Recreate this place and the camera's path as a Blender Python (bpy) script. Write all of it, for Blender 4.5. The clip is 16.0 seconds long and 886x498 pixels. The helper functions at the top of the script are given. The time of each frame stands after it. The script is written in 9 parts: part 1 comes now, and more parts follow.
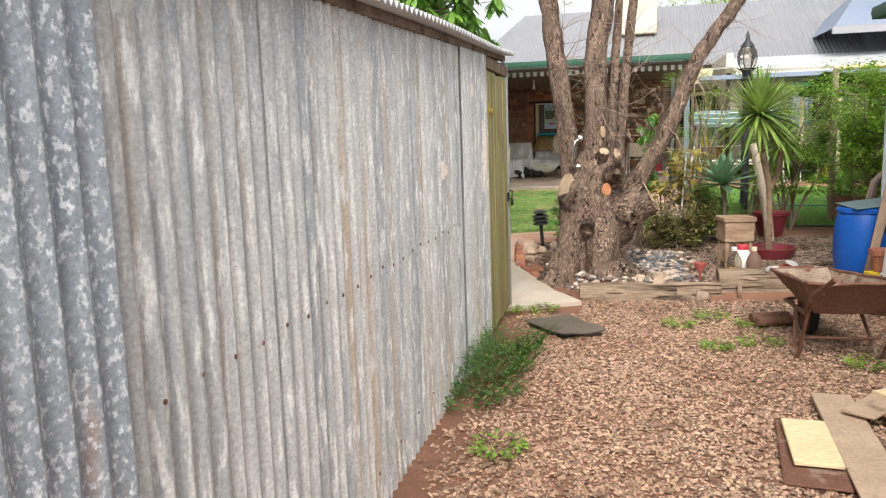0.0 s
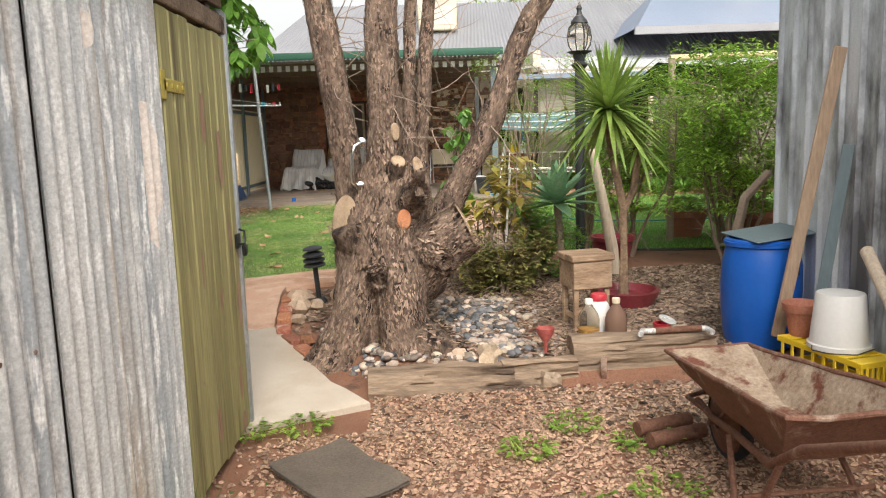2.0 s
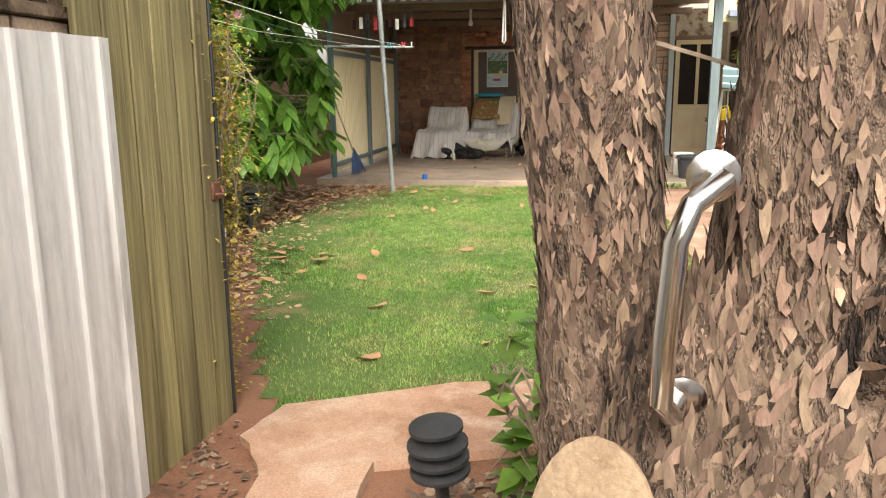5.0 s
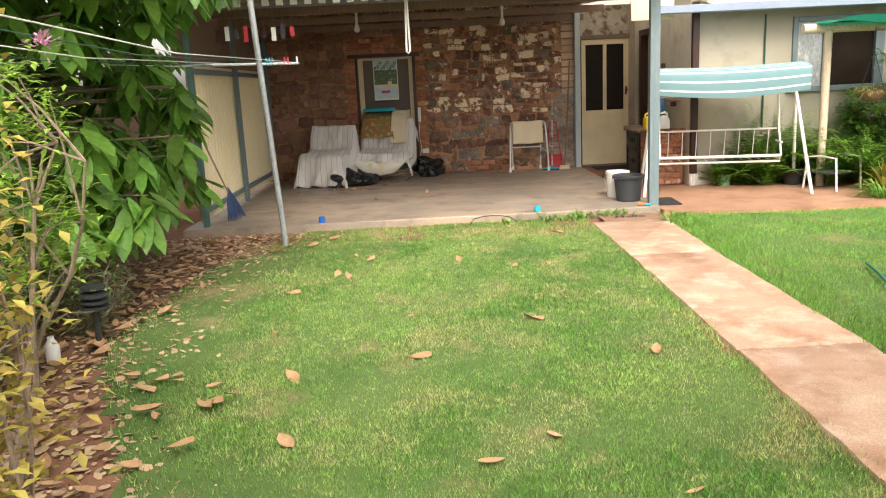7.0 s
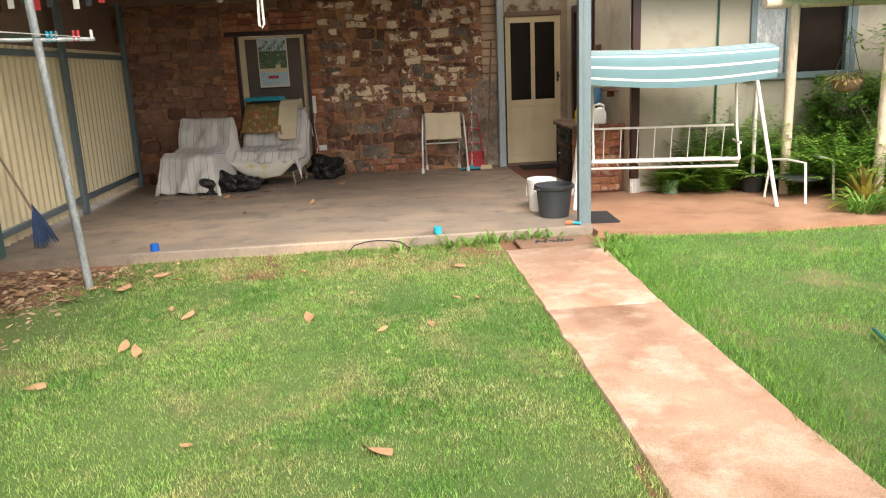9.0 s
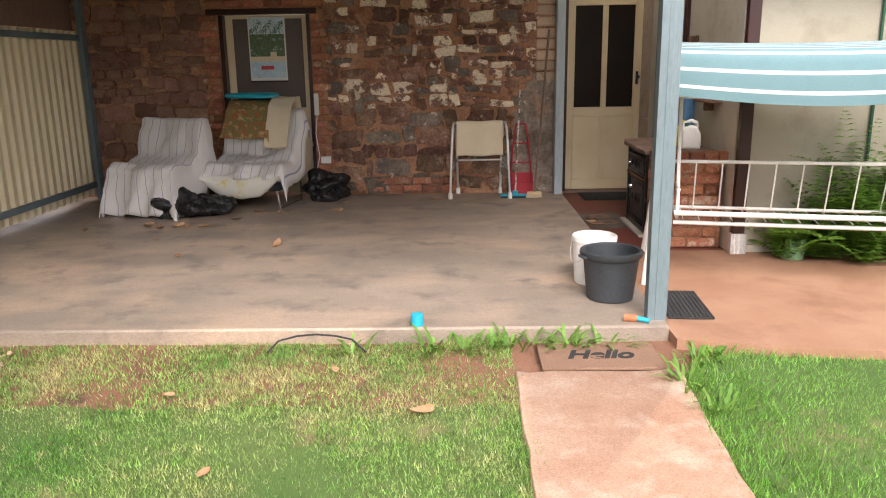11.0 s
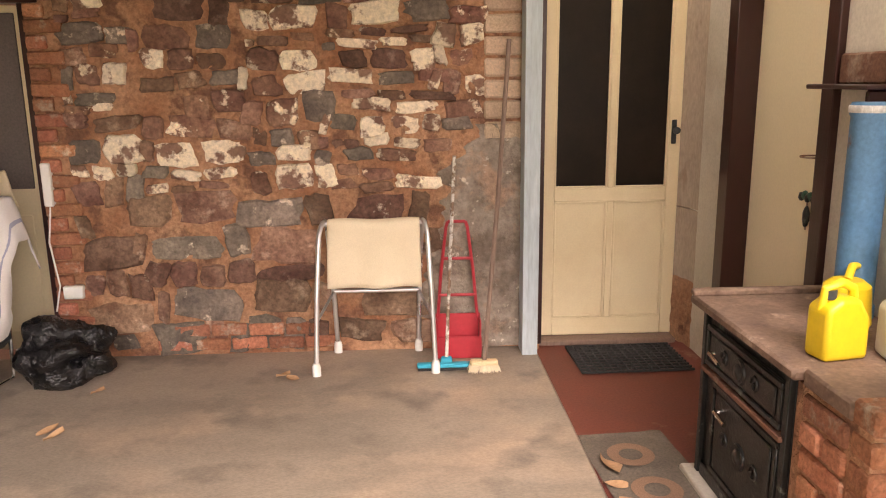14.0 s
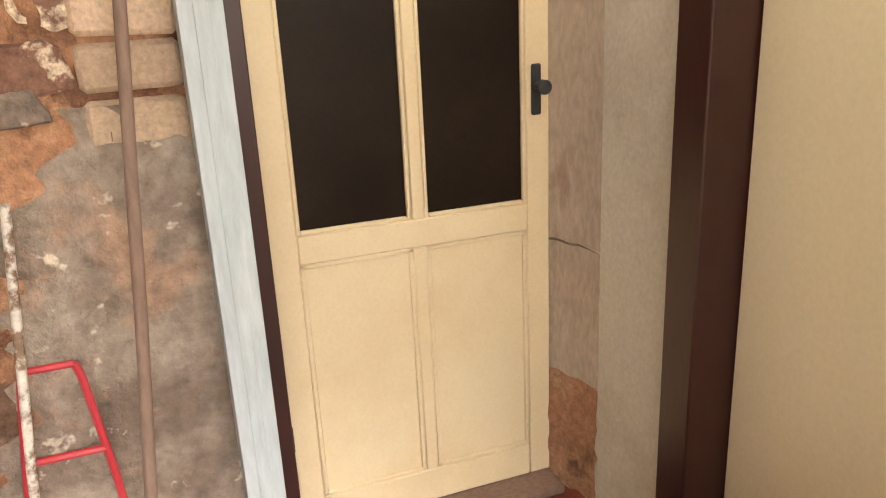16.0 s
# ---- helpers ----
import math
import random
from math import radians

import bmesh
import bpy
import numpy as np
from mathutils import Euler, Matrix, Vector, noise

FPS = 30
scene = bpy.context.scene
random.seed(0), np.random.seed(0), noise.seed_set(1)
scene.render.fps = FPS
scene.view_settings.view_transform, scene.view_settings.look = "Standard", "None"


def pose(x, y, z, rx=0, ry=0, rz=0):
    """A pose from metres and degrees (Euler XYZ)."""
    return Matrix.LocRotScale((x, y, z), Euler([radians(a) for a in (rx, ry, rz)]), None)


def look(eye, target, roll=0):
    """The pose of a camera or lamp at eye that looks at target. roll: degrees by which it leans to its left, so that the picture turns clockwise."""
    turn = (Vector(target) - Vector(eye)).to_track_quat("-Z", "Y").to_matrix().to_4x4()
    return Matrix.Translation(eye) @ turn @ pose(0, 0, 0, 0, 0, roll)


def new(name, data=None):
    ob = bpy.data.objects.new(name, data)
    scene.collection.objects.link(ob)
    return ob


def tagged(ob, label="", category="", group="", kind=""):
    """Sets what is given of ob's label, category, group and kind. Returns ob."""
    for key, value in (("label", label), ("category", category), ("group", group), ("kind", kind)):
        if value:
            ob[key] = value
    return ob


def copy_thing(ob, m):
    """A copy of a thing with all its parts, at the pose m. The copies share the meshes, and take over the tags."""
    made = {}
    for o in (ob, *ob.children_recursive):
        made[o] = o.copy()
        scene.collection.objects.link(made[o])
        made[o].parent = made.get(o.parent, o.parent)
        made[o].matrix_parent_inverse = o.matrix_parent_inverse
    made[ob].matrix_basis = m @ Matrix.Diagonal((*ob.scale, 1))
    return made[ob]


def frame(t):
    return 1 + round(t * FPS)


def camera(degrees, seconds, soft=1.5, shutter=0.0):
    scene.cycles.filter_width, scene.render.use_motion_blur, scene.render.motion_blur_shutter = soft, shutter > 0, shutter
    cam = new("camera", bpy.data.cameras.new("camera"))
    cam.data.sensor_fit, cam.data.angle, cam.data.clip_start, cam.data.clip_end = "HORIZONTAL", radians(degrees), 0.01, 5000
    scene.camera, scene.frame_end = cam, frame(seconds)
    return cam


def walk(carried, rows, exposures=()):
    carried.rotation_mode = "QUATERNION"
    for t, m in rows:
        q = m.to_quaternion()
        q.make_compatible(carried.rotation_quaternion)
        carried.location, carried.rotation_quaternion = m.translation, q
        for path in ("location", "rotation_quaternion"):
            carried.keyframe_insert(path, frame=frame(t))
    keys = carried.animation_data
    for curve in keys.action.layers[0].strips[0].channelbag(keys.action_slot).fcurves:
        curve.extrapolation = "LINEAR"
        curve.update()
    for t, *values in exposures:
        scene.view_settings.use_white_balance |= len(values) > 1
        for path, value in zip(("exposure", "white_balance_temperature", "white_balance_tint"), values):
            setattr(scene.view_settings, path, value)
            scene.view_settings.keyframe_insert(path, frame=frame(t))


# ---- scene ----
cam = camera(60.3, 16.0, soft=1.1)
METRES, EYE, TILT, LEAN, TURN = 20.3, 1.5, 0.0, 0.0, 13.1
ROWS = [
    (0.0, 0.0, 0.0, 0.0, -0.27, -8.44, 1.83),
    (0.5, 0.0067, 0.0288, 0.0003, -6.78, -6.83, 2.05),
    (1.0, 0.0124, 0.0607, -0.0002, -12.15, -6.3, 2.16),
    (1.5, 0.0229, 0.0925, -0.0018, -14.29, -7.19, 2.47),
    (2.0, 0.0299, 0.1255, -0.0024, -14.72, -8.4, 1.83),
    (2.5, 0.0399, 0.1577, -0.003, -14.67, -9.04, 1.73),
    (3.0, 0.0484, 0.1896, -0.0027, -11.25, -8.73, 0.96),
    (3.5, 0.0538, 0.2245, -0.002, -8.72, -9.31, 0.8),
    (4.0, 0.0544, 0.2585, -0.0019, -3.89, -11.32, 0.33),
    (6.5, 0.0348, 0.394, 0.0112, -9.7, -11.82, 1.35),
    (7.0, 0.0357, 0.4162, 0.0135, -14.69, -12.0, 2.74),
    (7.5, 0.0448, 0.4378, 0.013, -18.5, -12.12, 4.24),
    (8.0, 0.0578, 0.4584, 0.0135, -20.01, -12.56, 3.56),
    (10.5, 0.1446, 0.5835, 0.0126, -14.06, -13.85, 0.14),
    (11.0, 0.1574, 0.6162, 0.0129, -12.14, -13.71, 0.87),
    (11.5, 0.17, 0.6501, 0.0139, -11.39, -12.15, 0.87),
    (12.0, 0.1826, 0.6841, 0.0146, -12.26, -10.58, 0.57),
    (12.5, 0.1954, 0.7159, 0.0167, -11.97, -9.98, -0.15),
    (13.0, 0.2045, 0.7484, 0.0178, -11.9, -8.89, -0.34),
    (13.5, 0.216, 0.7806, 0.0169, -12.79, -9.83, 0.48),
    (14.0, 0.2253, 0.8151, 0.0184, -15.91, -12.41, 0.6),
    (14.5, 0.2371, 0.8454, 0.0181, -20.1, -15.11, 1.06),
    (15.0, 0.2491, 0.8743, 0.0175, -23.61, -15.55, 1.03),
    (15.5, 0.2639, 0.9033, 0.0171, -30.34, -15.81, 2.1),
    (16.0, 0.281, 0.9297, 0.0156, -33.97, -18.07, 2.6),
]
EXPOSURE = [(0.0, 0.93, 6500, 10), (2.0, 0.9, 6700, 10), (3.0, 1.1, 7300, 12), (4.2, 1.25, 7200, 12), (6.3, 1.45, 7100, 11), (8.2, 1.4, 7000, 11), (10.3, 1.3, 6700, 15), (11.0, 1.35, 6600, 17), (12.0, 1.5, 6700, 20),
            (12.5, 1.85, 7000, 23), (13.0, 2.4, 7400, 27), (13.5, 2.45, 7300, 28), (14.0, 2.6, 7500, 24), (14.5, 2.8, 8500, 28), (15.0, 2.8, 7600, 21), (15.5, 3.0, 7500, 18), (16.0, 3.1, 7200, 17)]
walk(cam, [(t, pose(0, 0, EYE, TILT, LEAN, TURN) @ pose(METRES * x, METRES * y, METRES * z, 90 + pitch, roll, yaw)) for t, x, y, z, yaw, pitch, roll in ROWS], EXPOSURE)

# ---- light ----
world = bpy.data.worlds.new("world")
scene.world = world
world.use_nodes = True
wn, wl = world.node_tree.nodes, world.node_tree.links
wn.clear()
sky = wn.new("ShaderNodeTexSky")
sky.sky_type, sky.sun_disc = "NISHITA", False
sky.sun_elevation, sky.sun_rotation = radians(45), radians(172)
sky.air_density, sky.dust_density, sky.ozone_density = 1.0, 4.0, 1.0
haze = wn.new("ShaderNodeHueSaturation")
haze.inputs["Saturation"].default_value = 0.15
haze.inputs["Value"].default_value = 1.0
bg = wn.new("ShaderNodeBackground")
bg.inputs["Strength"].default_value = 0.125
wout = wn.new("ShaderNodeOutputWorld")
wl.new(sky.outputs[0], haze.inputs["Color"])
wl.new(haze.outputs[0], bg.inputs["Color"])
wl.new(bg.outputs[0], wout.inputs["Surface"])
sun = new("sun", bpy.data.lights.new("sun", "SUN"))
sun.data.energy, sun.data.angle, sun.data.color = 1.3, radians(40), (1.0, 0.95, 0.87)
sun.matrix_world = look((3.5, -18.2, 24.5), (0, 6, 0))

# ---- builders ----
rnd = random.Random(7)


class Geo:
    """Vertices and faces of one mesh."""

    def __init__(self):
        self.v, self.f = [], []

    def add(self, vs, fs):
        n = len(self.v)
        self.v += [tuple(p) for p in vs]
        self.f += [tuple(i + n for i in f) for f in fs]
        return self

    def box(self, a, b, bevel=0.004, m=None):
        """A box from corner a to corner b with chamfered edges, moved by m."""
        a, b = [min(p, q) for p, q in zip(a, b)], [max(p, q) for p, q in zip(a, b)]
        c = min(bevel, 0.45 * min(q - p for p, q in zip(a, b)))
        vs, idx = [], {}
        for i in range(8):
            s = [(i >> k) & 1 for k in range(3)]
            full = [b[k] if s[k] else a[k] for k in range(3)]
            ins = [b[k] - c if s[k] else a[k] + c for k in range(3)]
            for k in range(3):
                p = list(ins)
                p[k] = full[k]
                idx[i, k] = len(vs)
                vs.append(Vector(p))
        fs = []
        for k in range(3):
            u, w = (k + 1) % 3, (k + 2) % 3
            for side in (0, 1):
                q = [(side << k) | (p << u) | (r << w) for p, r in ((0, 0), (1, 0), (1, 1), (0, 1))]
                f = [idx[i, k] for i in q]
                fs.append(f if side else f[::-1])
        for k in range(3):
            u, w = (k + 1) % 3, (k + 2) % 3
            for p in (0, 1):
                for r in (0, 1):
                    i = (p << u) | (r << w)
                    j = i | (1 << k)
                    f = [idx[i, u], idx[j, u], idx[j, w], idx[i, w]]
                    fs.append(f if p != r else f[::-1])
        for i in range(8):
            f = [idx[i, k] for k in range(3)]
            fs.append(f if bin(i).count("1") % 2 else f[::-1])
        if m is not None:
            vs = [m @ p for p in vs]
        return self.add(vs, fs)

    def tube(self, pts, rad, seg=8, cap=True, wob=0.0):
        """A round bar along pts, with one radius or one for each point."""
        pts = [Vector(p) for p in pts]
        rads = list(rad) if isinstance(rad, (list, tuple)) else [rad] * len(pts)
        base, n = len(self.v), len(pts)
        side = None
        for i, p in enumerate(pts):
            d = (pts[min(i + 1, n - 1)] - pts[max(i - 1, 0)]).normalized()
            if side is None:
                side = d.orthogonal().normalized()
            side = (side - d * side.dot(d)).normalized()
            up = d.cross(side)
            for j in range(seg):
                a = 2 * math.pi * j / seg
                r = rads[i] * (1 + wob * (rnd.random() - 0.5))
                self.v.append(tuple(p + r * (math.cos(a) * side + math.sin(a) * up)))
        for i in range(n - 1):
            for j in range(seg):
                k = (j + 1) % seg
                self.f.append((base + i * seg + j, base + i * seg + k, base + (i + 1) * seg + k, base + (i + 1) * seg + j))
        if cap:
            self.f.append(tuple(base + j for j in range(seg))[::-1])
            self.f.append(tuple(base + (n - 1) * seg + j for j in range(seg)))
        return self

    def lathe(self, prof, seg=20, at=(0, 0, 0), m=None, close=True):
        """A turned shape: prof is (radius, height) from the bottom up."""
        base = len(self.v)
        for r, z in prof:
            for j in range(seg):
                a = 2 * math.pi * j / seg
                p = Vector((at[0] + r * math.cos(a), at[1] + r * math.sin(a), at[2] + z))
                self.v.append(tuple(m @ p if m is not None else p))
        for i in range(len(prof) - 1):
            for j in range(seg):
                k = (j + 1) % seg
                self.f.append((base + i * seg + j, base + i * seg + k, base + (i + 1) * seg + k, base + (i + 1) * seg + j))
        if close:
            self.f.append(tuple(base + j for j in range(seg))[::-1])
            self.f.append(tuple(base + (len(prof) - 1) * seg + j for j in range(seg)))
        return self

    def grid(self, fn, nu, nv):
        """A sheet: fn(u, v) for u and v from 0 to 1."""
        base = len(self.v)
        for i in range(nu + 1):
            for j in range(nv + 1):
                self.v.append(tuple(fn(i / nu, j / nv)))
        for i in range(nu):
            for j in range(nv):
                a = base + i * (nv + 1) + j
                self.f.append((a, a + nv + 1, a + nv + 2, a + 1))
        return self

    def leaf(self, p, d, n, length, width, droop=0.2, fold=0.15):
        """A pointed leaf from p along d, with n as its upper side."""
        p, d = Vector(p), Vector(d).normalized()
        s = d.cross(Vector(n))
        s = s.normalized() if s.length > 1e-4 else d.orthogonal().normalized()
        u = s.cross(d)
        mid = p + d * length * 0.5 - u * droop * length * 0.15
        tip = p + d * length - u * droop * length * 0.6
        vs = [p, mid + s * width / 2 + u * fold * width, tip, mid - s * width / 2 + u * fold * width, mid]
        return self.add(vs, [(0, 1, 4), (4, 1, 2), (0, 4, 3), (4, 2, 3)])

    def blob(self, c, r, seed=0.0, rough=0.25, nu=8, nv=5, m=None):
        """An uneven stone-like lump with radii r."""
        base = len(self.v)
        c = Vector(c)
        ring = []
        for i in range(1, nv):
            th = math.pi * i / nv
            for j in range(nu):
                ph = 2 * math.pi * j / nu
                d = Vector((math.sin(th) * math.cos(ph), math.sin(th) * math.sin(ph), math.cos(th)))
                k = 1 + rough * noise.noise(d * 1.3 + Vector((seed, seed * 1.7, -seed)))
                q = Vector((d.x * r[0], d.y * r[1], d.z * r[2])) * k
                ring.append(c + (m @ q if m is not None else q))
        top, bot = Vector((0, 0, r[2])), Vector((0, 0, -r[2]))
        if m is not None:
            top, bot = m @ top, m @ bot
        vs = ring + [c + top, c + bot]
        fs = []
        for i in range(nv - 2):
            for j in range(nu):
                k = (j + 1) % nu
                fs.append((i * nu + j, (i + 1) * nu + j, (i + 1) * nu + k, i * nu + k))
        t, b = len(ring), len(ring) + 1
        for j in range(nu):
            k = (j + 1) % nu
            fs.append((t, j, k))
            fs.append((b, (nv - 2) * nu + k, (nv - 2) * nu + j))
        return self.add(vs, fs)

    def mesh(self, name, material, sharp=38):
        me = bpy.data.meshes.new(name)
        me.from_pydata(self.v, [], self.f)
        me.update()
        me.polygons.foreach_set("use_smooth", [True] * len(me.polygons))
        me.set_sharp_from_angle(angle=radians(sharp))
        if material:
            me.materials.append(material)
        return me


def part(name, geo, material, parent=None, label="", sharp=38):
    """One mesh object under a thing or under a part."""
    me = geo if isinstance(geo, bpy.types.Mesh) else geo.mesh(name, material, sharp)
    ob = new(name, me)
    ob.parent = parent
    if label:
        tagged(ob, label)
    return ob


def thing(name, label, category, at=(0, 0, 0), turn=0, group="", kind=""):
    """An empty at a thing's base, to hold its parts."""
    ob = new(name)
    ob.empty_display_size = 0.1
    ob.matrix_basis = pose(*at, 0, 0, turn)
    return tagged(ob, label, category, group, kind)


def single(name, geo, material, label, category, group="", kind="", sharp=38):
    """A thing of one mesh."""
    return tagged(part(name, geo, material, None, "", sharp), label, category, group, kind)


# ---- materials ----
def mat(name, c1, c2, scale=4.0, fine=60.0, rough=0.8, metal=0.0, bump=0.25, grain=0.25, stretch=(1, 1, 1), island=0.0, piece=0.0,
        spots=None, spot_scale=3.0, spot_at=0.62, spot_soft=0.05, trans=0.0, spec=0.5, bumpdist=0.01, local=False, contrast=0.25, flecks=None, fleck_scale=60.0, fleck_at=0.6, fleck_soft=0.05, fleck_stretch=(1, 1, 1), even=False):
    """A surface of two colours in broad patches with fine grain, bump and, where wanted, spots of a third colour."""
    m = bpy.data.materials.new(name)
    m.use_nodes = True
    nt = m.node_tree
    nd, ln = nt.nodes, nt.links
    nd.clear()
    out = nd.new("ShaderNodeOutputMaterial")
    bs = nd.new("ShaderNodeBsdfPrincipled")
    ln.new(bs.outputs[0], out.inputs[0])
    geo = nd.new("ShaderNodeNewGeometry")
    mp = nd.new("ShaderNodeMapping")
    mp.inputs["Scale"].default_value = stretch
    if local:
        tc = nd.new("ShaderNodeTexCoord")
        ln.new(tc.outputs["Object"], mp.inputs["Vector"])
    else:
        ln.new(geo.outputs["Position"], mp.inputs["Vector"])
    n1, n2 = nd.new("ShaderNodeTexNoise"), nd.new("ShaderNodeTexNoise")
    n1.inputs["Scale"].default_value, n1.inputs["Detail"].default_value, n1.inputs["Roughness"].default_value = scale, 5.0, 0.6
    n2.inputs["Scale"].default_value, n2.inputs["Detail"].default_value, n2.inputs["Roughness"].default_value = fine, 4.0, 0.65
    ln.new(mp.outputs[0], n1.inputs["Vector"])
    ln.new(geo.outputs["Position"] if even else mp.outputs[0], n2.inputs["Vector"])
    r1 = nd.new("ShaderNodeMapRange")
    r1.inputs["From Min"].default_value, r1.inputs["From Max"].default_value = 0.5 - contrast, 0.5 + contrast
    ln.new(n1.outputs["Fac"], r1.inputs["Value"])
    mix = nd.new("ShaderNodeMix")
    mix.data_type = "RGBA"
    mix.inputs["A"].default_value, mix.inputs["B"].default_value = (*c1, 1), (*c2, 1)
    ln.new(r1.outputs[0], mix.inputs["Factor"])
    col = mix.outputs["Result"]
    if spots:
        n3 = nd.new("ShaderNodeTexNoise")
        n3.inputs["Scale"].default_value, n3.inputs["Detail"].default_value, n3.inputs["Roughness"].default_value = spot_scale, 6.0, 0.62
        off = nd.new("ShaderNodeVectorMath")
        off.inputs[1].default_value = (13.1, 4.7, 8.3)
        ln.new(mp.outputs[0], off.inputs[0])
        ln.new(off.outputs[0], n3.inputs["Vector"])
        r3 = nd.new("ShaderNodeMapRange")
        r3.inputs["From Min"].default_value, r3.inputs["From Max"].default_value = spot_at - spot_soft, spot_at + spot_soft
        ln.new(n3.outputs["Fac"], r3.inputs["Value"])
        m3 = nd.new("ShaderNodeMix")
        m3.data_type = "RGBA"
        m3.inputs["B"].default_value = (*spots, 1)
        ln.new(r3.outputs[0], m3.inputs["Factor"])
        ln.new(col, m3.inputs["A"])
        col = m3.outputs["Result"]
    if flecks:
        n4 = nd.new("ShaderNodeTexNoise")
        n4.inputs["Scale"].default_value, n4.inputs["Detail"].default_value, n4.inputs["Roughness"].default_value = fleck_scale, 3.0, 0.6
        fm = nd.new("ShaderNodeMapping")
        fm.inputs["Scale"].default_value = fleck_stretch
        ln.new(geo.outputs["Position"], fm.inputs["Vector"])
        ln.new(fm.outputs[0], n4.inputs["Vector"])
        r4 = nd.new("ShaderNodeMapRange")
        r4.inputs["From Min"].default_value, r4.inputs["From Max"].default_value = fleck_at - fleck_soft, fleck_at + fleck_soft
        ln.new(n4.outputs["Fac"], r4.inputs["Value"])
        m4 = nd.new("ShaderNodeMix")
        m4.data_type = "RGBA"
        m4.inputs["B"].default_value = (*flecks, 1)
        ln.new(r4.outputs[0], m4.inputs["Factor"])
        ln.new(col, m4.inputs["A"])
        col = m4.outputs["Result"]
    # value: fine grain and a step for each piece
    val = nd.new("ShaderNodeMapRange")
    val.inputs["From Min"].default_value, val.inputs["From Max"].default_value = 0.25, 0.75
    val.inputs["To Min"].default_value, val.inputs["To Max"].default_value = 1 - grain, 1 + grain
    ln.new(n2.outputs["Fac"], val.inputs["Value"])
    v = val.outputs[0]
    hue = nd.new("ShaderNodeHueSaturation")
    ln.new(col, hue.inputs["Color"])
    if island or piece:
        src = geo.outputs["Random Per Island"]
        if piece:
            oi = nd.new("ShaderNodeObjectInfo")
            src = oi.outputs["Random"]
        amt = island or piece
        pr = nd.new("ShaderNodeMapRange")
        pr.inputs["To Min"].default_value, pr.inputs["To Max"].default_value = 1 - amt, 1 + amt
        ln.new(src, pr.inputs["Value"])
        mu = nd.new("ShaderNodeMath")
        mu.operation = "MULTIPLY"
        ln.new(v, mu.inputs[0])
        ln.new(pr.outputs[0], mu.inputs[1])
        v = mu.outputs[0]
        wobble = nd.new("ShaderNodeMath")
        wobble.operation = "MULTIPLY"
        wobble.inputs[1].default_value = 7.31
        ln.new(src, wobble.inputs[0])
        fr = nd.new("ShaderNodeMath")
        fr.operation = "FRACT"
        ln.new(wobble.outputs[0], fr.inputs[0])
        hr = nd.new("ShaderNodeMapRange")
        hr.inputs["To Min"].default_value, hr.inputs["To Max"].default_value = 0.5 - 0.014 * min(1, amt * 2), 0.5 + 0.014 * min(1, amt * 2)
        ln.new(fr.outputs[0], hr.inputs["Value"])
        ln.new(hr.outputs[0], hue.inputs["Hue"])
    ln.new(v, hue.inputs["Value"])
    ln.new(hue.outputs[0], bs.inputs["Base Color"])
    rr = nd.new("ShaderNodeMapRange")
    rr.inputs["To Min"].default_value, rr.inputs["To Max"].default_value = max(0.02, rough - 0.12), min(1, rough + 0.12)
    ln.new(n1.outputs["Fac"], rr.inputs["Value"])
    ln.new(rr.outputs[0], bs.inputs["Roughness"])
    bs.inputs["Metallic"].default_value = metal
    bs.inputs["Specular IOR Level"].default_value = spec
    if bump:
        bp = nd.new("ShaderNodeBump")
        bp.inputs["Strength"].default_value, bp.inputs["Distance"].default_value = bump, bumpdist
        ln.new(n2.outputs["Fac"], bp.inputs["Height"])
        ln.new(bp.outputs[0], bs.inputs["Normal"])
    if trans:
        tr = nd.new("ShaderNodeBsdfTranslucent")
        ln.new(hue.outputs[0], tr.inputs["Color"])
        ms = nd.new("ShaderNodeMixShader")
        ms.inputs[0].default_value = trans
        ln.new(bs.outputs[0], ms.inputs[1])
        ln.new(tr.outputs[0], ms.inputs[2])
        ln.new(ms.outputs[0], out.inputs[0])
    return m


M = {}
M["soil"] = mat("soil", (0.20, 0.088, 0.052), (0.30, 0.155, 0.096), 2.0, 90, 0.95, bump=0.6, spots=(0.13, 0.07, 0.047), spot_scale=5)
M["gravel"] = mat("gravel", (0.42, 0.285, 0.195), (0.27, 0.155, 0.10), 1.2, 120, 0.85, island=0.65, bump=0.1)
M["lawn"] = mat("lawn", (0.07, 0.15, 0.03), (0.14, 0.20, 0.055), 1.3, 150, 0.95, bump=0.8, spots=(0.30, 0.22, 0.12), spot_scale=1.6, spot_at=0.62, spot_soft=0.08)
M["grass"] = mat("grass", (0.12, 0.28, 0.05), (0.31, 0.46, 0.13), 1.3, 20, 0.6, island=0.65, bump=0, contrast=0.15, spots=(0.50, 0.44, 0.22), spot_scale=1.9, spot_at=0.60, spot_soft=0.09, trans=0.3, flecks=(0.42, 0.46, 0.19), fleck_scale=11, fleck_at=0.60, fleck_soft=0.07)
M["weed"] = mat("weed", (0.06, 0.15, 0.03), (0.13, 0.24, 0.05), 3, 25, 0.55, island=0.4, bump=0.05, trans=0.3)
M["fresh_grass"] = mat("fresh_grass", (0.15, 0.38, 0.06), (0.30, 0.51, 0.115), 1.6, 20, 0.6, island=0.6, bump=0, trans=0.3)
M["long_grass"] = mat("long_grass", (0.13, 0.30, 0.04), (0.20, 0.36, 0.07), 2, 20, 0.5, island=0.3, bump=0, trans=0.3)
M["mulch"] = mat("mulch", (0.15, 0.092, 0.06), (0.34, 0.245, 0.18), 3, 80, 0.9, island=0.75, bump=0.2)
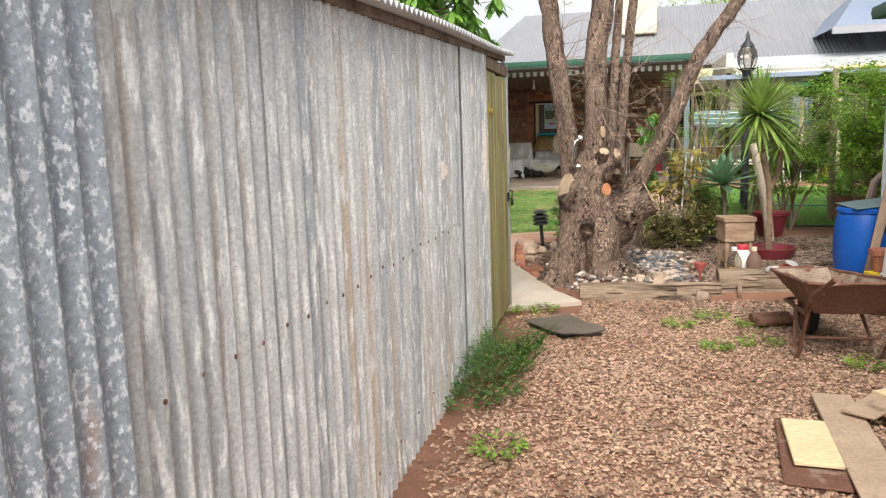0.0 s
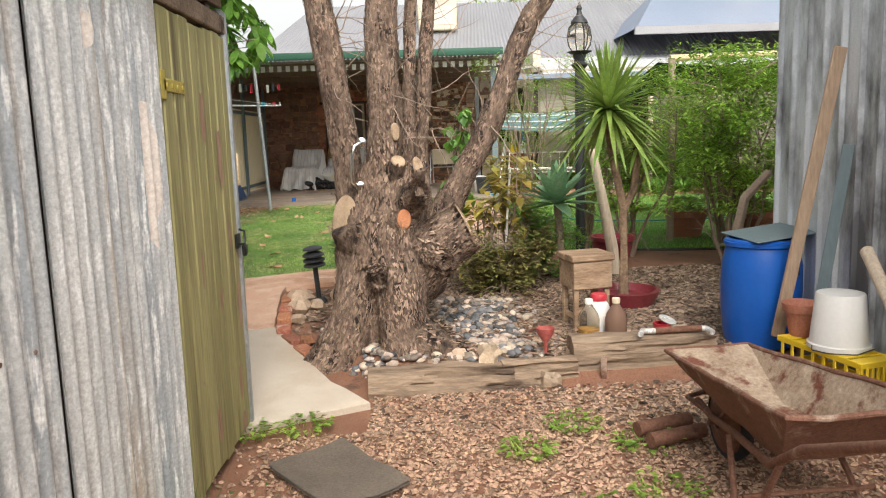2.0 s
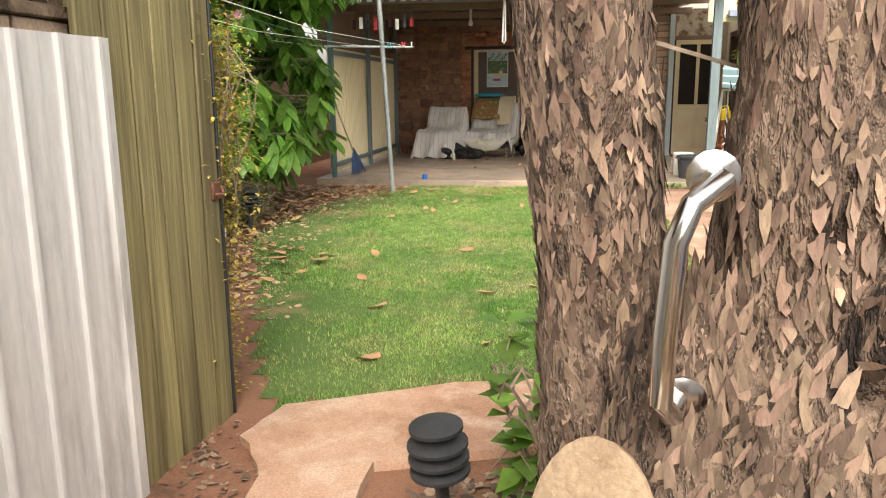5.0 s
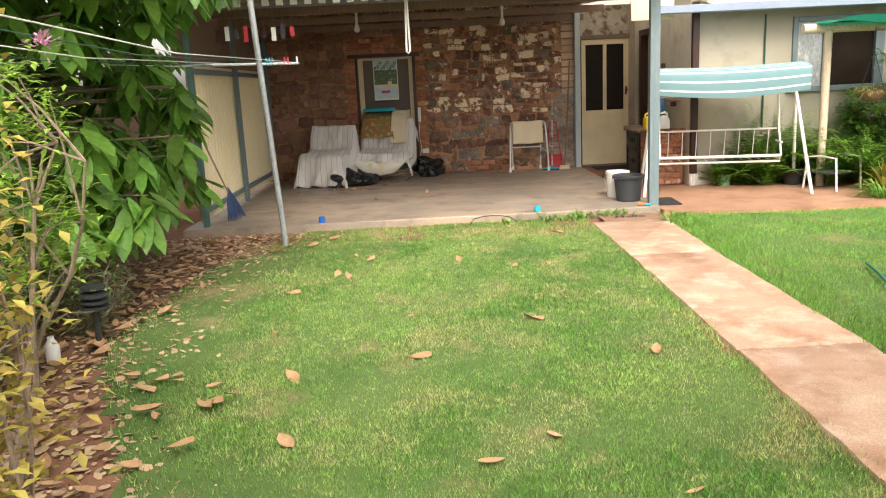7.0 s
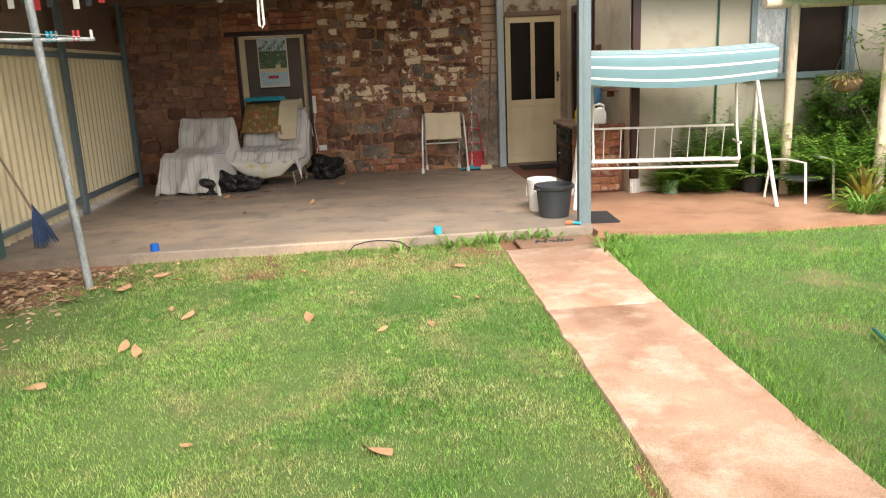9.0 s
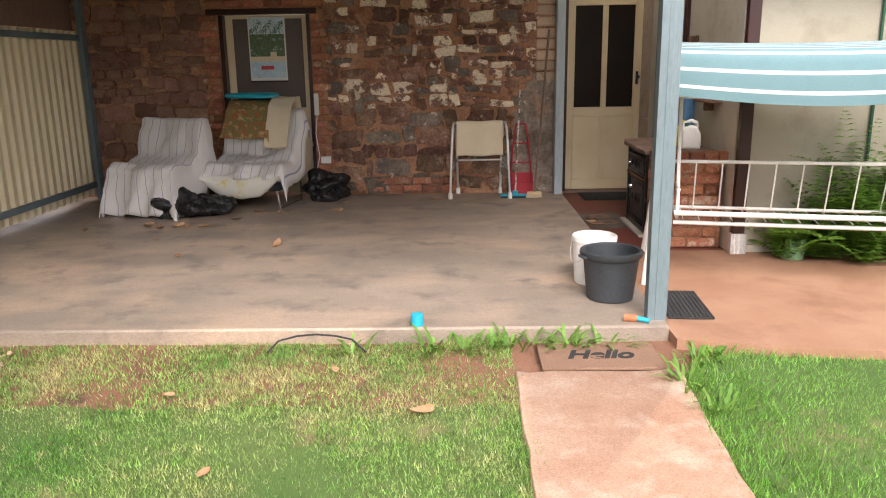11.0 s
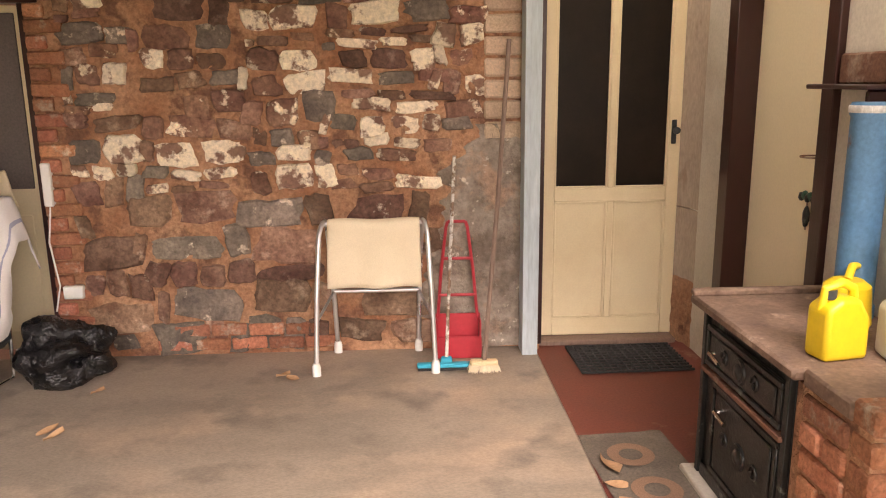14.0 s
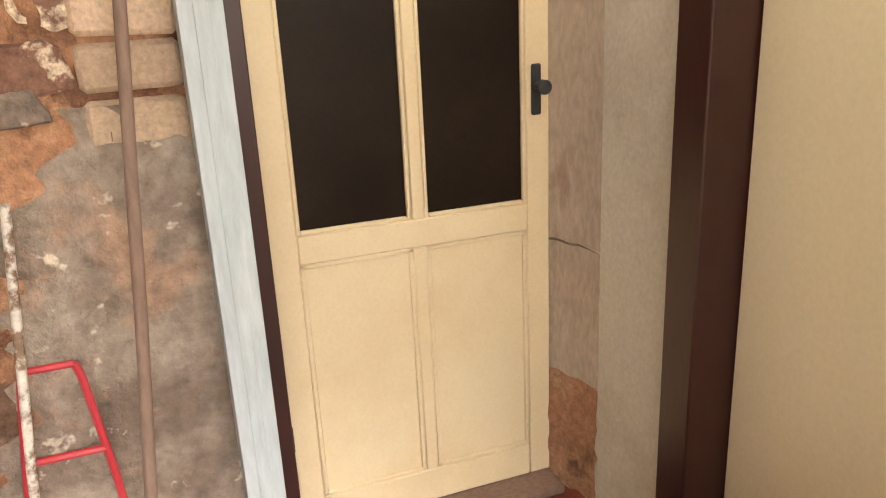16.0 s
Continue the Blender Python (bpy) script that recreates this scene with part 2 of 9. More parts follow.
M["pink_concrete"] = mat("pink_concrete", (0.45, 0.26, 0.175), (0.57, 0.385, 0.28), 1.6, 120, 0.9, bump=0.5, grain=0.3, contrast=0.16, spots=(0.34, 0.18, 0.11), spot_scale=2.6, spot_at=0.6, spot_soft=0.12, flecks=(0.62, 0.47, 0.37), fleck_scale=5, fleck_at=0.62, fleck_soft=0.12)
M["pale_concrete"] = mat("pale_concrete", (0.51, 0.44, 0.35), (0.59, 0.52, 0.43), 2, 200, 0.85, bump=0.2, spots=(0.46, 0.36, 0.26), spot_scale=2.4, spot_soft=0.15)
M["slab"] = mat("slab", (0.23, 0.19, 0.155), (0.37, 0.30, 0.24), 1.8, 110, 0.5, bump=0.15, grain=0.22, contrast=0.17, stretch=(0.6, 1, 1), spots=(0.45, 0.335, 0.25), spot_scale=1.5, spot_at=0.57, spot_soft=0.1, flecks=(0.19, 0.16, 0.135), fleck_scale=3.2, fleck_at=0.62, fleck_soft=0.09)
M["red_floor"] = mat("red_floor", (0.15, 0.034, 0.024), (0.205, 0.056, 0.038), 3, 80, 0.55, bump=0.1, spots=(0.27, 0.14, 0.10), spot_scale=4, spot_at=0.66)
M["galv"] = mat("galv", (0.42, 0.445, 0.465), (0.70, 0.69, 0.665), 9.0, 90, 0.5, metal=0.1, stretch=(1, 1, 0.035), bump=0.12, grain=0.3, contrast=0.15, even=True, spots=(0.52, 0.41, 0.30), spot_scale=5.5, spot_at=0.595, spot_soft=0.07, flecks=(0.84, 0.83, 0.81), fleck_scale=44, fleck_at=0.575, fleck_soft=0.06, fleck_stretch=(1, 1, 0.16))
M["galv_dark"] = mat("galv_dark", (0.27, 0.315, 0.36), (0.46, 0.50, 0.535), 5, 90, 0.5, metal=0.12, stretch=(1, 1, 0.25), bump=0.15, grain=0.35, contrast=0.2, even=True, spots=(0.50, 0.33, 0.24), spot_scale=2.6, spot_at=0.66, spot_soft=0.04, flecks=(0.78, 0.80, 0.82), fleck_scale=70, fleck_at=0.57, fleck_soft=0.05, fleck_stretch=(1, 1, 0.7))
M["galv_clean"] = mat("galv_clean", (0.60, 0.65, 0.69), (0.72, 0.755, 0.79), 2.2, 90, 0.45, metal=0.1, stretch=(1, 1, 0.4), bump=0.04, grain=0.1, even=True, spots=(0.13, 0.13, 0.14), spot_scale=2.1, spot_at=0.60, spot_soft=0.07)
M["galv_post"] = mat("galv_post", (0.30, 0.33, 0.35), (0.47, 0.49, 0.50), 6, 60, 0.5, metal=0.3, stretch=(1, 1, 0.4), bump=0.12, grain=0.35, spots=(0.62, 0.62, 0.61), spot_scale=9, spot_at=0.62)
# translucent surface of the unseen sheet that lets sky light into the recess
M["fill_sheet"] = mat("fill_sheet", (0.66, 0.63, 0.56), (0.72, 0.70, 0.62), 2, 40, 0.4, bump=0.02, grain=0.06, trans=0.65)
M["green_boards"] = mat("green_boards", (0.28, 0.25, 0.105), (0.42, 0.375, 0.17), 5, 60, 0.8, stretch=(1, 1, 0.06), bump=0.6, contrast=0.15, spots=(0.17, 0.14, 0.065), spot_scale=6, spot_at=0.61, spot_soft=0.05, grain=0.3, flecks=(0.36, 0.24, 0.15), fleck_scale=9, fleck_at=0.70, fleck_soft=0.02)
M["old_yellow"] = mat("old_yellow", (0.42, 0.33, 0.06), (0.52, 0.41, 0.09), 8, 60, 0.7, bump=0.2, spots=(0.22, 0.15, 0.07), spot_scale=12, spot_at=0.62)
M["grey_green_boards"] = mat("grey_green_boards", (0.13, 0.11, 0.055), (0.34, 0.295, 0.14), 8, 60, 0.85, stretch=(1, 1, 0.04), bump=0.7, grain=0.4, contrast=0.14, spots=(0.46, 0.40, 0.17), spot_scale=7, spot_at=0.63, spot_soft=0.05)
M["white_iron"] = mat("white_iron", (0.68, 0.68, 0.68), (0.78, 0.77, 0.76), 3, 60, 0.6, stretch=(1, 1, 0.2), bump=0.05, grain=0.1, spots=(0.42, 0.41, 0.40), spot_scale=4, spot_at=0.66, spot_soft=0.08)
M["timber"] = mat("timber", (0.15, 0.10, 0.066), (0.36, 0.265, 0.185), 9, 60, 0.85, bump=0.8, stretch=(0.15, 1, 1), spots=(0.07, 0.045, 0.03), spot_scale=7, spot_at=0.60, grain=0.4)
M["timber_up"] = mat("timber_up", (0.40, 0.28, 0.19), (0.52, 0.38, 0.27), 5, 70, 0.8, bump=0.3, stretch=(1, 1, 0.15), spots=(0.25, 0.16, 0.10), spot_scale=5, spot_at=0.66)
M["new_timber"] = mat("new_timber", (0.72, 0.55, 0.32), (0.78, 0.62, 0.38), 5, 90, 0.7, bump=0.1, stretch=(0.3, 1, 1))
M["bark"] = mat("bark", (0.095, 0.062, 0.045), (0.28, 0.198, 0.145), 10, 46, 0.92, bump=1.0, grain=0.6, stretch=(1, 1, 0.35), contrast=0.16, spots=(0.030, 0.019, 0.015), spot_scale=14, spot_at=0.57, spot_soft=0.05, bumpdist=0.05)
M["flake"] = mat("flake", (0.145, 0.093, 0.066), (0.36, 0.255, 0.187), 11, 70, 0.9, island=0.5, bump=0.5, stretch=(1, 1, 0.4), contrast=0.16)
M["cut_wood"] = mat("cut_wood", (0.36, 0.25, 0.16), (0.50, 0.37, 0.25), 12, 90, 0.85, bump=0.4, grain=0.25, spots=(0.25, 0.16, 0.10), spot_scale=9, spot_at=0.6)
M["cut_orange"] = mat("cut_orange", (0.44, 0.15, 0.065), (0.52, 0.24, 0.12), 14, 90, 0.85, bump=0.3)
M["stone"] = mat("stone", (0.13, 0.055, 0.038), (0.29, 0.165, 0.11), 7, 40, 0.9, piece=0.4, bump=1.0, grain=0.5, contrast=0.17, spots=(0.74, 0.62, 0.47), spot_scale=10, spot_at=0.61, spot_soft=0.025)
M["painted_stone"] = mat("painted_stone", (0.15, 0.072, 0.05), (0.28, 0.165, 0.115), 8, 45, 0.9, piece=0.2, bump=0.9, grain=0.3, spots=(0.77, 0.66, 0.51), spot_scale=7, spot_at=0.455, spot_soft=0.03)
M["cement"] = mat("cement", (0.20, 0.155, 0.122), (0.39, 0.33, 0.275), 4.5, 22, 0.95, bump=1.0, grain=0.35, contrast=0.13, spots=(0.42, 0.28, 0.20), spot_scale=4, spot_at=0.62, spot_soft=0.05, bumpdist=0.02, flecks=(0.66, 0.58, 0.48), fleck_scale=15, fleck_at=0.66, fleck_soft=0.03)
M["worn_white"] = mat("worn_white", (0.62, 0.58, 0.52), (0.72, 0.69, 0.64), 6, 60, 0.7, bump=0.2, grain=0.2, spots=(0.22, 0.14, 0.09), spot_scale=14, spot_at=0.52, spot_soft=0.04)
M["grey_stone"] = mat("grey_stone", (0.13, 0.104, 0.086), (0.26, 0.208, 0.166), 8, 42, 0.9, piece=0.35, bump=1.0, grain=0.45, contrast=0.17, spots=(0.60, 0.50, 0.39), spot_scale=10, spot_at=0.63, spot_soft=0.03)
M["bare_stone"] = mat("bare_stone", (0.12, 0.052, 0.034), (0.31, 0.185, 0.13), 6, 40, 0.9, piece=0.5, bump=1.0, grain=0.5, contrast=0.17, spots=(0.42, 0.29, 0.22), spot_scale=7, spot_at=0.62)
M["mortar"] = mat("mortar", (0.34, 0.145, 0.074), (0.50, 0.285, 0.17), 4, 45, 0.95, bump=1.0, grain=0.35, contrast=0.16, spots=(0.20, 0.095, 0.058), spot_scale=6, spot_at=0.58, bumpdist=0.02)
M["brick"] = mat("brick", (0.34, 0.115, 0.062), (0.46, 0.21, 0.125), 9, 60, 0.9, piece=0.35, bump=0.8, grain=0.4, spots=(0.50, 0.37, 0.28), spot_scale=8, spot_at=0.60)
M["pale_brick"] = mat("pale_brick", (0.58, 0.42, 0.30), (0.64, 0.48, 0.36), 6, 80, 0.9, piece=0.2, bump=0.5)
M["cream"] = mat("cream", (0.79, 0.655, 0.43), (0.82, 0.695, 0.47), 2, 90, 0.5, bump=0.05, grain=0.05, spots=(0.73, 0.58, 0.37), spot_scale=2.5, spot_soft=0.15)
M["cream_fence"] = mat("cream_fence", (0.70, 0.60, 0.39), (0.75, 0.65, 0.44), 2, 90, 0.5, bump=0.03, grain=0.06, stretch=(1, 1, 0.3))
# cream darkened by a quarter: shadows on the wing are put into the colour
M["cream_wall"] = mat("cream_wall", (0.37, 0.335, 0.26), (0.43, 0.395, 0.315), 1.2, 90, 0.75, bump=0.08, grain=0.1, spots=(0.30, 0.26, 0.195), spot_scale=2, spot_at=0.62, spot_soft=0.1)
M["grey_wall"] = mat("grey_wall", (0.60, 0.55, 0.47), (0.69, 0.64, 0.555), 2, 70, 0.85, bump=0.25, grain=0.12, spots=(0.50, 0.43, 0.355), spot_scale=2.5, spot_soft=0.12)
M["maroon"] = mat("maroon", (0.030, 0.008, 0.007), (0.050, 0.014, 0.011), 3, 60, 0.35, bump=0.08, grain=0.15, stretch=(1, 1, 0.2))
M["blue_grey"] = mat("blue_grey", (0.135, 0.185, 0.205), (0.185, 0.24, 0.26), 2, 60, 0.5, metal=0.05, bump=0.04, grain=0.15, stretch=(1, 1, 0.2))
M["pale_blue"] = mat("pale_blue", (0.42, 0.50, 0.54), (0.50, 0.58, 0.62), 3, 60, 0.5, bump=0.06, grain=0.15, stretch=(1, 1, 0.15), spots=(0.62, 0.68, 0.70), spot_scale=5, spot_at=0.62)
M["bare_wood"] = mat("bare_wood", (0.33, 0.18, 0.115), (0.44, 0.28, 0.195), 7, 60, 0.9, bump=0.5, stretch=(1, 1, 0.15), grain=0.35)
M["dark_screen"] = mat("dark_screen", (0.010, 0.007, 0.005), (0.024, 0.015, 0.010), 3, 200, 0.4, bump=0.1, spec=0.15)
M["dark_green"] = mat("dark_green", (0.02, 0.09, 0.055), (0.03, 0.11, 0.07), 2, 60, 0.5, bump=0.03, grain=0.1)
M["post_green"] = mat("post_green", (0.07, 0.14, 0.13), (0.09, 0.17, 0.155), 2, 60, 0.5, bump=0.03, grain=0.1)
M["roof"] = mat("roof", (0.27, 0.275, 0.295), (0.34, 0.345, 0.36), 0.8, 30, 0.5, metal=0.15, bump=0.03, grain=0.1)
M["roof_white"] = mat("roof_white", (0.55, 0.56, 0.57), (0.66, 0.67, 0.67), 0.8, 30, 0.5, metal=0.1, bump=0.03, grain=0.1)
M["roof_blue"] = mat("roof_blue", (0.22, 0.27, 0.36), (0.27, 0.32, 0.41), 0.8, 30, 0.5, metal=0.1, bump=0.03, grain=0.08)
M["white_paint"] = mat("white_paint", (0.78, 0.77, 0.74), (0.82, 0.81, 0.78), 3, 60, 0.45, bump=0.04, grain=0.06, spots=(0.45, 0.30, 0.18), spot_scale=6, spot_at=0.74, spot_soft=0.02)
M["white_plastic"] = mat("white_plastic", (0.80, 0.79, 0.76), (0.84, 0.83, 0.80), 3, 60, 0.35, bump=0.02, grain=0.04)
M["black_plastic"] = mat("black_plastic", (0.025, 0.027, 0.03), (0.04, 0.042, 0.045), 4, 60, 0.5, bump=0.05)
M["charcoal"] = mat("charcoal", (0.030, 0.036, 0.042), (0.050, 0.055, 0.062), 4, 60, 0.5, bump=0.05)
M["bin_bag"] = mat("bin_bag", (0.006, 0.006, 0.007), (0.010, 0.010, 0.012), 6, 14, 0.26, bump=0.8, bumpdist=0.05, spec=0.6)
M["cast_iron"] = mat("cast_iron", (0.010, 0.011, 0.011), (0.028, 0.029, 0.028), 8, 60, 0.35, metal=0.2, bump=0.25, spots=(0.14, 0.16, 0.14), spot_scale=13, spot_at=0.655, spot_soft=0.03)
M["stove_top"] = mat("stove_top", (0.12, 0.072, 0.052), (0.25, 0.165, 0.12), 5, 60, 0.75, bump=0.3, grain=0.3, contrast=0.16, spots=(0.34, 0.25, 0.19), spot_scale=6, spot_at=0.64)
M["yucca_bark"] = mat("yucca_bark", (0.15, 0.095, 0.06), (0.32, 0.22, 0.14), 14, 60, 0.9, bump=0.8, grain=0.4, contrast=0.15)
M["straw"] = mat("straw", (0.36, 0.235, 0.14), (0.56, 0.41, 0.26), 3, 60, 0.9, island=0.4, bump=0.1)
M["rust"] = mat("rust", (0.15, 0.065, 0.04), (0.24, 0.12, 0.08), 6, 70, 0.85, metal=0.2, bump=0.4, grain=0.35, spots=(0.36, 0.26, 0.20), spot_scale=5, spot_at=0.6)
M["tray"] = mat("tray", (0.27, 0.19, 0.13), (0.46, 0.36, 0.27), 6, 60, 0.9, bump=0.7, grain=0.35, contrast=0.16, spots=(0.15, 0.05, 0.03), spot_scale=7, spot_at=0.57)
M["blue_plastic"] = mat("blue_plastic", (0.005, 0.10, 0.48), (0.01, 0.13, 0.54), 3, 40, 0.4, bump=0.03, grain=0.08)
M["blue_steel"] = mat("blue_steel", (0.07, 0.20, 0.38), (0.11, 0.26, 0.44), 4, 50, 0.5, bump=0.05, spots=(0.22, 0.12, 0.08), spot_scale=6, spot_at=0.7)
M["yellow_plastic"] = mat("yellow_plastic", (0.80, 0.55, 0.02), (0.84, 0.60, 0.03), 3, 40, 0.4, bump=0.03, grain=0.06)
M["red_plastic"] = mat("red_plastic", (0.50, 0.03, 0.045), (0.58, 0.05, 0.07), 3, 40, 0.45, bump=0.03, grain=0.08)
M["teal_plastic"] = mat("teal_plastic", (0.01, 0.36, 0.52), (0.02, 0.42, 0.58), 3, 40, 0.45, bump=0.03, grain=0.08)
M["terracotta"] = mat("terracotta", (0.40, 0.14, 0.09), (0.46, 0.20, 0.13), 4, 60, 0.7, bump=0.1)
M["maroon_glaze"] = mat("maroon_glaze", (0.16, 0.02, 0.03), (0.22, 0.035, 0.045), 4, 60, 0.35, bump=0.05, spots=(0.34, 0.16, 0.15), spot_scale=9, spot_at=0.7)
M["aluminium"] = mat("aluminium", (0.70, 0.70, 0.70), (0.76, 0.76, 0.76), 4, 60, 0.3, metal=0.8, bump=0.02, grain=0.05)
M["chrome"] = mat("chrome", (0.72, 0.70, 0.67), (0.78, 0.76, 0.73), 4, 60, 0.15, metal=1.0, bump=0, grain=0.03)
M["cloth_white"] = mat("cloth_white", (0.70, 0.67, 0.64), (0.77, 0.74, 0.71), 5, 120, 0.95, bump=0.2, grain=0.08)
M["cloth_cream"] = mat("cloth_cream", (0.74, 0.62, 0.44), (0.80, 0.69, 0.51), 5, 160, 0.95, bump=0.3, grain=0.08)
M["cloth_print"] = mat("cloth_print", (0.42, 0.14, 0.06), (0.22, 0.23, 0.09), 16, 60, 0.95, bump=0.3, contrast=0.12, spots=(0.58, 0.40, 0.18), spot_scale=14, spot_at=0.58)
M["leaf_dark"] = mat("leaf_dark", (0.12, 0.28, 0.04), (0.24, 0.44, 0.09), 3, 25, 0.4, island=0.45, bump=0.05, trans=0.42)
M["leaf_grey"] = mat("leaf_grey", (0.19, 0.26, 0.11), (0.31, 0.36, 0.18), 3, 25, 0.6, island=0.4, bump=0.05, trans=0.3)
M["fern"] = mat("fern", (0.15, 0.33, 0.04), (0.26, 0.44, 0.08), 2, 25, 0.5, island=0.4, bump=0.03, trans=0.4)
M["leaf_bright"] = mat("leaf_bright", (0.13, 0.28, 0.04), (0.20, 0.36, 0.07), 3, 25, 0.5, island=0.35, bump=0.05, trans=0.35)
M["leaf_lacy"] = mat("leaf_lacy", (0.20, 0.37, 0.05), (0.38, 0.54, 0.11), 2, 25, 0.6, island=0.5, bump=0.05, trans=0.5)
M["leaf_jade"] = mat("leaf_jade", (0.18, 0.27, 0.075), (0.38, 0.25, 0.11), 5, 25, 0.4, island=0.4, bump=0.05, trans=0.25)
M["leaf_yellow"] = mat("leaf_yellow", (0.56, 0.38, 0.08), (0.34, 0.36, 0.09), 9, 25, 0.5, island=0.4, bump=0.05, trans=0.35)
M["agave"] = mat("agave", (0.21, 0.39, 0.21), (0.31, 0.50, 0.30), 5, 40, 0.5, island=0.2, bump=0.03, trans=0.25)
M["yucca"] = mat("yucca", (0.16, 0.29, 0.06), (0.32, 0.42, 0.10), 4, 40, 0.5, island=0.35, bump=0.03, trans=0.3)
M["dry_leaf"] = mat("dry_leaf", (0.32, 0.18, 0.085), (0.48, 0.31, 0.17), 6, 40, 0.85, island=0.35, piece=0.0, bump=0.2)
M["vine"] = mat("vine", (0.58, 0.43, 0.10), (0.42, 0.38, 0.10), 6, 40, 0.7, island=0.4, bump=0.1, trans=0.3)
M["twig"] = mat("twig", (0.26, 0.19, 0.14), (0.36, 0.28, 0.22), 6, 60, 0.9, bump=0.2, island=0.2)
M["dead_trunk"] = mat("dead_trunk", (0.58, 0.46, 0.34), (0.66, 0.55, 0.43), 5, 60, 0.85, bump=0.4, stretch=(1, 1, 0.2))
M["rubber"] = mat("rubber", (0.025, 0.025, 0.025), (0.04, 0.04, 0.04), 4, 60, 0.8, bump=0.3)
M["old_mat"] = mat("old_mat", (0.11, 0.09, 0.072), (0.18, 0.145, 0.115), 5, 90, 0.9, bump=0.3, grain=0.3)
M["coir"] = mat("coir", (0.24, 0.14, 0.09), (0.30, 0.18, 0.12), 5, 160, 0.95, bump=0.6, grain=0.3)
M["pebble"] = mat("pebble", (0.33, 0.255, 0.20), (0.50, 0.41, 0.33), 4, 50, 0.7, piece=0.6, bump=0.1)
M["river_stone"] = mat("river_stone", (0.09, 0.095, 0.105), (0.16, 0.16, 0.165), 4, 50, 0.6, piece=0.7, bump=0.1)
M["rock"] = mat("rock", (0.42, 0.30, 0.21), (0.50, 0.39, 0.29), 6, 60, 0.9, piece=0.25, bump=0.6)
M["shade_cloth"] = mat("shade_cloth", (0.012, 0.07, 0.05), (0.02, 0.09, 0.065), 3, 200, 0.9, bump=0.2)
M["brown_fence"] = mat("brown_fence", (0.20, 0.13, 0.10), (0.26, 0.18, 0.14), 3, 60, 0.8, stretch=(1, 1, 0.2), bump=0.2)


# ---- ground ----
def smooth(a, b, x):
    t = min(1.0, max(0.0, (x - a) / (b - a)))
    return t * t * (3 - 2 * t)


def inside(poly, x, y):
    hit = False
    for (x0, y0), (x1, y1) in zip(poly, poly[1:] + poly[:1]):
        if (y0 > y) != (y1 > y) and x < (x1 - x0) * (y - y0) / (y1 - y0) + x0:
            hit = not hit
    return hit


def edge_dist(poly, x, y):
    best = 9.0
    for (x0, y0), (x1, y1) in zip(poly, poly[1:] + poly[:1]):
        dx, dy = x1 - x0, y1 - y0
        t = min(1, max(0, ((x - x0) * dx + (y - y0) * dy) / (dx * dx + dy * dy)))
        best = min(best, math.hypot(x - x0 - t * dx, y - y0 - t * dy))
    return best


BED = [(-0.28, 6.82), (2.3, 6.82), (6.5, 6.9), (6.5, 10.2), (1.9, 10.0), (1.0, 9.6), (0.2, 9.35), (-0.6, 9.1), (-1.1, 8.75), (-0.95, 7.9)]
LAWN = [(-2.0, 9.9), (-1.67, 9.4), (-1.0, 9.72), (-0.3, 10.0), (0.25, 10.15), (0.45, 10.4), (0.49, 12.4), (0.53, 14.8), (0.56, 16.9), (-2.6, 16.9), (-3.2, 15.6), (-3.4, 13.2), (-2.5, 11.2)]
LAWN_2 = [(1.21, 10.6), (7.5, 10.0), (7.5, 16.4), (2.9, 16.54), (1.6, 16.78), (1.36, 16.4), (1.27, 14.8), (1.23, 12.4)]


def gz(x, y):
    z = 0.21 * smooth(6.3, 9.2, y) + 0.03 * smooth(10, 16, y)
    if 6.7 < y < 10.4 and x > -1.3 and inside(BED, x, y):
        z = max(z, 0.14 * smooth(0.0, 0.16, edge_dist(BED, x, y)) + z * 0.3)
    return z + 0.012 * noise.noise(Vector((x * 1.5, y * 1.5, 0)))


def spread(lo, hi, fine_lo, fine_hi, step, far):
    a, s = [], step
    p = fine_lo
    while p > lo:
        s *= far
        p -= s
        a.append(max(p, lo))
    a = a[::-1]
    n = round((fine_hi - fine_lo) / step)
    a += [fine_lo + (fine_hi - fine_lo) * i / n for i in range(n + 1)]
    p, s = fine_hi, step
    while p < hi:
        s *= far
        p += s
        a.append(min(p, hi))
    return a


xs, ys = spread(-300, 300, -4.5, 6.5, 0.1, 1.35), spread(-300, 300, -1.0, 17.0, 0.1, 1.35)
g = Geo()
g.v = [(x, y, gz(x, y)) for x in xs for y in ys]
g.f = [(i * len(ys) + j, (i + 1) * len(ys) + j, (i + 1) * len(ys) + j + 1, i * len(ys) + j + 1) for i in range(len(xs) - 1) for j in range(len(ys) - 1)]
single("ground", g, M["soil"], "bare red earth of the back yard", "ground", kind="structure")


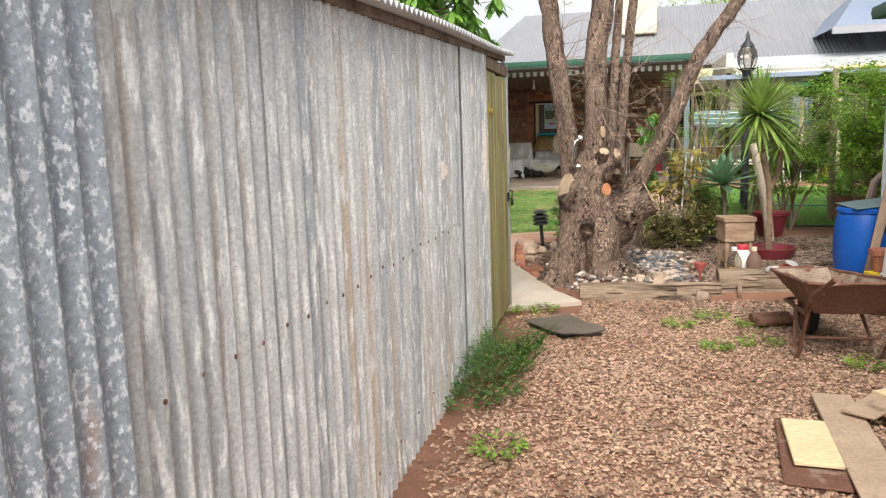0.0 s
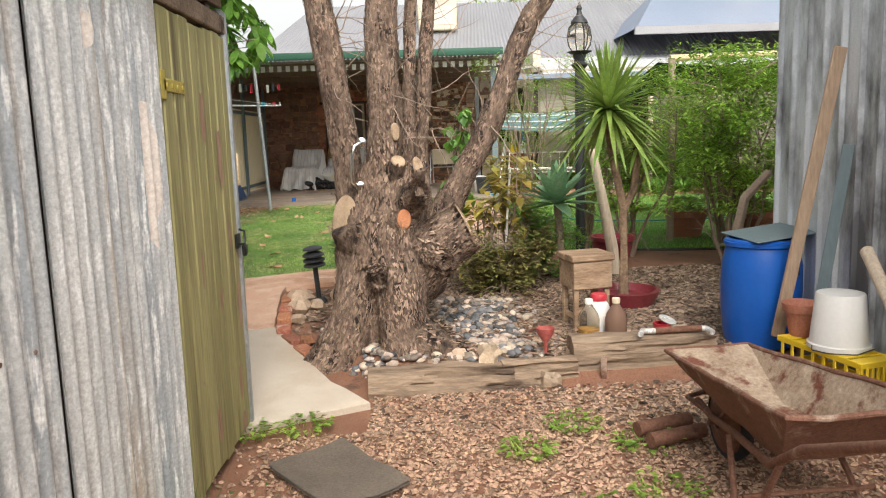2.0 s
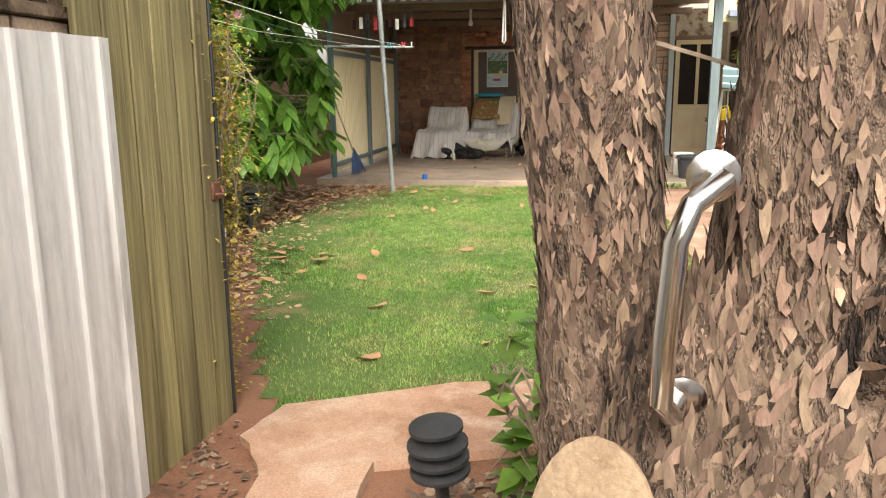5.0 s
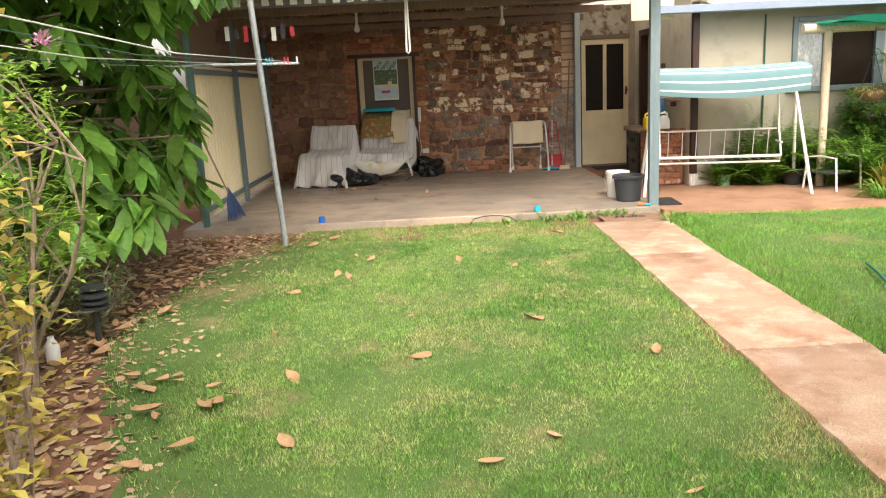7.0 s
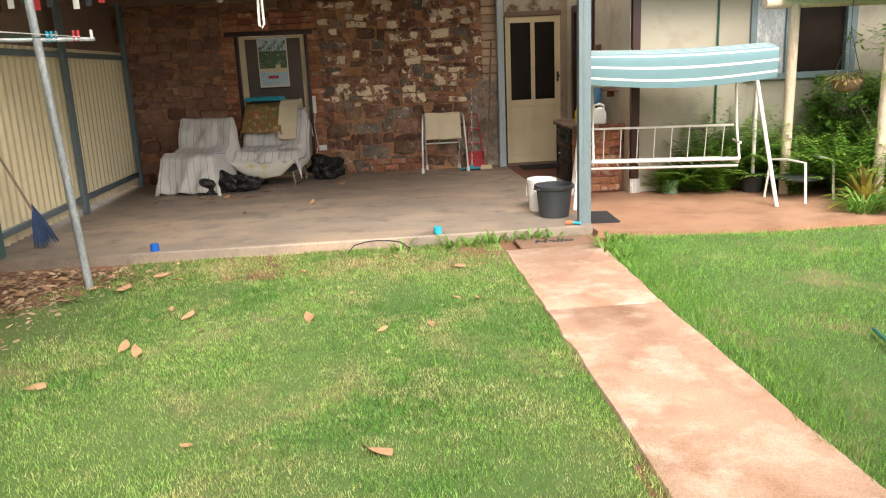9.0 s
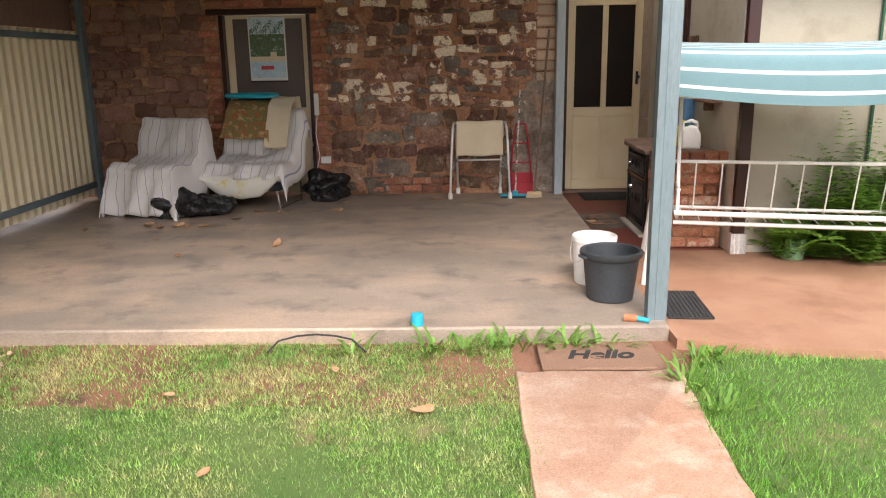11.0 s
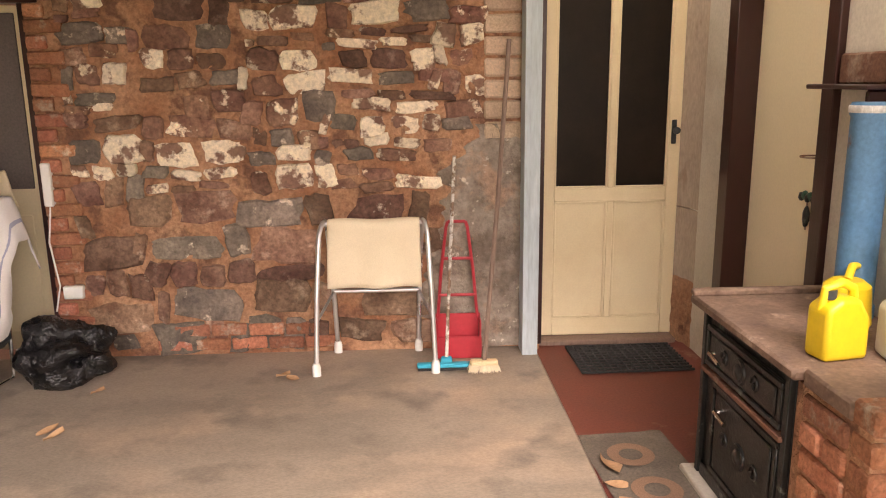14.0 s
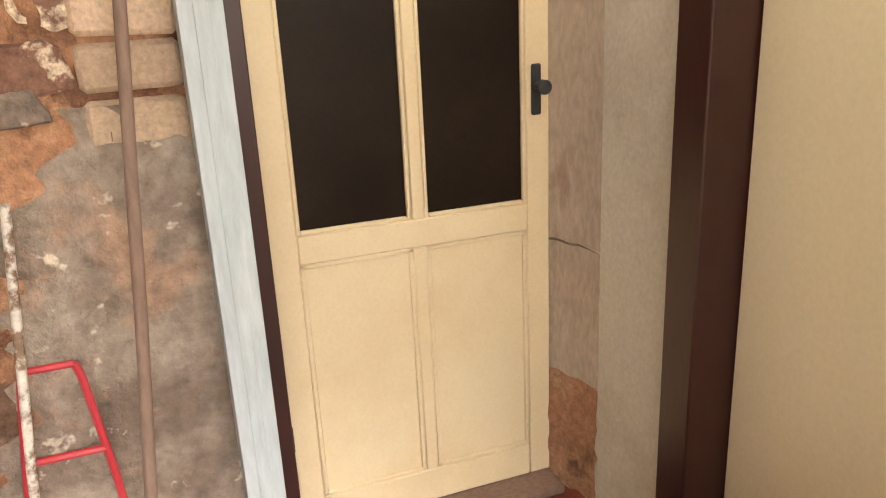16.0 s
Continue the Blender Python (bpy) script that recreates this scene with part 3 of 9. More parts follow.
def sheet_on_ground(name, poly, lift, material, label, category, step=0.12):
    """A thin sheet that follows the ground inside a polygon."""
    x0, x1 = min(p[0] for p in poly), max(p[0] for p in poly)
    y0, y1 = min(p[1] for p in poly), max(p[1] for p in poly)
    g, idx = Geo(), {}
    nx, ny = int((x1 - x0) / step) + 1, int((y1 - y0) / step) + 1
    for i in range(nx):
        for j in range(ny):
            cx, cy = x0 + (i + 0.5) * step, y0 + (j + 0.5) * step
            if not inside(poly, cx, cy):
                continue
            f = []
            for a, b in ((i, j), (i + 1, j), (i + 1, j + 1), (i, j + 1)):
                if (a, b) not in idx:
                    x, y = x0 + a * step, y0 + b * step
                    idx[a, b] = len(g.v)
                    w = 0.05 * noise.noise(Vector((x * 4, y * 4, 3)))
                    g.v.append((x + w, y - w, gz(x, y) + lift * min(1, edge_dist(poly, x, y) / 0.15)))
                f.append(idx[a, b])
            g.f.append(f)
    return single(name, g, material, label, category, kind="structure")


sheet_on_ground("lawn", [(x, min(y, 16.1)) for x, y in LAWN], 0.012, M["lawn"], "patchy green mown lawn with dry spots", "lawn")
sheet_on_ground("lawn_2", LAWN_2, 0.02, M["lawn"], "green lawn with long blades beside the path", "lawn")


def prism(name, poly, lift, thick, material, label, category):
    """A slab of concrete on the ground."""
    g = Geo()
    n = len(poly)
    cx, cy = sum(p[0] for p in poly) / n, sum(p[1] for p in poly) / n
    tops = [(x, y, slope(x, y) + lift) for x, y in poly]
    ins = [(x + (cx - x) * 0.012, y + (cy - y) * 0.012, z + 0.006) for x, y, z in tops]
    bot = [(x, y, z - thick) for x, y, z in tops]
    vs = ins + tops + bot
    fs = [tuple(range(n))]
    for i in range(n):
        j = (i + 1) % n
        fs += [(n + i, n + j, j, i), (2 * n + i, 2 * n + j, n + j, n + i)]
    g.add(vs, fs)
    return single(name, g, material, label, category, kind="structure")


def slope(x, y):
    return 0.21 * smooth(6.3, 9.2, y) + 0.03 * smooth(10, 16, y)


def curved(poly, k=4):
    """Rounds a closed outline a little and wobbles it."""
    out = []
    for (x0, y0), (x1, y1) in zip(poly, poly[1:] + poly[:1]):
        for i in range(k):
            t = i / k
            w = 0.022 * noise.noise(Vector((x0 + t * 9, y0 * 5 + t * 4, 2)))
            out.append((x0 + (x1 - x0) * t + w, y0 + (y1 - y0) * t + w))
    return out


prism("path_1", curved([(-0.95, 6.30), (-0.31, 6.58), (-0.62, 7.02), (-1.06, 7.89), (-1.48, 7.82), (-1.25, 7.0)]), 0.035, 0.12, M["pale_concrete"], "pale concrete path slab with a pointed corner", "path")
prism("path_2", curved([(-1.475, 7.83), (-1.065, 7.90), (-1.13, 8.40), (-1.17, 8.94), (-1.53, 8.80)]), 0.035, 0.12, M["pink_concrete"], "narrow pinkish concrete path slab", "path")
prism("path_3", curved([(-1.53, 8.81), (-1.17, 8.95), (-0.6, 9.15), (0.1, 9.4), (0.0, 9.95), (-0.5, 9.85), (-1.0, 9.72), (-1.67, 9.38), (-1.72, 9.1)]), 0.03, 0.12, M["pink_concrete"], "pinkish concrete path slab round the tree", "path")
prism("path_4", curved([(0.105, 9.405), (1.2, 9.7), (1.21, 11.0), (0.45, 11.0), (0.45, 10.4), (0.25, 10.1), (0.005, 9.955)]), 0.03, 0.12, M["pink_concrete"], "pinkish concrete path slab at the bend", "path")
for i, (ya, xa, wa, yb, xb, wb_) in enumerate(((11.005, 0.45, 0.76, 12.43, 0.49, 0.745), (12.44, 0.49, 0.745, 14.83, 0.53, 0.745), (14.84, 0.53, 0.745, 16.45, 0.55, 0.82))):
    prism("path_%d" % (5 + i), curved([(xa, ya), (xa + wa, ya), (xb + wb_, yb), (xb, yb)], 10), 0.025, 0.12, M["pink_concrete"], "straight pinkish concrete path slab through the lawn", "path")



# ---- left shed ----
def corrugated(g, a, b, z0, z1, normal, pitch=0.076, depth=0.009, wave="sine", lean=0.0, per=8, nz=1, rise=0.0):
    """A ribbed sheet that stands on the line from a to b."""
    a, b, nrm = Vector((*a, 0)), Vector((*b, 0)), Vector((*normal, 0)).normalized()
    length = (b - a).length
    n = max(2, round(length / pitch * per))
    d0 = (b - a) / length

    def at(u, v):
        s = u * length
        ph = ((s + a.x * d0.x + a.y * d0.y) / pitch) % 1.0
        if wave == "sine":
            o = depth * math.cos(2 * math.pi * ph)
        elif wave == "rib":
            o = -depth + 2 * depth * smooth(0.0, 0.05, ph) * (1 - smooth(0.14, 0.20, ph)) + 0.15 * depth * (smooth(0.52, 0.56, ph) - smooth(0.66, 0.70, ph))
        else:
            o = depth if ph < 0.22 else (-depth if 0.34 < ph < 0.88 else depth * (1 - (ph - 0.22) / 0.06) if ph < 0.34 else -depth + 2 * depth * (ph - 0.88) / 0.12)
        p = a + (b - a) * u + nrm * (o + lean * v)
        return (p.x, p.y, z0 + (z1 + rise * s - z0) * v)

    return g.grid(at, n, nz)


SX = -0.93
wall = thing("wall_shed_left", "weathered galvanised corrugated iron shed wall with rusty foot", "wall", kind="structure")
def eave(yy):
    return 2.075 + 0.038 * (yy - 5.5)


edges = [-2.6, -1.9, -1.1, -0.35, 0.4, 1.15, 2.0, 2.83, 3.68, 4.52]
for i, (ya, yb) in enumerate(zip(edges, edges[1:])):
    g = corrugated(Geo(), (SX - 0.007 * (i % 2), ya - 0.05), (SX - 0.007 * (i % 2), yb), -0.03, eave(ya - 0.05), (1, 0), 0.0762, 0.0115, rise=0.038)
    part("sheet", g, M["galv"], wall)
part("sheet", corrugated(Geo(), (SX + 0.014, -2.6), (SX + 0.014, 1.22), -0.03, eave(-2.6), (1, 0), 0.0762, 0.0115, rise=0.038), M["galv_dark"], wall, "darker blue grey overlapping iron sheet")
part("sheet", corrugated(Geo(), (SX + 0.012, 4.50), (SX + 0.012, 5.43), 0.0, eave(4.5) - 0.02, (1, 0), 0.0762, 0.0115, rise=0.038), M["galv"], wall)
part("frame", Geo().box((SX - 0.09, -2.6, 0), (SX - 0.03, 5.34, 1.74)), M["brown_fence"], wall)
g = Geo()
for (yy, z) in [(0.9 + k * 0.1524, 0.98 + rnd.uniform(-0.012, 0.012)) for k in range(28)] + [(0.9 + k * 0.305, 0.2 + rnd.uniform(-0.02, 0.02)) for k in range(14)]:
    g.lathe([(0.007, 0), (0.006, 0.003), (0.002, 0.004)], 8, m=pose(SX + 0.008, yy, z, 0, 90, 0))
part("nails", g, M["rust"], wall)
M["primer"] = mat("primer", (0.80, 0.70, 0.62), (0.85, 0.77, 0.70), 8, 60, 0.8, bump=0.2)
for (yy, z, ry_, rz_) in ((4.05, 1.32, 0.055, 0.06), (5.27, 1.35, 0.085, 0.23), (4.85, 1.78, 0.025, 0.05), (0.62, 1.35, 0.02, 0.05)):
    ring = []
    for k in range(26):
        a = k * math.pi / 13
        q = 1 + 0.45 * noise.noise(Vector((math.cos(a) * 1.5, math.sin(a) * 1.5, yy)))
        ring.append((ry_ * math.cos(a) * q, rz_ * math.sin(a) * q))

    def paint(u, v):
        k_ = v * 25.999
        i_ = int(k_) % 26
        f_ = k_ - int(k_)
        ey = (ring[i_][0] * (1 - f_) + ring[(i_ + 1) % 26][0] * f_) * u
        ez = (ring[i_][1] * (1 - f_) + ring[(i_ + 1) % 26][1] * f_) * u
        return (SX + 0.0025 + 0.0115 * math.cos(2 * math.pi * (yy + ey) / 0.0762) + (0.012 if yy > 4.5 else 0.016 if yy < 1.2 else 0), yy + ey, z + ez)

    part("paint_patch", Geo().grid(paint, 12, 52), M["primer"], wall, "patch of pale primer")

g = Geo()


def shed_roof(u, v):
    yy = -2.7 + u * 9.12
    return (-0.835 - v * 3.2, yy, eave(yy) + 0.035 + 0.014 * math.cos(2 * math.pi * yy / 0.0762) + v * 0.35 + 0.006 * math.sin(yy * 2))


g.grid(shed_roof, 720, 1)
roof_l = thing("shed_roof", "rusty edged corrugated iron shed roof", "roof", kind="structure")
part("roof_sheet", g, M["roof_white"], roof_l).modifiers.new("thick", "SOLIDIFY").thickness = 0.007
part("batten", Geo().box((-0.95, -8.1, -0.02), (-0.912, 0.9, 0.022), 0.004, pose(0, 5.5, 2.075, 2.18, 0, 0)), M["timber"], roof_l)


def wall_box(name, a, b, material, label, bevel=0.003):
    return single(name, Geo().box(a, b, bevel), material, label, "wall", kind="structure")


wall_box("wall_shed_back", (-4.1, -2.6, 0), (-4.0, 9.0, 2.4), M["brown_fence"], "plain back wall of the shed")
wall_box("wall_shed_south", (-4.0, -2.7, 0), (-0.95, -2.6, 2.1), M["brown_fence"], "plain end wall of the shed")


def plank_door(name, label, at, turn, widths, height, material, plank_label=""):
    """A door of upright boards, hinge side at the origin, boards along x."""
    d = thing(name, label, "door", at, turn, kind="structure")
    x = 0.0
    for i, w in enumerate(widths):
        h = height + rnd.uniform(-0.01, 0.01)
        part("board", Geo().box((x + 0.0045, -0.012 + rnd.uniform(-0.005, 0.001), rnd.uniform(-0.01, 0.015)), (x + w - 0.0045, 0.012, h), 0.006), material, d, plank_label)
        x += w
    for z in (0.3, height - 0.35):
        part("ledge", Geo().box((0.02, 0.013, z), (x - 0.02, 0.035, z + 0.1), 0.003), material, d)
    return d


door = plank_door("door_1", "old olive green plank shed door with flaking paint", (SX + 0.012, 5.435, 0.045), 90, [0.118, 0.114, 0.124, 0.116, 0.122, 0.114, 0.124, 0.095], 1.90, M["green_boards"])
hinge = Geo().box((0.0, -0.019, 1.60), (0.24, -0.013, 1.645), 0.002).box((-0.03, -0.019, 1.57), (0.02, -0.013, 1.675), 0.002)
for k in range(4):
    hinge.lathe([(0.01, 0), (0.008, 0.004), (0.0, 0.005)], 8, m=pose(0.03 + k * 0.06, -0.019, 1.622, 90, 0, 0))
part("hinge", hinge, M["old_yellow"], door, "yellow painted strap hinge")
for (px, pz, rx_, rz_) in ((0.46, 1.52, 0.03, 0.11), (0.30, 0.9, 0.012, 0.09), (0.55, 0.72, 0.02, 0.06), (0.38, 0.2, 0.03, 0.08), (0.69, 1.34, 0.035, 0.14), (0.77, 0.98, 0.02, 0.07), (0.86, 0.62, 0.03, 0.12), (0.78, 0.26, 0.025, 0.09), (0.80, 0.06, 0.04, 0.05)):
    g = Geo()
    ring = [(px + rx_ * math.cos(a) * (1 + 0.35 * noise.noise(Vector((a * 2, pz, 1)))), -0.0165, pz + rz_ * math.sin(a) * (1 + 0.35 * noise.noise(Vector((a * 2, pz, 5))))) for a in [k * math.pi / 9 for k in range(18)]]
    g.add(ring, [tuple(range(18))])
    part("bare_patch", g, M["bare_wood"], door, "bare wood where the paint has flaked")
g = Geo().box((0.86, -0.03, 0.90), (0.915, -0.014, 0.97), 0.003).tube([(0.88, -0.03, 0.92), (0.90, -0.05, 0.92), (0.915, -0.05, 0.94), (0.915, -0.05, 0.98), (0.895, -0.03, 0.99)], 0.006).box((0.885, -0.06, 0.86), (0.925, -0.04, 0.915), 0.005)
part("latch", g, M["cast_iron"], door)
part("lintel", Geo().box((-0.02, -0.02, 1.915), (0.97, 0.06, 2.0), 0.006), M["timber"], door)

post = thing("gate_post", "galvanised steel channel post with a wooden handle", "post", (SX, 6.385, 0), kind="structure")
part("channel", Geo().box((-0.055, -0.03, -0.1), (0.035, 0.035, 2.08), 0.02), M["galv_post"], post)
part("handle", Geo().box((0.0, 0.06, 1.24), (0.032, 0.095, 1.40), 0.008), M["new_timber"], post, "pale wooden handle")
part("bracket", Geo().box((-0.02, 0.034, 1.19), (0.03, 0.040, 1.45), 0.002).box((0.005, 0.038, 1.43), (0.027, 0.07, 1.445), 0.003), M["galv"], post)

wall_2 = thing("wall_shed_north", "shed end wall of galvanised iron", "wall", kind="structure")
part("sheet", corrugated(Geo(), (-0.98, 6.44), (-2.02, 6.44), 0, 2.2, (0, 1), 0.0762, 0.0085), M["galv"], wall_2)
part("frame", Geo().box((-2.02, 6.36, 0), (-0.98, 6.43, 2.2)), M["brown_fence"], wall_2)
white = thing("wall_white_iron", "pale ribbed iron wall below a narrow window", "wall", kind="structure")
for k in range(3):
    part("sheet", corrugated(Geo(), (-2.03 + 0.05 * k, 6.45 + k * 0.755), (-1.98 + 0.05 * k, 6.45 + (k + 1) * 0.755), 0.05, 1.69, (1, 0), 0.17, 0.007, "rib", per=32), M["white_iron"], white)
part("sill", Geo().box((-2.06, 6.45, 1.735), (-1.96, 8.72, 1.775), 0.006), M["timber"], white)
part("pane", Geo().box((-2.06, 6.5, 1.775), (-2.04, 8.6, 2.2), 0.002), M["dark_screen"], white)
for k in range(9):
    part("brick", Geo().box((-2.08, 6.47 + k * 0.245, 1.692), (-1.975, 6.70 + k * 0.245, 1.733), 0.006), M["pale_brick"], white)
part("frame", Geo().box((-2.16, 6.45, 0), (-2.09, 8.74, 2.3)), M["brown_fence"], white)
gate = plank_door("door_2", "weathered grey green plank gate standing ajar", (-1.93, 8.60, 0.14), 86, [0.125, 0.13, 0.12, 0.13, 0.13, 0.115], 1.98, M["grey_green_boards"])
part("edge_strip", Geo().box((0.75, -0.02, 0), (0.765, 0.02, 1.98), 0.003), M["black_plastic"], gate)
part("latch", Geo().box((0.68, -0.03, 0.98), (0.745, -0.013, 1.05), 0.003).tube([(0.69, -0.03, 1.0), (0.72, -0.05, 1.0), (0.735, -0.03, 1.03)], 0.007), M["rust"], gate)
wall_box("wall_shed_north_end", (-2.09, 8.74, 0), (-1.99, 8.78, 2.3), M["brown_fence"], "dark timber door jamb")
g = Geo().grid(lambda u, v: (-1.80 - v * 2.5, 6.42 + u * 3.1, 2.32 + 0.012 * math.cos(2 * math.pi * u * 3.1 / 0.0762) + v * 0.3), 240, 1)
single("shed_roof_2", g, M["galv"], "corrugated iron roof over the gate", "roof", kind="structure")

# ---- right shed ----
RX = 2.29
wall_r = thing("wall_shed_right", "silver ribbed steel shed wall with grey smudges", "wall", kind="structure")
for k in range(13):
    ya = -2.70 + k * 0.785
    part("sheet", corrugated(Geo(), (RX, ya), (RX, ya + 0.79), -0.02, 2.39, (-1, 0), 0.182, 0.013, "rib", per=36), M["galv_clean"], wall_r)
part("frame", Geo().box((RX + 0.02, -2.75, 0), (RX + 0.1, 7.49, 2.39)), M["brown_fence"], wall_r)
wall_rn = thing("wall_shed_right_north", "silver ribbed steel end wall of the shed", "wall", kind="structure")
part("sheet", corrugated(Geo(), (RX, 7.51), (5.6, 7.51), 0, 2.39, (0, 1), 0.182, 0.013, "rib", per=24), M["galv_clean"], wall_rn)
gut = thing("gutter", "dark green steel gutter along the shed eave", "gutter", kind="structure")
g = Geo()
prof = [(0.11, 0.0), (0.0, 0.0), (-0.012, 0.05), (-0.004, 0.1), (0.004, 0.1), (-0.002, 0.05), (0.008, 0.008), (0.11, 0.008)]
n = len(prof)
g.add([(RX - 0.12 + px, yy, 2.39 + pz) for yy in (-2.8, 7.60) for px, pz in prof], [(i, (i + 1) % n, n + (i + 1) % n, n + i) for i in range(n)] + [tuple(range(n))[::-1], tuple(range(n, 2 * n))])
part("trough", g, M["dark_green"], gut)
g = Geo().grid(lambda u, v: (RX - 0.06 + v * 3.5, -2.8 + u * 10.38, 2.49 + 0.012 * math.cos(2 * math.pi * u * 10.38 / 0.0762) + v * 0.4), 760, 1)
single("shed_roof_3", g, M["roof"], "corrugated steel roof of the silver shed", "roof", kind="structure")
wall_box("wall_yard_south", (-0.95, -2.9, 0), (2.35, -2.8, 2.2), M["brown_fence"], "plain fence that closes the yard")

# ---- house ----
FZ = 0.33
g = Geo().box((-3.98, 16.93, 0.0), (1.445, 21.45, FZ), 0.012)
single("floor", g, M["slab"], "smooth worn grey concrete patio slab", "floor", kind="structure")
single("floor_2", Geo().box((1.45, 18.78, 0.0), (2.40, 21.62, 0.30), 0.004), M["red_floor"], "red painted concrete floor by the back door", "floor", kind="structure")
g = Geo()
edge = [(1.45, 16.80), (2.2, 16.62), (3.0, 16.56), (4.6, 16.7), (7.5, 16.9)]
top = [(x, y, 0.30) for x, y in edge] + [(7.5, 18.70, 0.30), (2.45, 18.70, 0.30), (2.40, 18.775, 0.30), (1.45, 18.775, 0.30)]
g.add(top + [(x, y, 0.1) for x, y, _ in top], [tuple(range(9))] + [(9 + i, 9 + (i + 1) % 9, (i + 1) % 9, i) for i in range(9)])
M["orange_concrete"] = mat("orange_concrete", (0.33, 0.17, 0.10), (0.43, 0.25, 0.16), 1.4, 120, 0.85, bump=0.3, grain=0.22, contrast=0.17, spots=(0.26, 0.13, 0.08), spot_scale=2.2, spot_at=0.62, spot_soft=0.12)
single("floor_3", g, M["orange_concrete"], "orange pink concrete patio beside the slab", "floor", kind="structure")

ws = thing("wall_stone", "old rubble stone wall with traces of white paint", "wall", kind="structure")
WY, TOP = 21.45, 3.15
D0, D1, DT = -2.30, -1.30, 2.33
for a, b in (((-4.1, WY, 0.2), (D0, WY + 0.4, TOP)), ((D1, WY, 0.2), (1.40, WY + 0.4, TOP)), ((D0, WY, DT), (D1, WY + 0.4, TOP))):
    part("core", Geo().box(a, b, 0.001), M["mortar"], ws)
M["flaking"] = mat("flaking", (0.42, 0.37, 0.30), (0.60, 0.55, 0.47), 5, 50, 0.9, bump=0.8, grain=0.3, contrast=0.16, spots=(0.20, 0.12, 0.08), spot_scale=6, spot_at=0.55, spot_soft=0.05)
wall_box("wall_door", (1.40, 21.66, 2.44), (2.50, 21.85, TOP), M["flaking"], "flaking white painted wall over the back door")
wall_box("wall_door_left", (1.40, 21.452, 0.2), (1.475, 21.85, TOP), M["mortar"], "rough stone jamb beside the door")
jm = thing("wall_door_right", "chamfered rendered stone jamb with a crumbling foot", "wall", kind="structure")
M["jamb_render"] = mat("jamb_render", (0.40, 0.31, 0.24), (0.52, 0.43, 0.345), 3, 60, 0.9, bump=0.4, grain=0.2, stretch=(1, 1, 0.4), spots=(0.30, 0.20, 0.15), spot_scale=5, spot_at=0.64, spot_soft=0.06)
for z0, z1, jmt, rough_ in ((0.30, 0.70, "mortar", 0.012), (0.702, 1.125, "jamb_render", 0.003), (1.132, TOP, "jamb_render", 0.001)):
    prof_ = [(2.318, 21.66), (2.318, 21.602), (2.335, 21.585), (2.342, 21.52), (2.362, 21.50), (2.371, 21.42), (2.374, 21.41), (2.374, 21.66)]
    n_ = 14
    g = Geo()
    for k in range(n_ + 1):
        zk = z0 + (z1 - z0) * k / n_
        g.v += [(px - 0.0 + rough_ * noise.noise(Vector((px * 30, py * 30, zk * 14))), py - rough_ * abs(noise.noise(Vector((px * 20, py * 25, zk * 18)))), zk) for px, py in prof_]
    g.f = [(k * 8 + i_, k * 8 + (i_ + 1) % 8, k * 8 + 8 + (i_ + 1) % 8, k * 8 + 8 + i_) for k in range(n_) for i_ in range(8)] + [tuple(range(8)), tuple(range(n_ * 8, n_ * 8 + 8))]
    part("block", g, M[jmt], jm, sharp=50)
wall_box("wall_door_stop", (1.436, 21.445, 0.335), (1.486, 21.66, 2.43), M["maroon"], "dark timber stop beside the screen door")

# side wall with a second doorway
SWX = 2.375
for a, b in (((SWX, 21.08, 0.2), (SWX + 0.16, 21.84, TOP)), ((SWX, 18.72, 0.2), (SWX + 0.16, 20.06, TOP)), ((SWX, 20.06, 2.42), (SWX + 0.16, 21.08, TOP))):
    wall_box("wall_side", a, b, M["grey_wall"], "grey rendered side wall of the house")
fr = thing("door_frame_side", "dark maroon timber door frame", "door frame", kind="structure")
part("jamb", Geo().box((SWX - 0.03, 20.97, 0.30), (SWX + 0.12, 21.08, 2.42), 0.004), M["maroon"], fr)
part("jamb", Geo().box((SWX - 0.03, 20.06, 0.30), (SWX + 0.12, 20.15, 2.42), 0.004), M["maroon"], fr)
part("head", Geo().box((SWX - 0.03, 20.06, 2.42), (SWX + 0.12, 21.08, 2.51), 0.004), M["maroon"], fr)
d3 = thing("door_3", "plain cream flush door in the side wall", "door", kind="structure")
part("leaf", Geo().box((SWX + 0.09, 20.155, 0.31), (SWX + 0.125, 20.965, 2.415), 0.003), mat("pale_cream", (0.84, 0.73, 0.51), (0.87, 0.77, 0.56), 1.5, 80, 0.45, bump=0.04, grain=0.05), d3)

# right wing
WW = 18.70
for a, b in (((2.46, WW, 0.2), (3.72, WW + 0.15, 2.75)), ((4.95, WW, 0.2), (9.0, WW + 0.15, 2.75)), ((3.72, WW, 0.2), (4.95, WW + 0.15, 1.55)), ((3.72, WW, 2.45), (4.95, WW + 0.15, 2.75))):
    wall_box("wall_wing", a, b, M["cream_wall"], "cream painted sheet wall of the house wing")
w1 = thing("window_1", "pale blue framed sash window", "window", kind="structure")
for a, b in (((3.72, WW - 0.03, 1.55), (3.79, WW + 0.08, 2.45)), ((4.83, WW - 0.03, 1.55), (4.95, WW + 0.08, 2.45)), ((3.79, WW - 0.03, 2.38), (4.83, WW + 0.08, 2.45)), ((4.13, WW - 0.02, 1.55), (4.21, WW + 0.06, 2.38)), ((3.66, WW - 0.07, 1.48), (5.02, WW + 0.05, 1.55))):
    part("window_frame", Geo().box(a, b, 0.004), M["blue_grey"], w1)
part("pane", Geo().box((4.21, WW + 0.03, 1.55), (4.83, WW + 0.036, 2.38), 0.001), M["dark_screen"], w1)
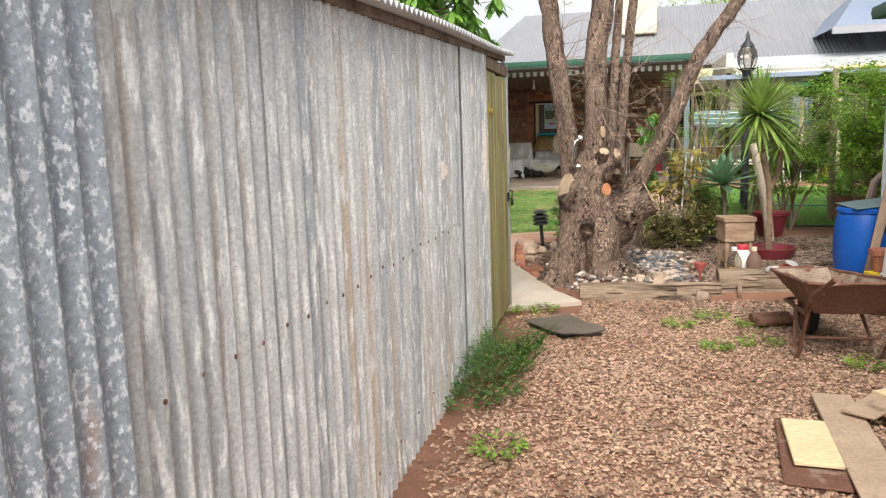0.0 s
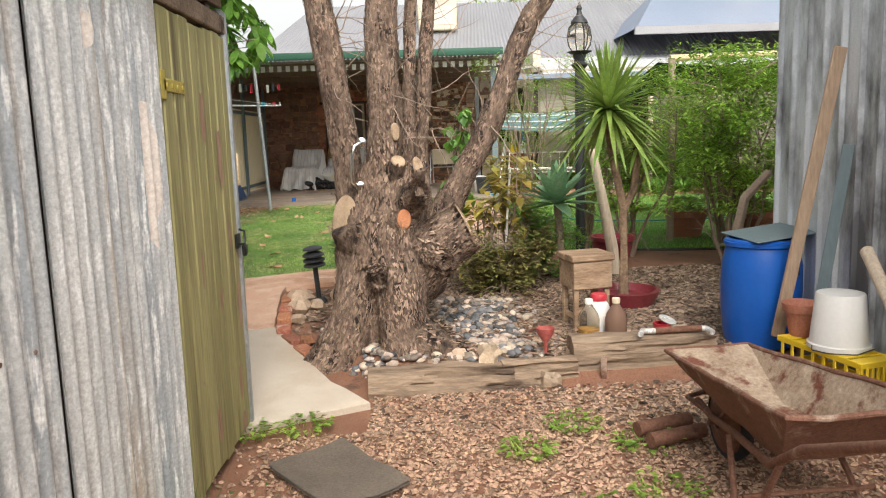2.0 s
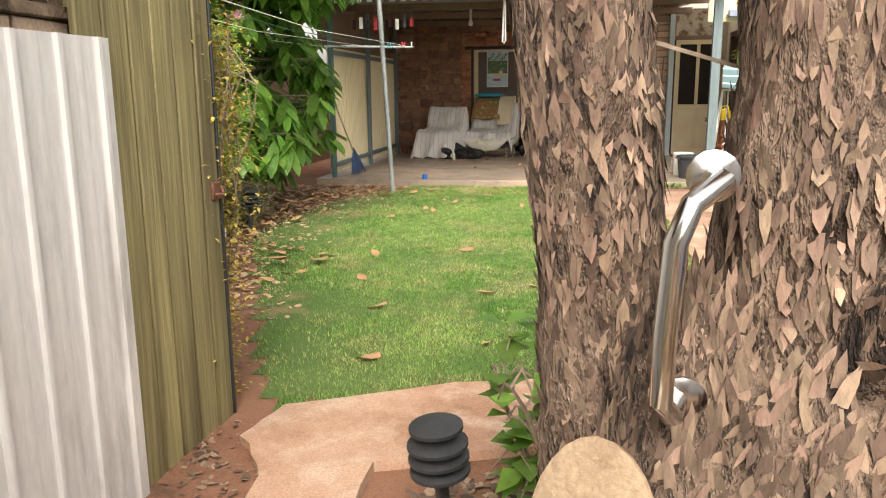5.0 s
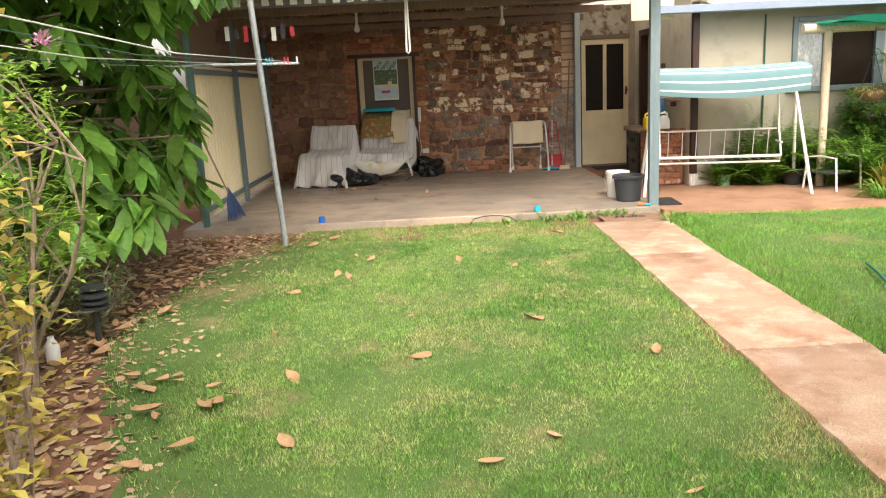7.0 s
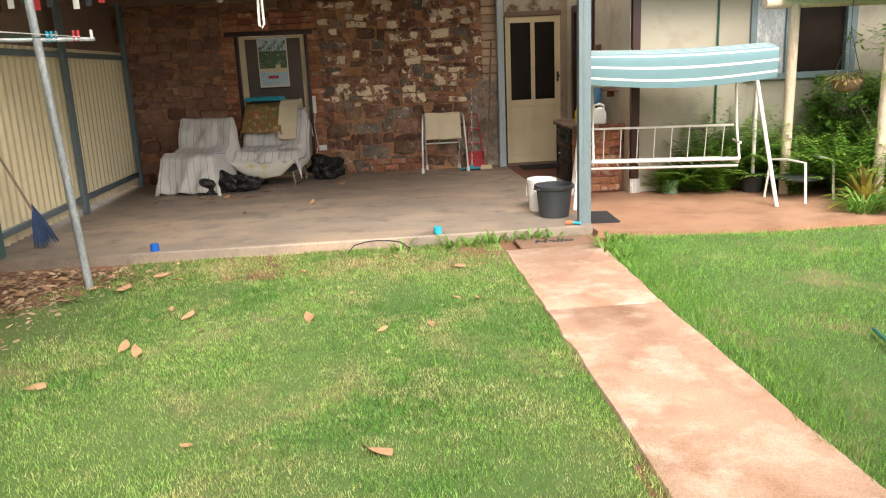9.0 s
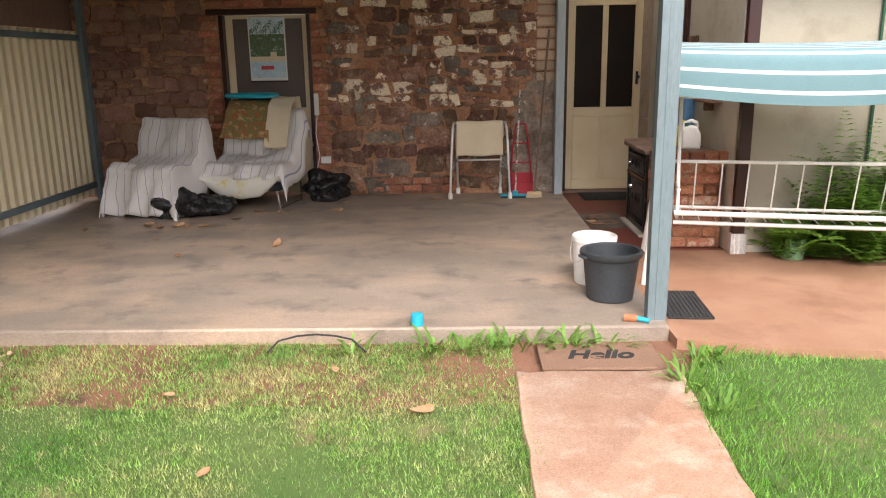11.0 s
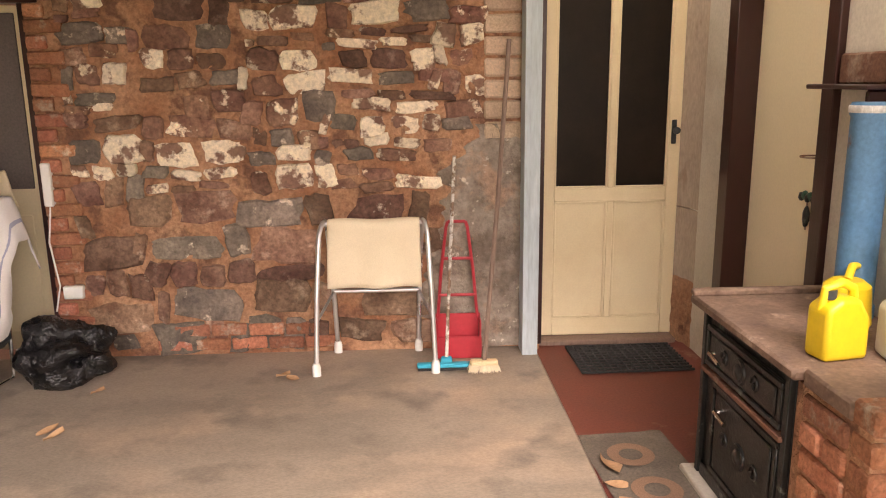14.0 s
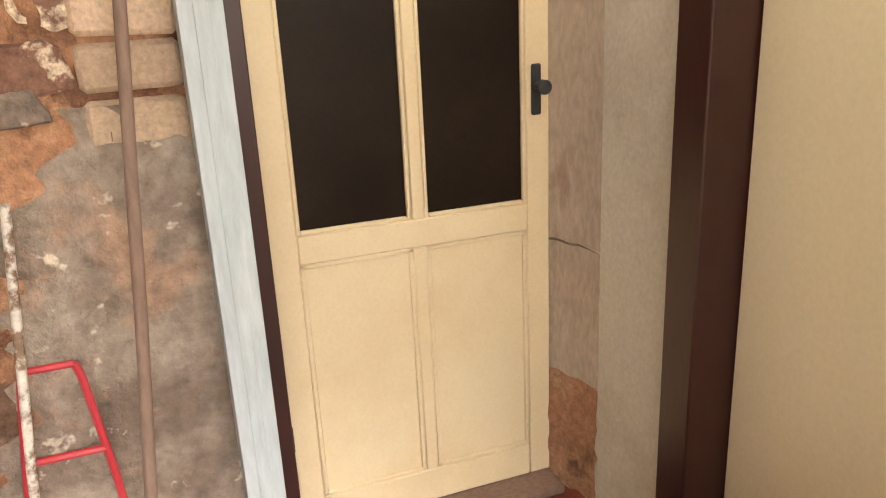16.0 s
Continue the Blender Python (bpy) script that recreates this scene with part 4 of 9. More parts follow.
part("fly_screen", Geo().box((3.79, WW + 0.01, 1.55), (4.13, WW + 0.018, 2.38), 0.001), M["galv_post"], w1, "grey fly screen")
part("curtain", Geo().grid(lambda u, v: (3.80 + 1.02 * u, WW + 0.09 + 0.015 * math.sin(u * 60), 1.56 + 0.82 * v), 60, 2), M["charcoal"], w1, "dark curtain")
for x, wd_ in ((2.42, 0.09),):
    p = thing("wall_post", "dark maroon painted post against the wall", "post", (x, WW - 0.035, 0.30), kind="structure")
    part("shaft", Geo().box((-wd_ / 2, -0.03, 0.12), (wd_ / 2, 0.03, 2.4), 0.004), M["maroon"], p)
    part("foot", Geo().box((-wd_ / 2 - 0.015, -0.045, 0), (wd_ / 2 + 0.015, 0.03, 0.16), 0.004), M["galv"], p)
single("wall_pipe", Geo().tube([(3.35, WW - 0.02, 1.0), (3.35, WW - 0.02, 2.5)], 0.012), M["dark_green"], "thin green conduit on the wall", "pipe", kind="structure")
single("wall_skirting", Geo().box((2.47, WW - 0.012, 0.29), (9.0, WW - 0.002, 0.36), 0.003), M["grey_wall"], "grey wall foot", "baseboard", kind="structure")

# posts
def steel_post(name, label, x, y, z0, z1, turn=0, material="blue_grey", w=0.045, deep=0.026):
    p = thing(name, label, "post", (x, y, z0), turn, kind="structure")
    h = z1 - z0
    part("web", Geo().box((-w, -0.028, 0), (w, -0.024, h), 0.001), M[material], p)
    for s in (-1, 1):
        part("flange", Geo().box((s * w - 0.002, -0.028, 0), (s * w + 0.002, deep, h), 0.001), M[material], p)
        part("lip", Geo().box((s * w, deep - 0.004, 0), (s * (w - 0.02), deep, h), 0.001), M[material], p)
    part("groove", Geo().box((-0.014, -0.031, 0), (0.014, -0.028, h), 0.001), M[material], p)
    return p


steel_post("patio_post", "pale blue grey steel verandah post", 1.395, 17.05, 0.30, 2.78, 0, "blue_grey", 0.052, 0.05)
steel_post("wall_stud", "pale blue steel post against the stone wall", 1.39, 21.31, FZ, 2.9, 0, "pale_blue", 0.042, 0.12)

# patio roof
pr = thing("ceiling", "corrugated sheet patio roof seen from below", "ceiling", kind="structure")
g = Geo().grid(lambda u, v: (-4.2 + u * 5.7, 16.55 + v * 4.95, 2.86 + 0.012 * math.cos(2 * math.pi * u * 75) + 0.16 * v), 600, 1)
part("roof_sheet", g, M["roof"], pr)
# added unseen sheet: passes sky light down to the back door and side wall
g = Geo().grid(lambda u, v: (1.5 + u * 1.1, 18.45 + v * 3.4, 2.80 + 0.012 * math.cos(2 * math.pi * u * 14.5) + 0.2 * v), 116, 1)
part("roof_sheet", g, M["fill_sheet"], pr, "unseen translucent roof sheet added to light the door recess")
for yy in (16.9, 18.4, 19.9, 21.35):
    part("purlin", Geo().box((-4.15, yy - 0.03, 2.74), (1.5, yy + 0.03, 2.835), 0.003), M["brown_fence"], pr)
fa = thing("patio_gutter", "dark green gutter along the patio roof", "gutter", kind="structure")
g = Geo()
g.add([(xx, 16.5 - px, 2.87 + pz) for xx in (-4.25, 1.52) for px, pz in [(-0.11, 0.0), (0.0, 0.0), (0.012, 0.05), (0.004, 0.12), (-0.004, 0.12), (0.002, 0.05), (-0.008, 0.008), (-0.11, 0.008)]],
      [(i, 8 + i, 8 + (i + 1) % 8, (i + 1) % 8) for i in range(8)] + [tuple(range(8)), tuple(range(8, 16))[::-1]])
part("trough", g, M["dark_green"], fa)
# white strips added to imitate the bright ends of the corrugated roof sheet
va = thing("valance", "white strips standing for the bright corrugated roof sheet ends", "trim", kind="structure")
for k in range(38):
    x0 = -4.2 + k * 0.15
    part("strip", Geo().box((x0, 16.86, 2.70), (x0 + 0.075, 16.87, 2.80), 0.002), M["white_paint"], va)
single("gable_board", Geo().box((1.50, 18.42, 2.48), (2.05, 18.45, 2.80), 0.003), M["cream_fence"], "ribbed cream panel under the roof edge", "panel", kind="structure")

# house roofs
def ribbed_slope(p00, p10, p01, p11, pitch, material, name, label):
    p00, p10, p01, p11 = map(Vector, (p00, p10, p01, p11))
    nrm = (p10 - p00).cross(p01 - p00).normalized()
    ln_ = (p10 - p00).length
    n = round(ln_ / pitch * 4)
    g = Geo().grid(lambda u, v: (p00 + (p10 - p00) * u) * (1 - v) + (p01 + (p11 - p01) * u) * v + nrm * 0.012 * math.cos(2 * math.pi * u * ln_ / pitch), n, 1)
    return single(name, g, material, label, "roof", kind="structure")


ribbed_slope((-4.4, 21.4, 3.12), (2.6, 21.4, 3.12), (-2.9, 25.2, 5.2), (2.6, 25.2, 5.2), 0.1, M["roof"], "house_roof", "grey corrugated iron roof of the house")
ribbed_slope((2.6, 21.4, 3.12), (9.5, 21.4, 3.12), (2.6, 25.2, 5.2), (9.5, 25.2, 5.2), 0.1, M["roof"], "house_roof_2", "grey corrugated iron roof of the house")
ribbed_slope((-4.4, 29.0, 3.12), (-4.4, 21.4, 3.12), (-2.9, 25.3, 5.2), (-2.9, 25.2, 5.2), 0.1, M["roof"], "house_roof_3", "hipped end of the iron roof")
ribbed_slope((2.5, 18.3, 2.62), (9.5, 18.3, 2.62), (2.5, 21.5, 3.25), (9.5, 21.5, 3.25), 0.1, M["roof_white"], "house_roof_4", "pale iron roof of the house wing")
wg = thing("wing_gutter", "dark blue gutter of the house wing", "gutter", kind="structure")
part("trough", Geo().box((1.75, 18.22, 2.53), (9.5, 18.32, 2.63), 0.01), M["roof_blue"], wg)
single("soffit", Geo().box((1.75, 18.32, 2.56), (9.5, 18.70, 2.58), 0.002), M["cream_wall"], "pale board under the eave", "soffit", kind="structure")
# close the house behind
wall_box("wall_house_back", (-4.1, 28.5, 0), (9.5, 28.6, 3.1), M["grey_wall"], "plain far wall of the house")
wall_box("wall_house_left", (-4.2, 21.5, 0), (-4.1, 28.5, 3.1), M["mortar"], "plain end wall of the house")

# fence on the left of the patio
FX = -3.80
fe = thing("fence_panel", "cream ribbed steel fence beside the patio", "fence", kind="structure")
for k in range(6):
    part("sheet", corrugated(Geo(), (FX, 17.12 + k * 0.715), (FX, 17.12 + (k + 1) * 0.715), FZ + 0.05, 2.15, (1, 0), 0.14, 0.016, "trap", per=16), M["cream_fence"], fe)
for z in (0.50, 2.08):
    part("rail", Geo().box((FX + 0.005, 17.12, z - 0.03), (FX + 0.05, 21.42, z + 0.03), 0.004), M["blue_grey"], fe)
for yy in (17.1, 19.2, 21.36):
    steel_post("fence_post", "blue green steel fence post", FX + 0.05, yy, FZ, 2.78, 90, "post_green" if yy < 17.2 else "blue_grey")
wall_box("wall_fence_top", (-3.94, 17.12, 2.16), (-3.87, 21.42, 2.95), M["brown_fence"], "dark boards above the cream fence")
wall_box("wall_fence_left", (-5.2, 9.0, 0), (-5.1, 21.5, 1.9), M["brown_fence"], "brown fence behind the shrubs")
wall_box("wall_fence_right", (7.6, 7.0, 0), (7.7, 18.7, 1.8), M["shade_cloth"], "green shade cloth fence")

# ---- the big tree ----
tree = thing("tree", "old many stemmed tree with shaggy brown bark and sawn limbs", "tree", (-0.2, 7.6, 0.15))
FLAKES = Geo()


def limb(name, pts, rads, seg=26, rings=26, rough=0.17, material="bark"):
    """A barky stem through pts."""
    pts = [Vector(p) - Vector((-0.2, 7.6, 0.15)) for p in pts]
    n = len(pts) - 1
    g = Geo()
    full, rr = [], []
    for i in range(rings + 1):
        t = i / rings * n
        k = min(int(t), n - 1)
        f = t - k
        p0, p1, p2, p3 = pts[max(k - 1, 0)], pts[k], pts[k + 1], pts[min(k + 2, n)]
        full.append(0.5 * ((2 * p1) + (p2 - p0) * f + (2 * p0 - 5 * p1 + 4 * p2 - p3) * f * f + (3 * p1 - p0 - 3 * p2 + p3) * f ** 3))
        rr.append(rads[k] * (1 - f) + rads[k + 1] * f)
    g.tube(full, rr, seg)
    for i in range(len(g.v)):
        p = Vector(g.v[i])
        c = full[min(i // seg, rings)]
        d = p - c
        if d.length < 1e-5:
            continue
        q = Vector((p.x * 9, p.y * 9, p.z * 3.2))
        k = rough * noise.noise(q) - rough * 0.9 * abs(noise.noise(Vector((p.x * 14, p.y * 14, p.z * 1.6)))) + rough * 0.8 * noise.noise(Vector((p.x * 24, p.y * 24, p.z * 9))) + rough * 0.7 * noise.noise(p * 4.1)
        g.v[i] = tuple(c + d * (1 + k))
    m_ = len(g.v)
    for i in list(range(0, m_ - seg)) * (3 if rough > 0.1 else 1):
        p, c = Vector(g.v[i]), full[min(i // seg, rings)]
        p = p + (Vector(g.v[min(i + rnd.choice((1, seg)), m_ - 1)]) - p) * rnd.random()
        if p.z > 2.7:
            continue
        out, ax = (p - c).normalized(), (full[min(i // seg + 1, rings)] - c).normalized()
        s = out.cross(ax).normalized()
        ln, w = rnd.uniform(0.018, 0.055), rnd.uniform(0.003, 0.010)
        lift, tw_ = rnd.uniform(0.002, 0.010), rnd.uniform(-1, 1) * (0.2 if p.z > 1.15 else 0.5)
        d = (ax + s * tw_).normalized() * (1 if rnd.random() < 0.5 else -1)
        o = p - out * 0.002
        FLAKES.add([o - s * w, o + s * w, o + d * ln * 0.6 + s * w * 0.9 + out * lift * 0.4, o + d * ln + out * lift, o + d * ln * 0.6 - s * w * 0.7 + out * lift * 0.5], [(0, 1, 2, 4), (4, 2, 3)])
    return part(name, g, M[material], tree, sharp=60)


limb("trunk", [(-0.30, 7.62, 0.02), (-0.30, 7.58, 0.25), (-0.30, 7.55, 0.5), (-0.27, 7.55, 0.8), (-0.22, 7.58, 1.1), (-0.2, 7.6, 1.25)], [0.34, 0.29, 0.27, 0.28, 0.25, 0.2], 72, 60, 0.16)
limb("buttress", [(-0.36, 7.5, 0.85), (-0.42, 7.44, 0.55), (-0.47, 7.38, 0.30), (-0.56, 7.33, 0.10), (-0.66, 7.28, -0.05)], [0.13, 0.155, 0.15, 0.17, 0.19], 44, 40, 0.15)
limb("buttress", [(-0.20, 7.46, 0.85), (-0.16, 7.36, 0.55), (-0.14, 7.29, 0.30), (-0.10, 7.24, 0.10), (-0.06, 7.2, -0.05)], [0.15, 0.165, 0.16, 0.19, 0.23], 44, 40, 0.15)
limb("burr", [(-0.30, 7.40, 0.62), (-0.275, 7.27, 0.60), (-0.27, 7.215, 0.59)], [0.11, 0.085, 0.03], 26, 14, 0.3)
limb("burr", [(-0.10, 7.45, 1.02), (-0.04, 7.34, 1.10), (-0.02, 7.29, 1.12)], [0.13, 0.10, 0.03], 26, 14, 0.3)
limb("burr", [(-0.02, 7.5, 0.75), (0.08, 7.36, 0.70), (0.12, 7.31, 0.68)], [0.16, 0.12, 0.04], 26, 14, 0.3)
limb("stem", [(-0.40, 7.62, 0.8), (-0.47, 7.62, 1.25), (-0.52, 7.6, 1.7), (-0.59, 7.6, 2.2), (-0.66, 7.6, 2.75), (-0.75, 7.6, 3.6)], [0.14, 0.10, 0.095, 0.093, 0.09, 0.075], 36, 60)
limb("stem", [(-0.22, 7.5, 0.8), (-0.225, 7.5, 1.25), (-0.215, 7.52, 1.7), (-0.21, 7.55, 2.2), (-0.13, 7.6, 2.8), (-0.05, 7.6, 3.6)], [0.17, 0.115, 0.108, 0.105, 0.10, 0.085], 36, 60)
limb("stem", [(-0.10, 7.75, 0.9), (-0.08, 7.8, 1.3), (-0.06, 7.85, 1.8), (-0.02, 7.9, 2.4), (0.05, 7.9, 3.4)], [0.10, 0.055, 0.045, 0.04, 0.03], 24, 40)
limb("stem", [(0.0, 7.9, 0.9), (0.0, 8.0, 1.3), (0.04, 8.0, 1.8), (0.09, 8.0, 2.3), (0.14, 8.0, 2.8), (0.2, 8.0, 3.6)], [0.09, 0.06, 0.052, 0.048, 0.045, 0.035], 24, 40)
limb("stem", [(-0.05, 7.68, 0.6), (0.10, 7.7, 0.85), (0.24, 7.7, 1.12), (0.47, 7.7, 1.52), (0.73, 7.7, 2.15), (1.09, 7.7, 2.68), (1.4, 7.7, 3.3)], [0.17, 0.115, 0.085, 0.076, 0.07, 0.062, 0.05], 36, 60)
limb("sawn_limb", [(-0.15, 7.52, 0.5), (0.06, 7.5, 0.72), (0.27, 7.5, 0.86)], [0.22, 0.2, 0.17], 36, 24)
limb("sawn_limb", [(-0.28, 7.55, 0.72), (-0.40, 7.46, 0.85), (-0.475, 7.40, 0.945)], [0.21, 0.175, 0.125], 36, 20, 0.08)
limb("sawn_limb", [(-0.20, 7.5, 1.16), (-0.135, 7.37, 1.305)], [0.09, 0.05], 20, 8, 0.08)
limb("sawn_limb", [(-0.09, 7.6, 1.08), (-0.015, 7.44, 1.27)], [0.10, 0.052], 20, 8, 0.08)
limb("sawn_limb", [(-0.2, 7.48, 0.93), (-0.115, 7.325, 0.95)], [0.14, 0.062], 24, 10, 0.08)
limb("root", [(-0.2, 7.5, 0.3), (-0.05, 7.25, 0.2), (0.12, 7.12, 0.16), (0.35, 7.1, 0.13)], [0.22, 0.15, 0.10, 0.04], 24, 20)
limb("root", [(-0.4, 7.5, 0.3), (-0.55, 7.35, 0.16), (-0.62, 7.25, 0.08)], [0.2, 0.13, 0.05], 24, 14)
def cut(c, n, r0, r1, material, label):
    c = Vector(c) - Vector((-0.2, 7.6, 0.15))
    m = Matrix.Translation(c) @ Vector(n).to_track_quat("Z", "Y").to_matrix().to_4x4() @ Matrix.Diagonal((r0, r1, 1, 1))
    part("saw_cut", Geo().lathe([(0.98, -0.01), (1.0, 0.0), (0.9, 0.004), (0.4, 0.002), (0.05, 0.003)], 26, m=m), M[material], tree, label)
cut((-0.488, 7.388, 0.955), (-0.60, -0.77, 0.22), 0.10, 0.155, "cut_wood", "large pale sawn face")
cut((-0.11, 7.313, 0.953), (0.3, -1, 0.05), 0.044, 0.062, "cut_orange", "fresh orange sawn face")
cut((-0.132, 7.365, 1.31), (0.35, -0.8, 0.75), 0.045, 0.045, "cut_wood", "pale sawn face")
cut((-0.012, 7.435, 1.275), (0.6, -0.8, 0.4), 0.035, 0.06, "cut_wood", "pale sawn face")
cut((-0.145, 7.405, 1.49), (0.75, -1, 0.1), 0.03, 0.055, "cut_wood", "pale sawn face")
cut((0.282, 7.50, 0.867), (0.93, 0.12, 0.40), 0.145, 0.165, "cut_wood", "weathered sawn face")
g = Geo()
for _ in range(90):
    t = rnd.random()
    a = rnd.choice([Vector((-0.52, 7.6, 1.6 + rnd.random() * 1.4)), Vector((-0.2, 7.5, 1.4 + rnd.random() * 1.6)), Vector((0.09, 8.0, 1.5 + rnd.random() * 1.5)), Vector((0.3 + t * 0.7, 7.7, 1.3 + t * 1.3))])
    p = a - Vector((-0.2, 7.6, 0.15))
    d = Vector((rnd.uniform(-0.3, 1), rnd.uniform(-1, 0.6), rnd.uniform(-0.3, 0.7))).normalized()
    pts = [p]
    for k in range(6):
        d = (d + Vector((rnd.uniform(-0.35, 0.35), rnd.uniform(-0.35, 0.35), rnd.uniform(-0.3, 0.25)))).normalized()
        pts.append(pts[-1] + d * rnd.uniform(0.05, 0.12))
    g.tube(pts, [0.005, 0.004, 0.0035, 0.003, 0.0025, 0.002, 0.0012], 4)
tagged(part("loose_bark", FLAKES, M["flake"], tree, "loose peeling strips of bark", sharp=80), kind="stuff")
tagged(part("twig_tangle", g, M["twig"], tree, "thin dry twigs"), kind="stuff")

# ---- yard: things ----
def bedz(x, y):
    return gz(x, y)


def weed(name, label, at, r, h, n, material="leaf_bright", grassy=0.6):
    g = Geo()
    for _ in range(n):
        a, q = rnd.uniform(0, 6.28), r * math.sqrt(rnd.random())
        p = Vector((q * math.cos(a), q * math.sin(a), 0))
        d = Vector((math.cos(a) * 0.5, math.sin(a) * 0.5, rnd.uniform(0.5, 1.2)))
        if rnd.random() < grassy:
            g.leaf(p, d, (-d.y, d.x, 0.3), h * rnd.uniform(0.5, 1.1), 0.006, 0.8)
        else:
            top = p + d.normalized() * h * rnd.uniform(0.3, 0.8)
            g.leaf(top, (math.cos(a), math.sin(a), 0.1), (0, 0, 1), rnd.uniform(0.02, 0.05), 0.025, 0.3)
    t = thing(name, label, "weed", at)
    part("foliage", g, M[material], t)
    return t


for k in range(7):
    yy = 3.85 + k * 0.17
    weed("weed_clump", "green weeds growing at the foot of the shed wall", (-0.80 + rnd.uniform(-0.05, 0.1), yy + 0.15, 0.0), 0.16, 0.32 if k > 1 else 0.18, 190, "weed", 0.35 if k % 2 else 0.6)
for x, yy, r in ((1.0, 5.95, 0.12), (0.72, 6.2, 0.1), (0.95, 5.45, 0.12), (0.45, 5.9, 0.08), (1.5, 5.0, 0.1), (0.65, 5.3, 0.07), (-0.62, 6.3, 0.09), (-0.88, 6.25, 0.08), (-0.7, 5.1, 0.08), (-0.55, 3.4, 0.1)):
    weed("weed_clump", "small grey green weed in the gravel", (x, yy, 0.0), r, 0.09, 110, "leaf_lacy", 0.3)

old = thing("rubber_mat", "worn grey brown rubber mat lying on the gravel", "mat", (0, 0, 0.03))
c = [Vector((-0.71, 5.81, 0)), Vector((-0.41, 6.08, 0)), Vector((-0.08, 5.60, 0)), Vector((-0.38, 5.38, 0))]
g = Geo()
def mat_top(u, v):
    p = (c[0] * (1 - u) + c[1] * u) * (1 - v) + (c[3] * (1 - u) + c[2] * u) * v
    return (p.x, p.y, 0.012 + 0.02 * noise.noise(p * 4) + 0.03 * (abs(u - 0.5) * abs(v - 0.5)) * 2)
g.grid(lambda u, v: mat_top(u, 1 - v), 10, 10)
g.grid(lambda u, v: Vector(mat_top(u, v)) - Vector((0, 0, 0.012)), 10, 10)
part("sheet", g, M["old_mat"], old)

boards = [((0.90, 3.95), (0.80, 3.2), 0.26, 0.012, "rust", "dark brown board"), ((1.12, 4.33), (1.02, 3.0), 0.20, 0.02, "timber_up", "grey brown weathered plank"),
          ((0.885, 3.885), (0.84, 3.36), 0.20, 0.02, "new_timber", "pale offcut board"), ((1.30, 4.22), (1.36, 3.4), 0.07, 0.025, "new_timber", "pale timber batten"),
          ((1.50, 4.38), (1.15, 3.95), 0.16, 0.018, "timber_up", "pale brown offcut plank"), ((1.36, 4.30), (1.62, 3.7), 0.12, 0.02, "new_timber", "pale offcut board")]
for i, (a, b, w, th, mt, lb) in enumerate(boards):
    a, b = Vector((*a, 0)), Vector((*b, 0))
    ang = math.degrees(math.atan2((b - a).y, (b - a).x))
    t = thing("board", lb + " on the gravel", "board", (a.x, a.y, 0.02 + i * 0.012), ang, "pile of boards")
    part("plank", Geo().box((0, -w / 2, 0), ((b - a).length, w / 2, th), 0.004), M[mt], t)

# wheelbarrow
wb = thing("wheelbarrow", "rusty steel wheelbarrow with dried cement in its tray", "wheelbarrow", (1.33, 5.80, 0.0), 183.7)
g = Geo()
rim = [(-0.20, -0.24, 0.43), (0.20, -0.24, 0.43), (0.29, 0.96, 0.56), (-0.29, 0.96, 0.56)]
floor_ = [(-0.13, 0.20, 0.30), (0.13, 0.20, 0.30), (0.19, 0.76, 0.33), (-0.19, 0.76, 0.33)]
def tray(u, v, inner):
    """u round the tray, v from floor centre to rim"""
    k = u * 4
    i = int(k) % 4
    f = k - int(k)
    f = f * f * (3 - 2 * f)
    r = Vector(rim[i]) * (1 - f) + Vector(rim[(i + 1) % 4]) * f
    b = Vector(floor_[i]) * (1 - f) + Vector(floor_[(i + 1) % 4]) * f
    cen = Vector((0, 0.48, 0.31))
    p = cen + (b - cen) * min(1, v * 2) if v < 0.5 else b + (r - b) * (v - 0.5) * 2
    if inner:
        p = p + Vector((0, 0, 0.006)) + (cen - p) * 0.012
    return p + Vector((0, 0, 0.012 * noise.noise(p * 6)))
part("tray", Geo().grid(lambda u, v: tray(1 - u, v, False), 48, 10), M["rust"], wb)
part("tray_inside", Geo().grid(lambda u, v: tray(u, v, True), 48, 10), M["tray"], wb, "inside caked with dried cement")
part("rim", Geo().tube([tray(u / 40, 1.0, False) for u in range(41)], 0.011, 8), M["rust"], wb)
for s in (-1, 1):
    part("handle", Geo().tube([(s * 0.06, -0.20, 0.20), (s * 0.09, 0.02, 0.20), (s * 0.15, 0.35, 0.26), (s * 0.25, 0.80, 0.34), (s * 0.29, 1.05, 0.50), (s * 0.30, 1.45, 0.68)], 0.016, 10), M["rust"], wb)
    part("leg", Geo().tube([(s * 0.2, 0.40, 0.28), (s * 0.25, 0.58, 0.02), (s * 0.25, 0.66, 0.02), (s * 0.26, 0.88, 0.38)], 0.012, 8), M["rust"], wb)
    part("stay", Geo().tube([(s * 0.06, 0.0, 0.17), (s * 0.10, 0.18, 0.29)], 0.009, 6), M["rust"], wb)
part("brace", Geo().tube([(-0.25, 0.62, 0.14), (0.25, 0.62, 0.14)], 0.009, 6), M["rust"], wb)
part("bumper", Geo().tube([(-0.08, -0.02, 0.2), (-0.10, -0.22, 0.21), (0.0, -0.28, 0.21), (0.10, -0.22, 0.21), (0.08, -0.02, 0.2)], 0.012, 8), M["rust"], wb)
wheel = part("wheel", Geo().lathe([(0.15, -0.02), (0.16, -0.03), (0.172, 0.0), (0.16, 0.03), (0.15, 0.02)], 30, m=pose(0, 0, 0.17, 0, 90, 0)), M["rubber"], wb)
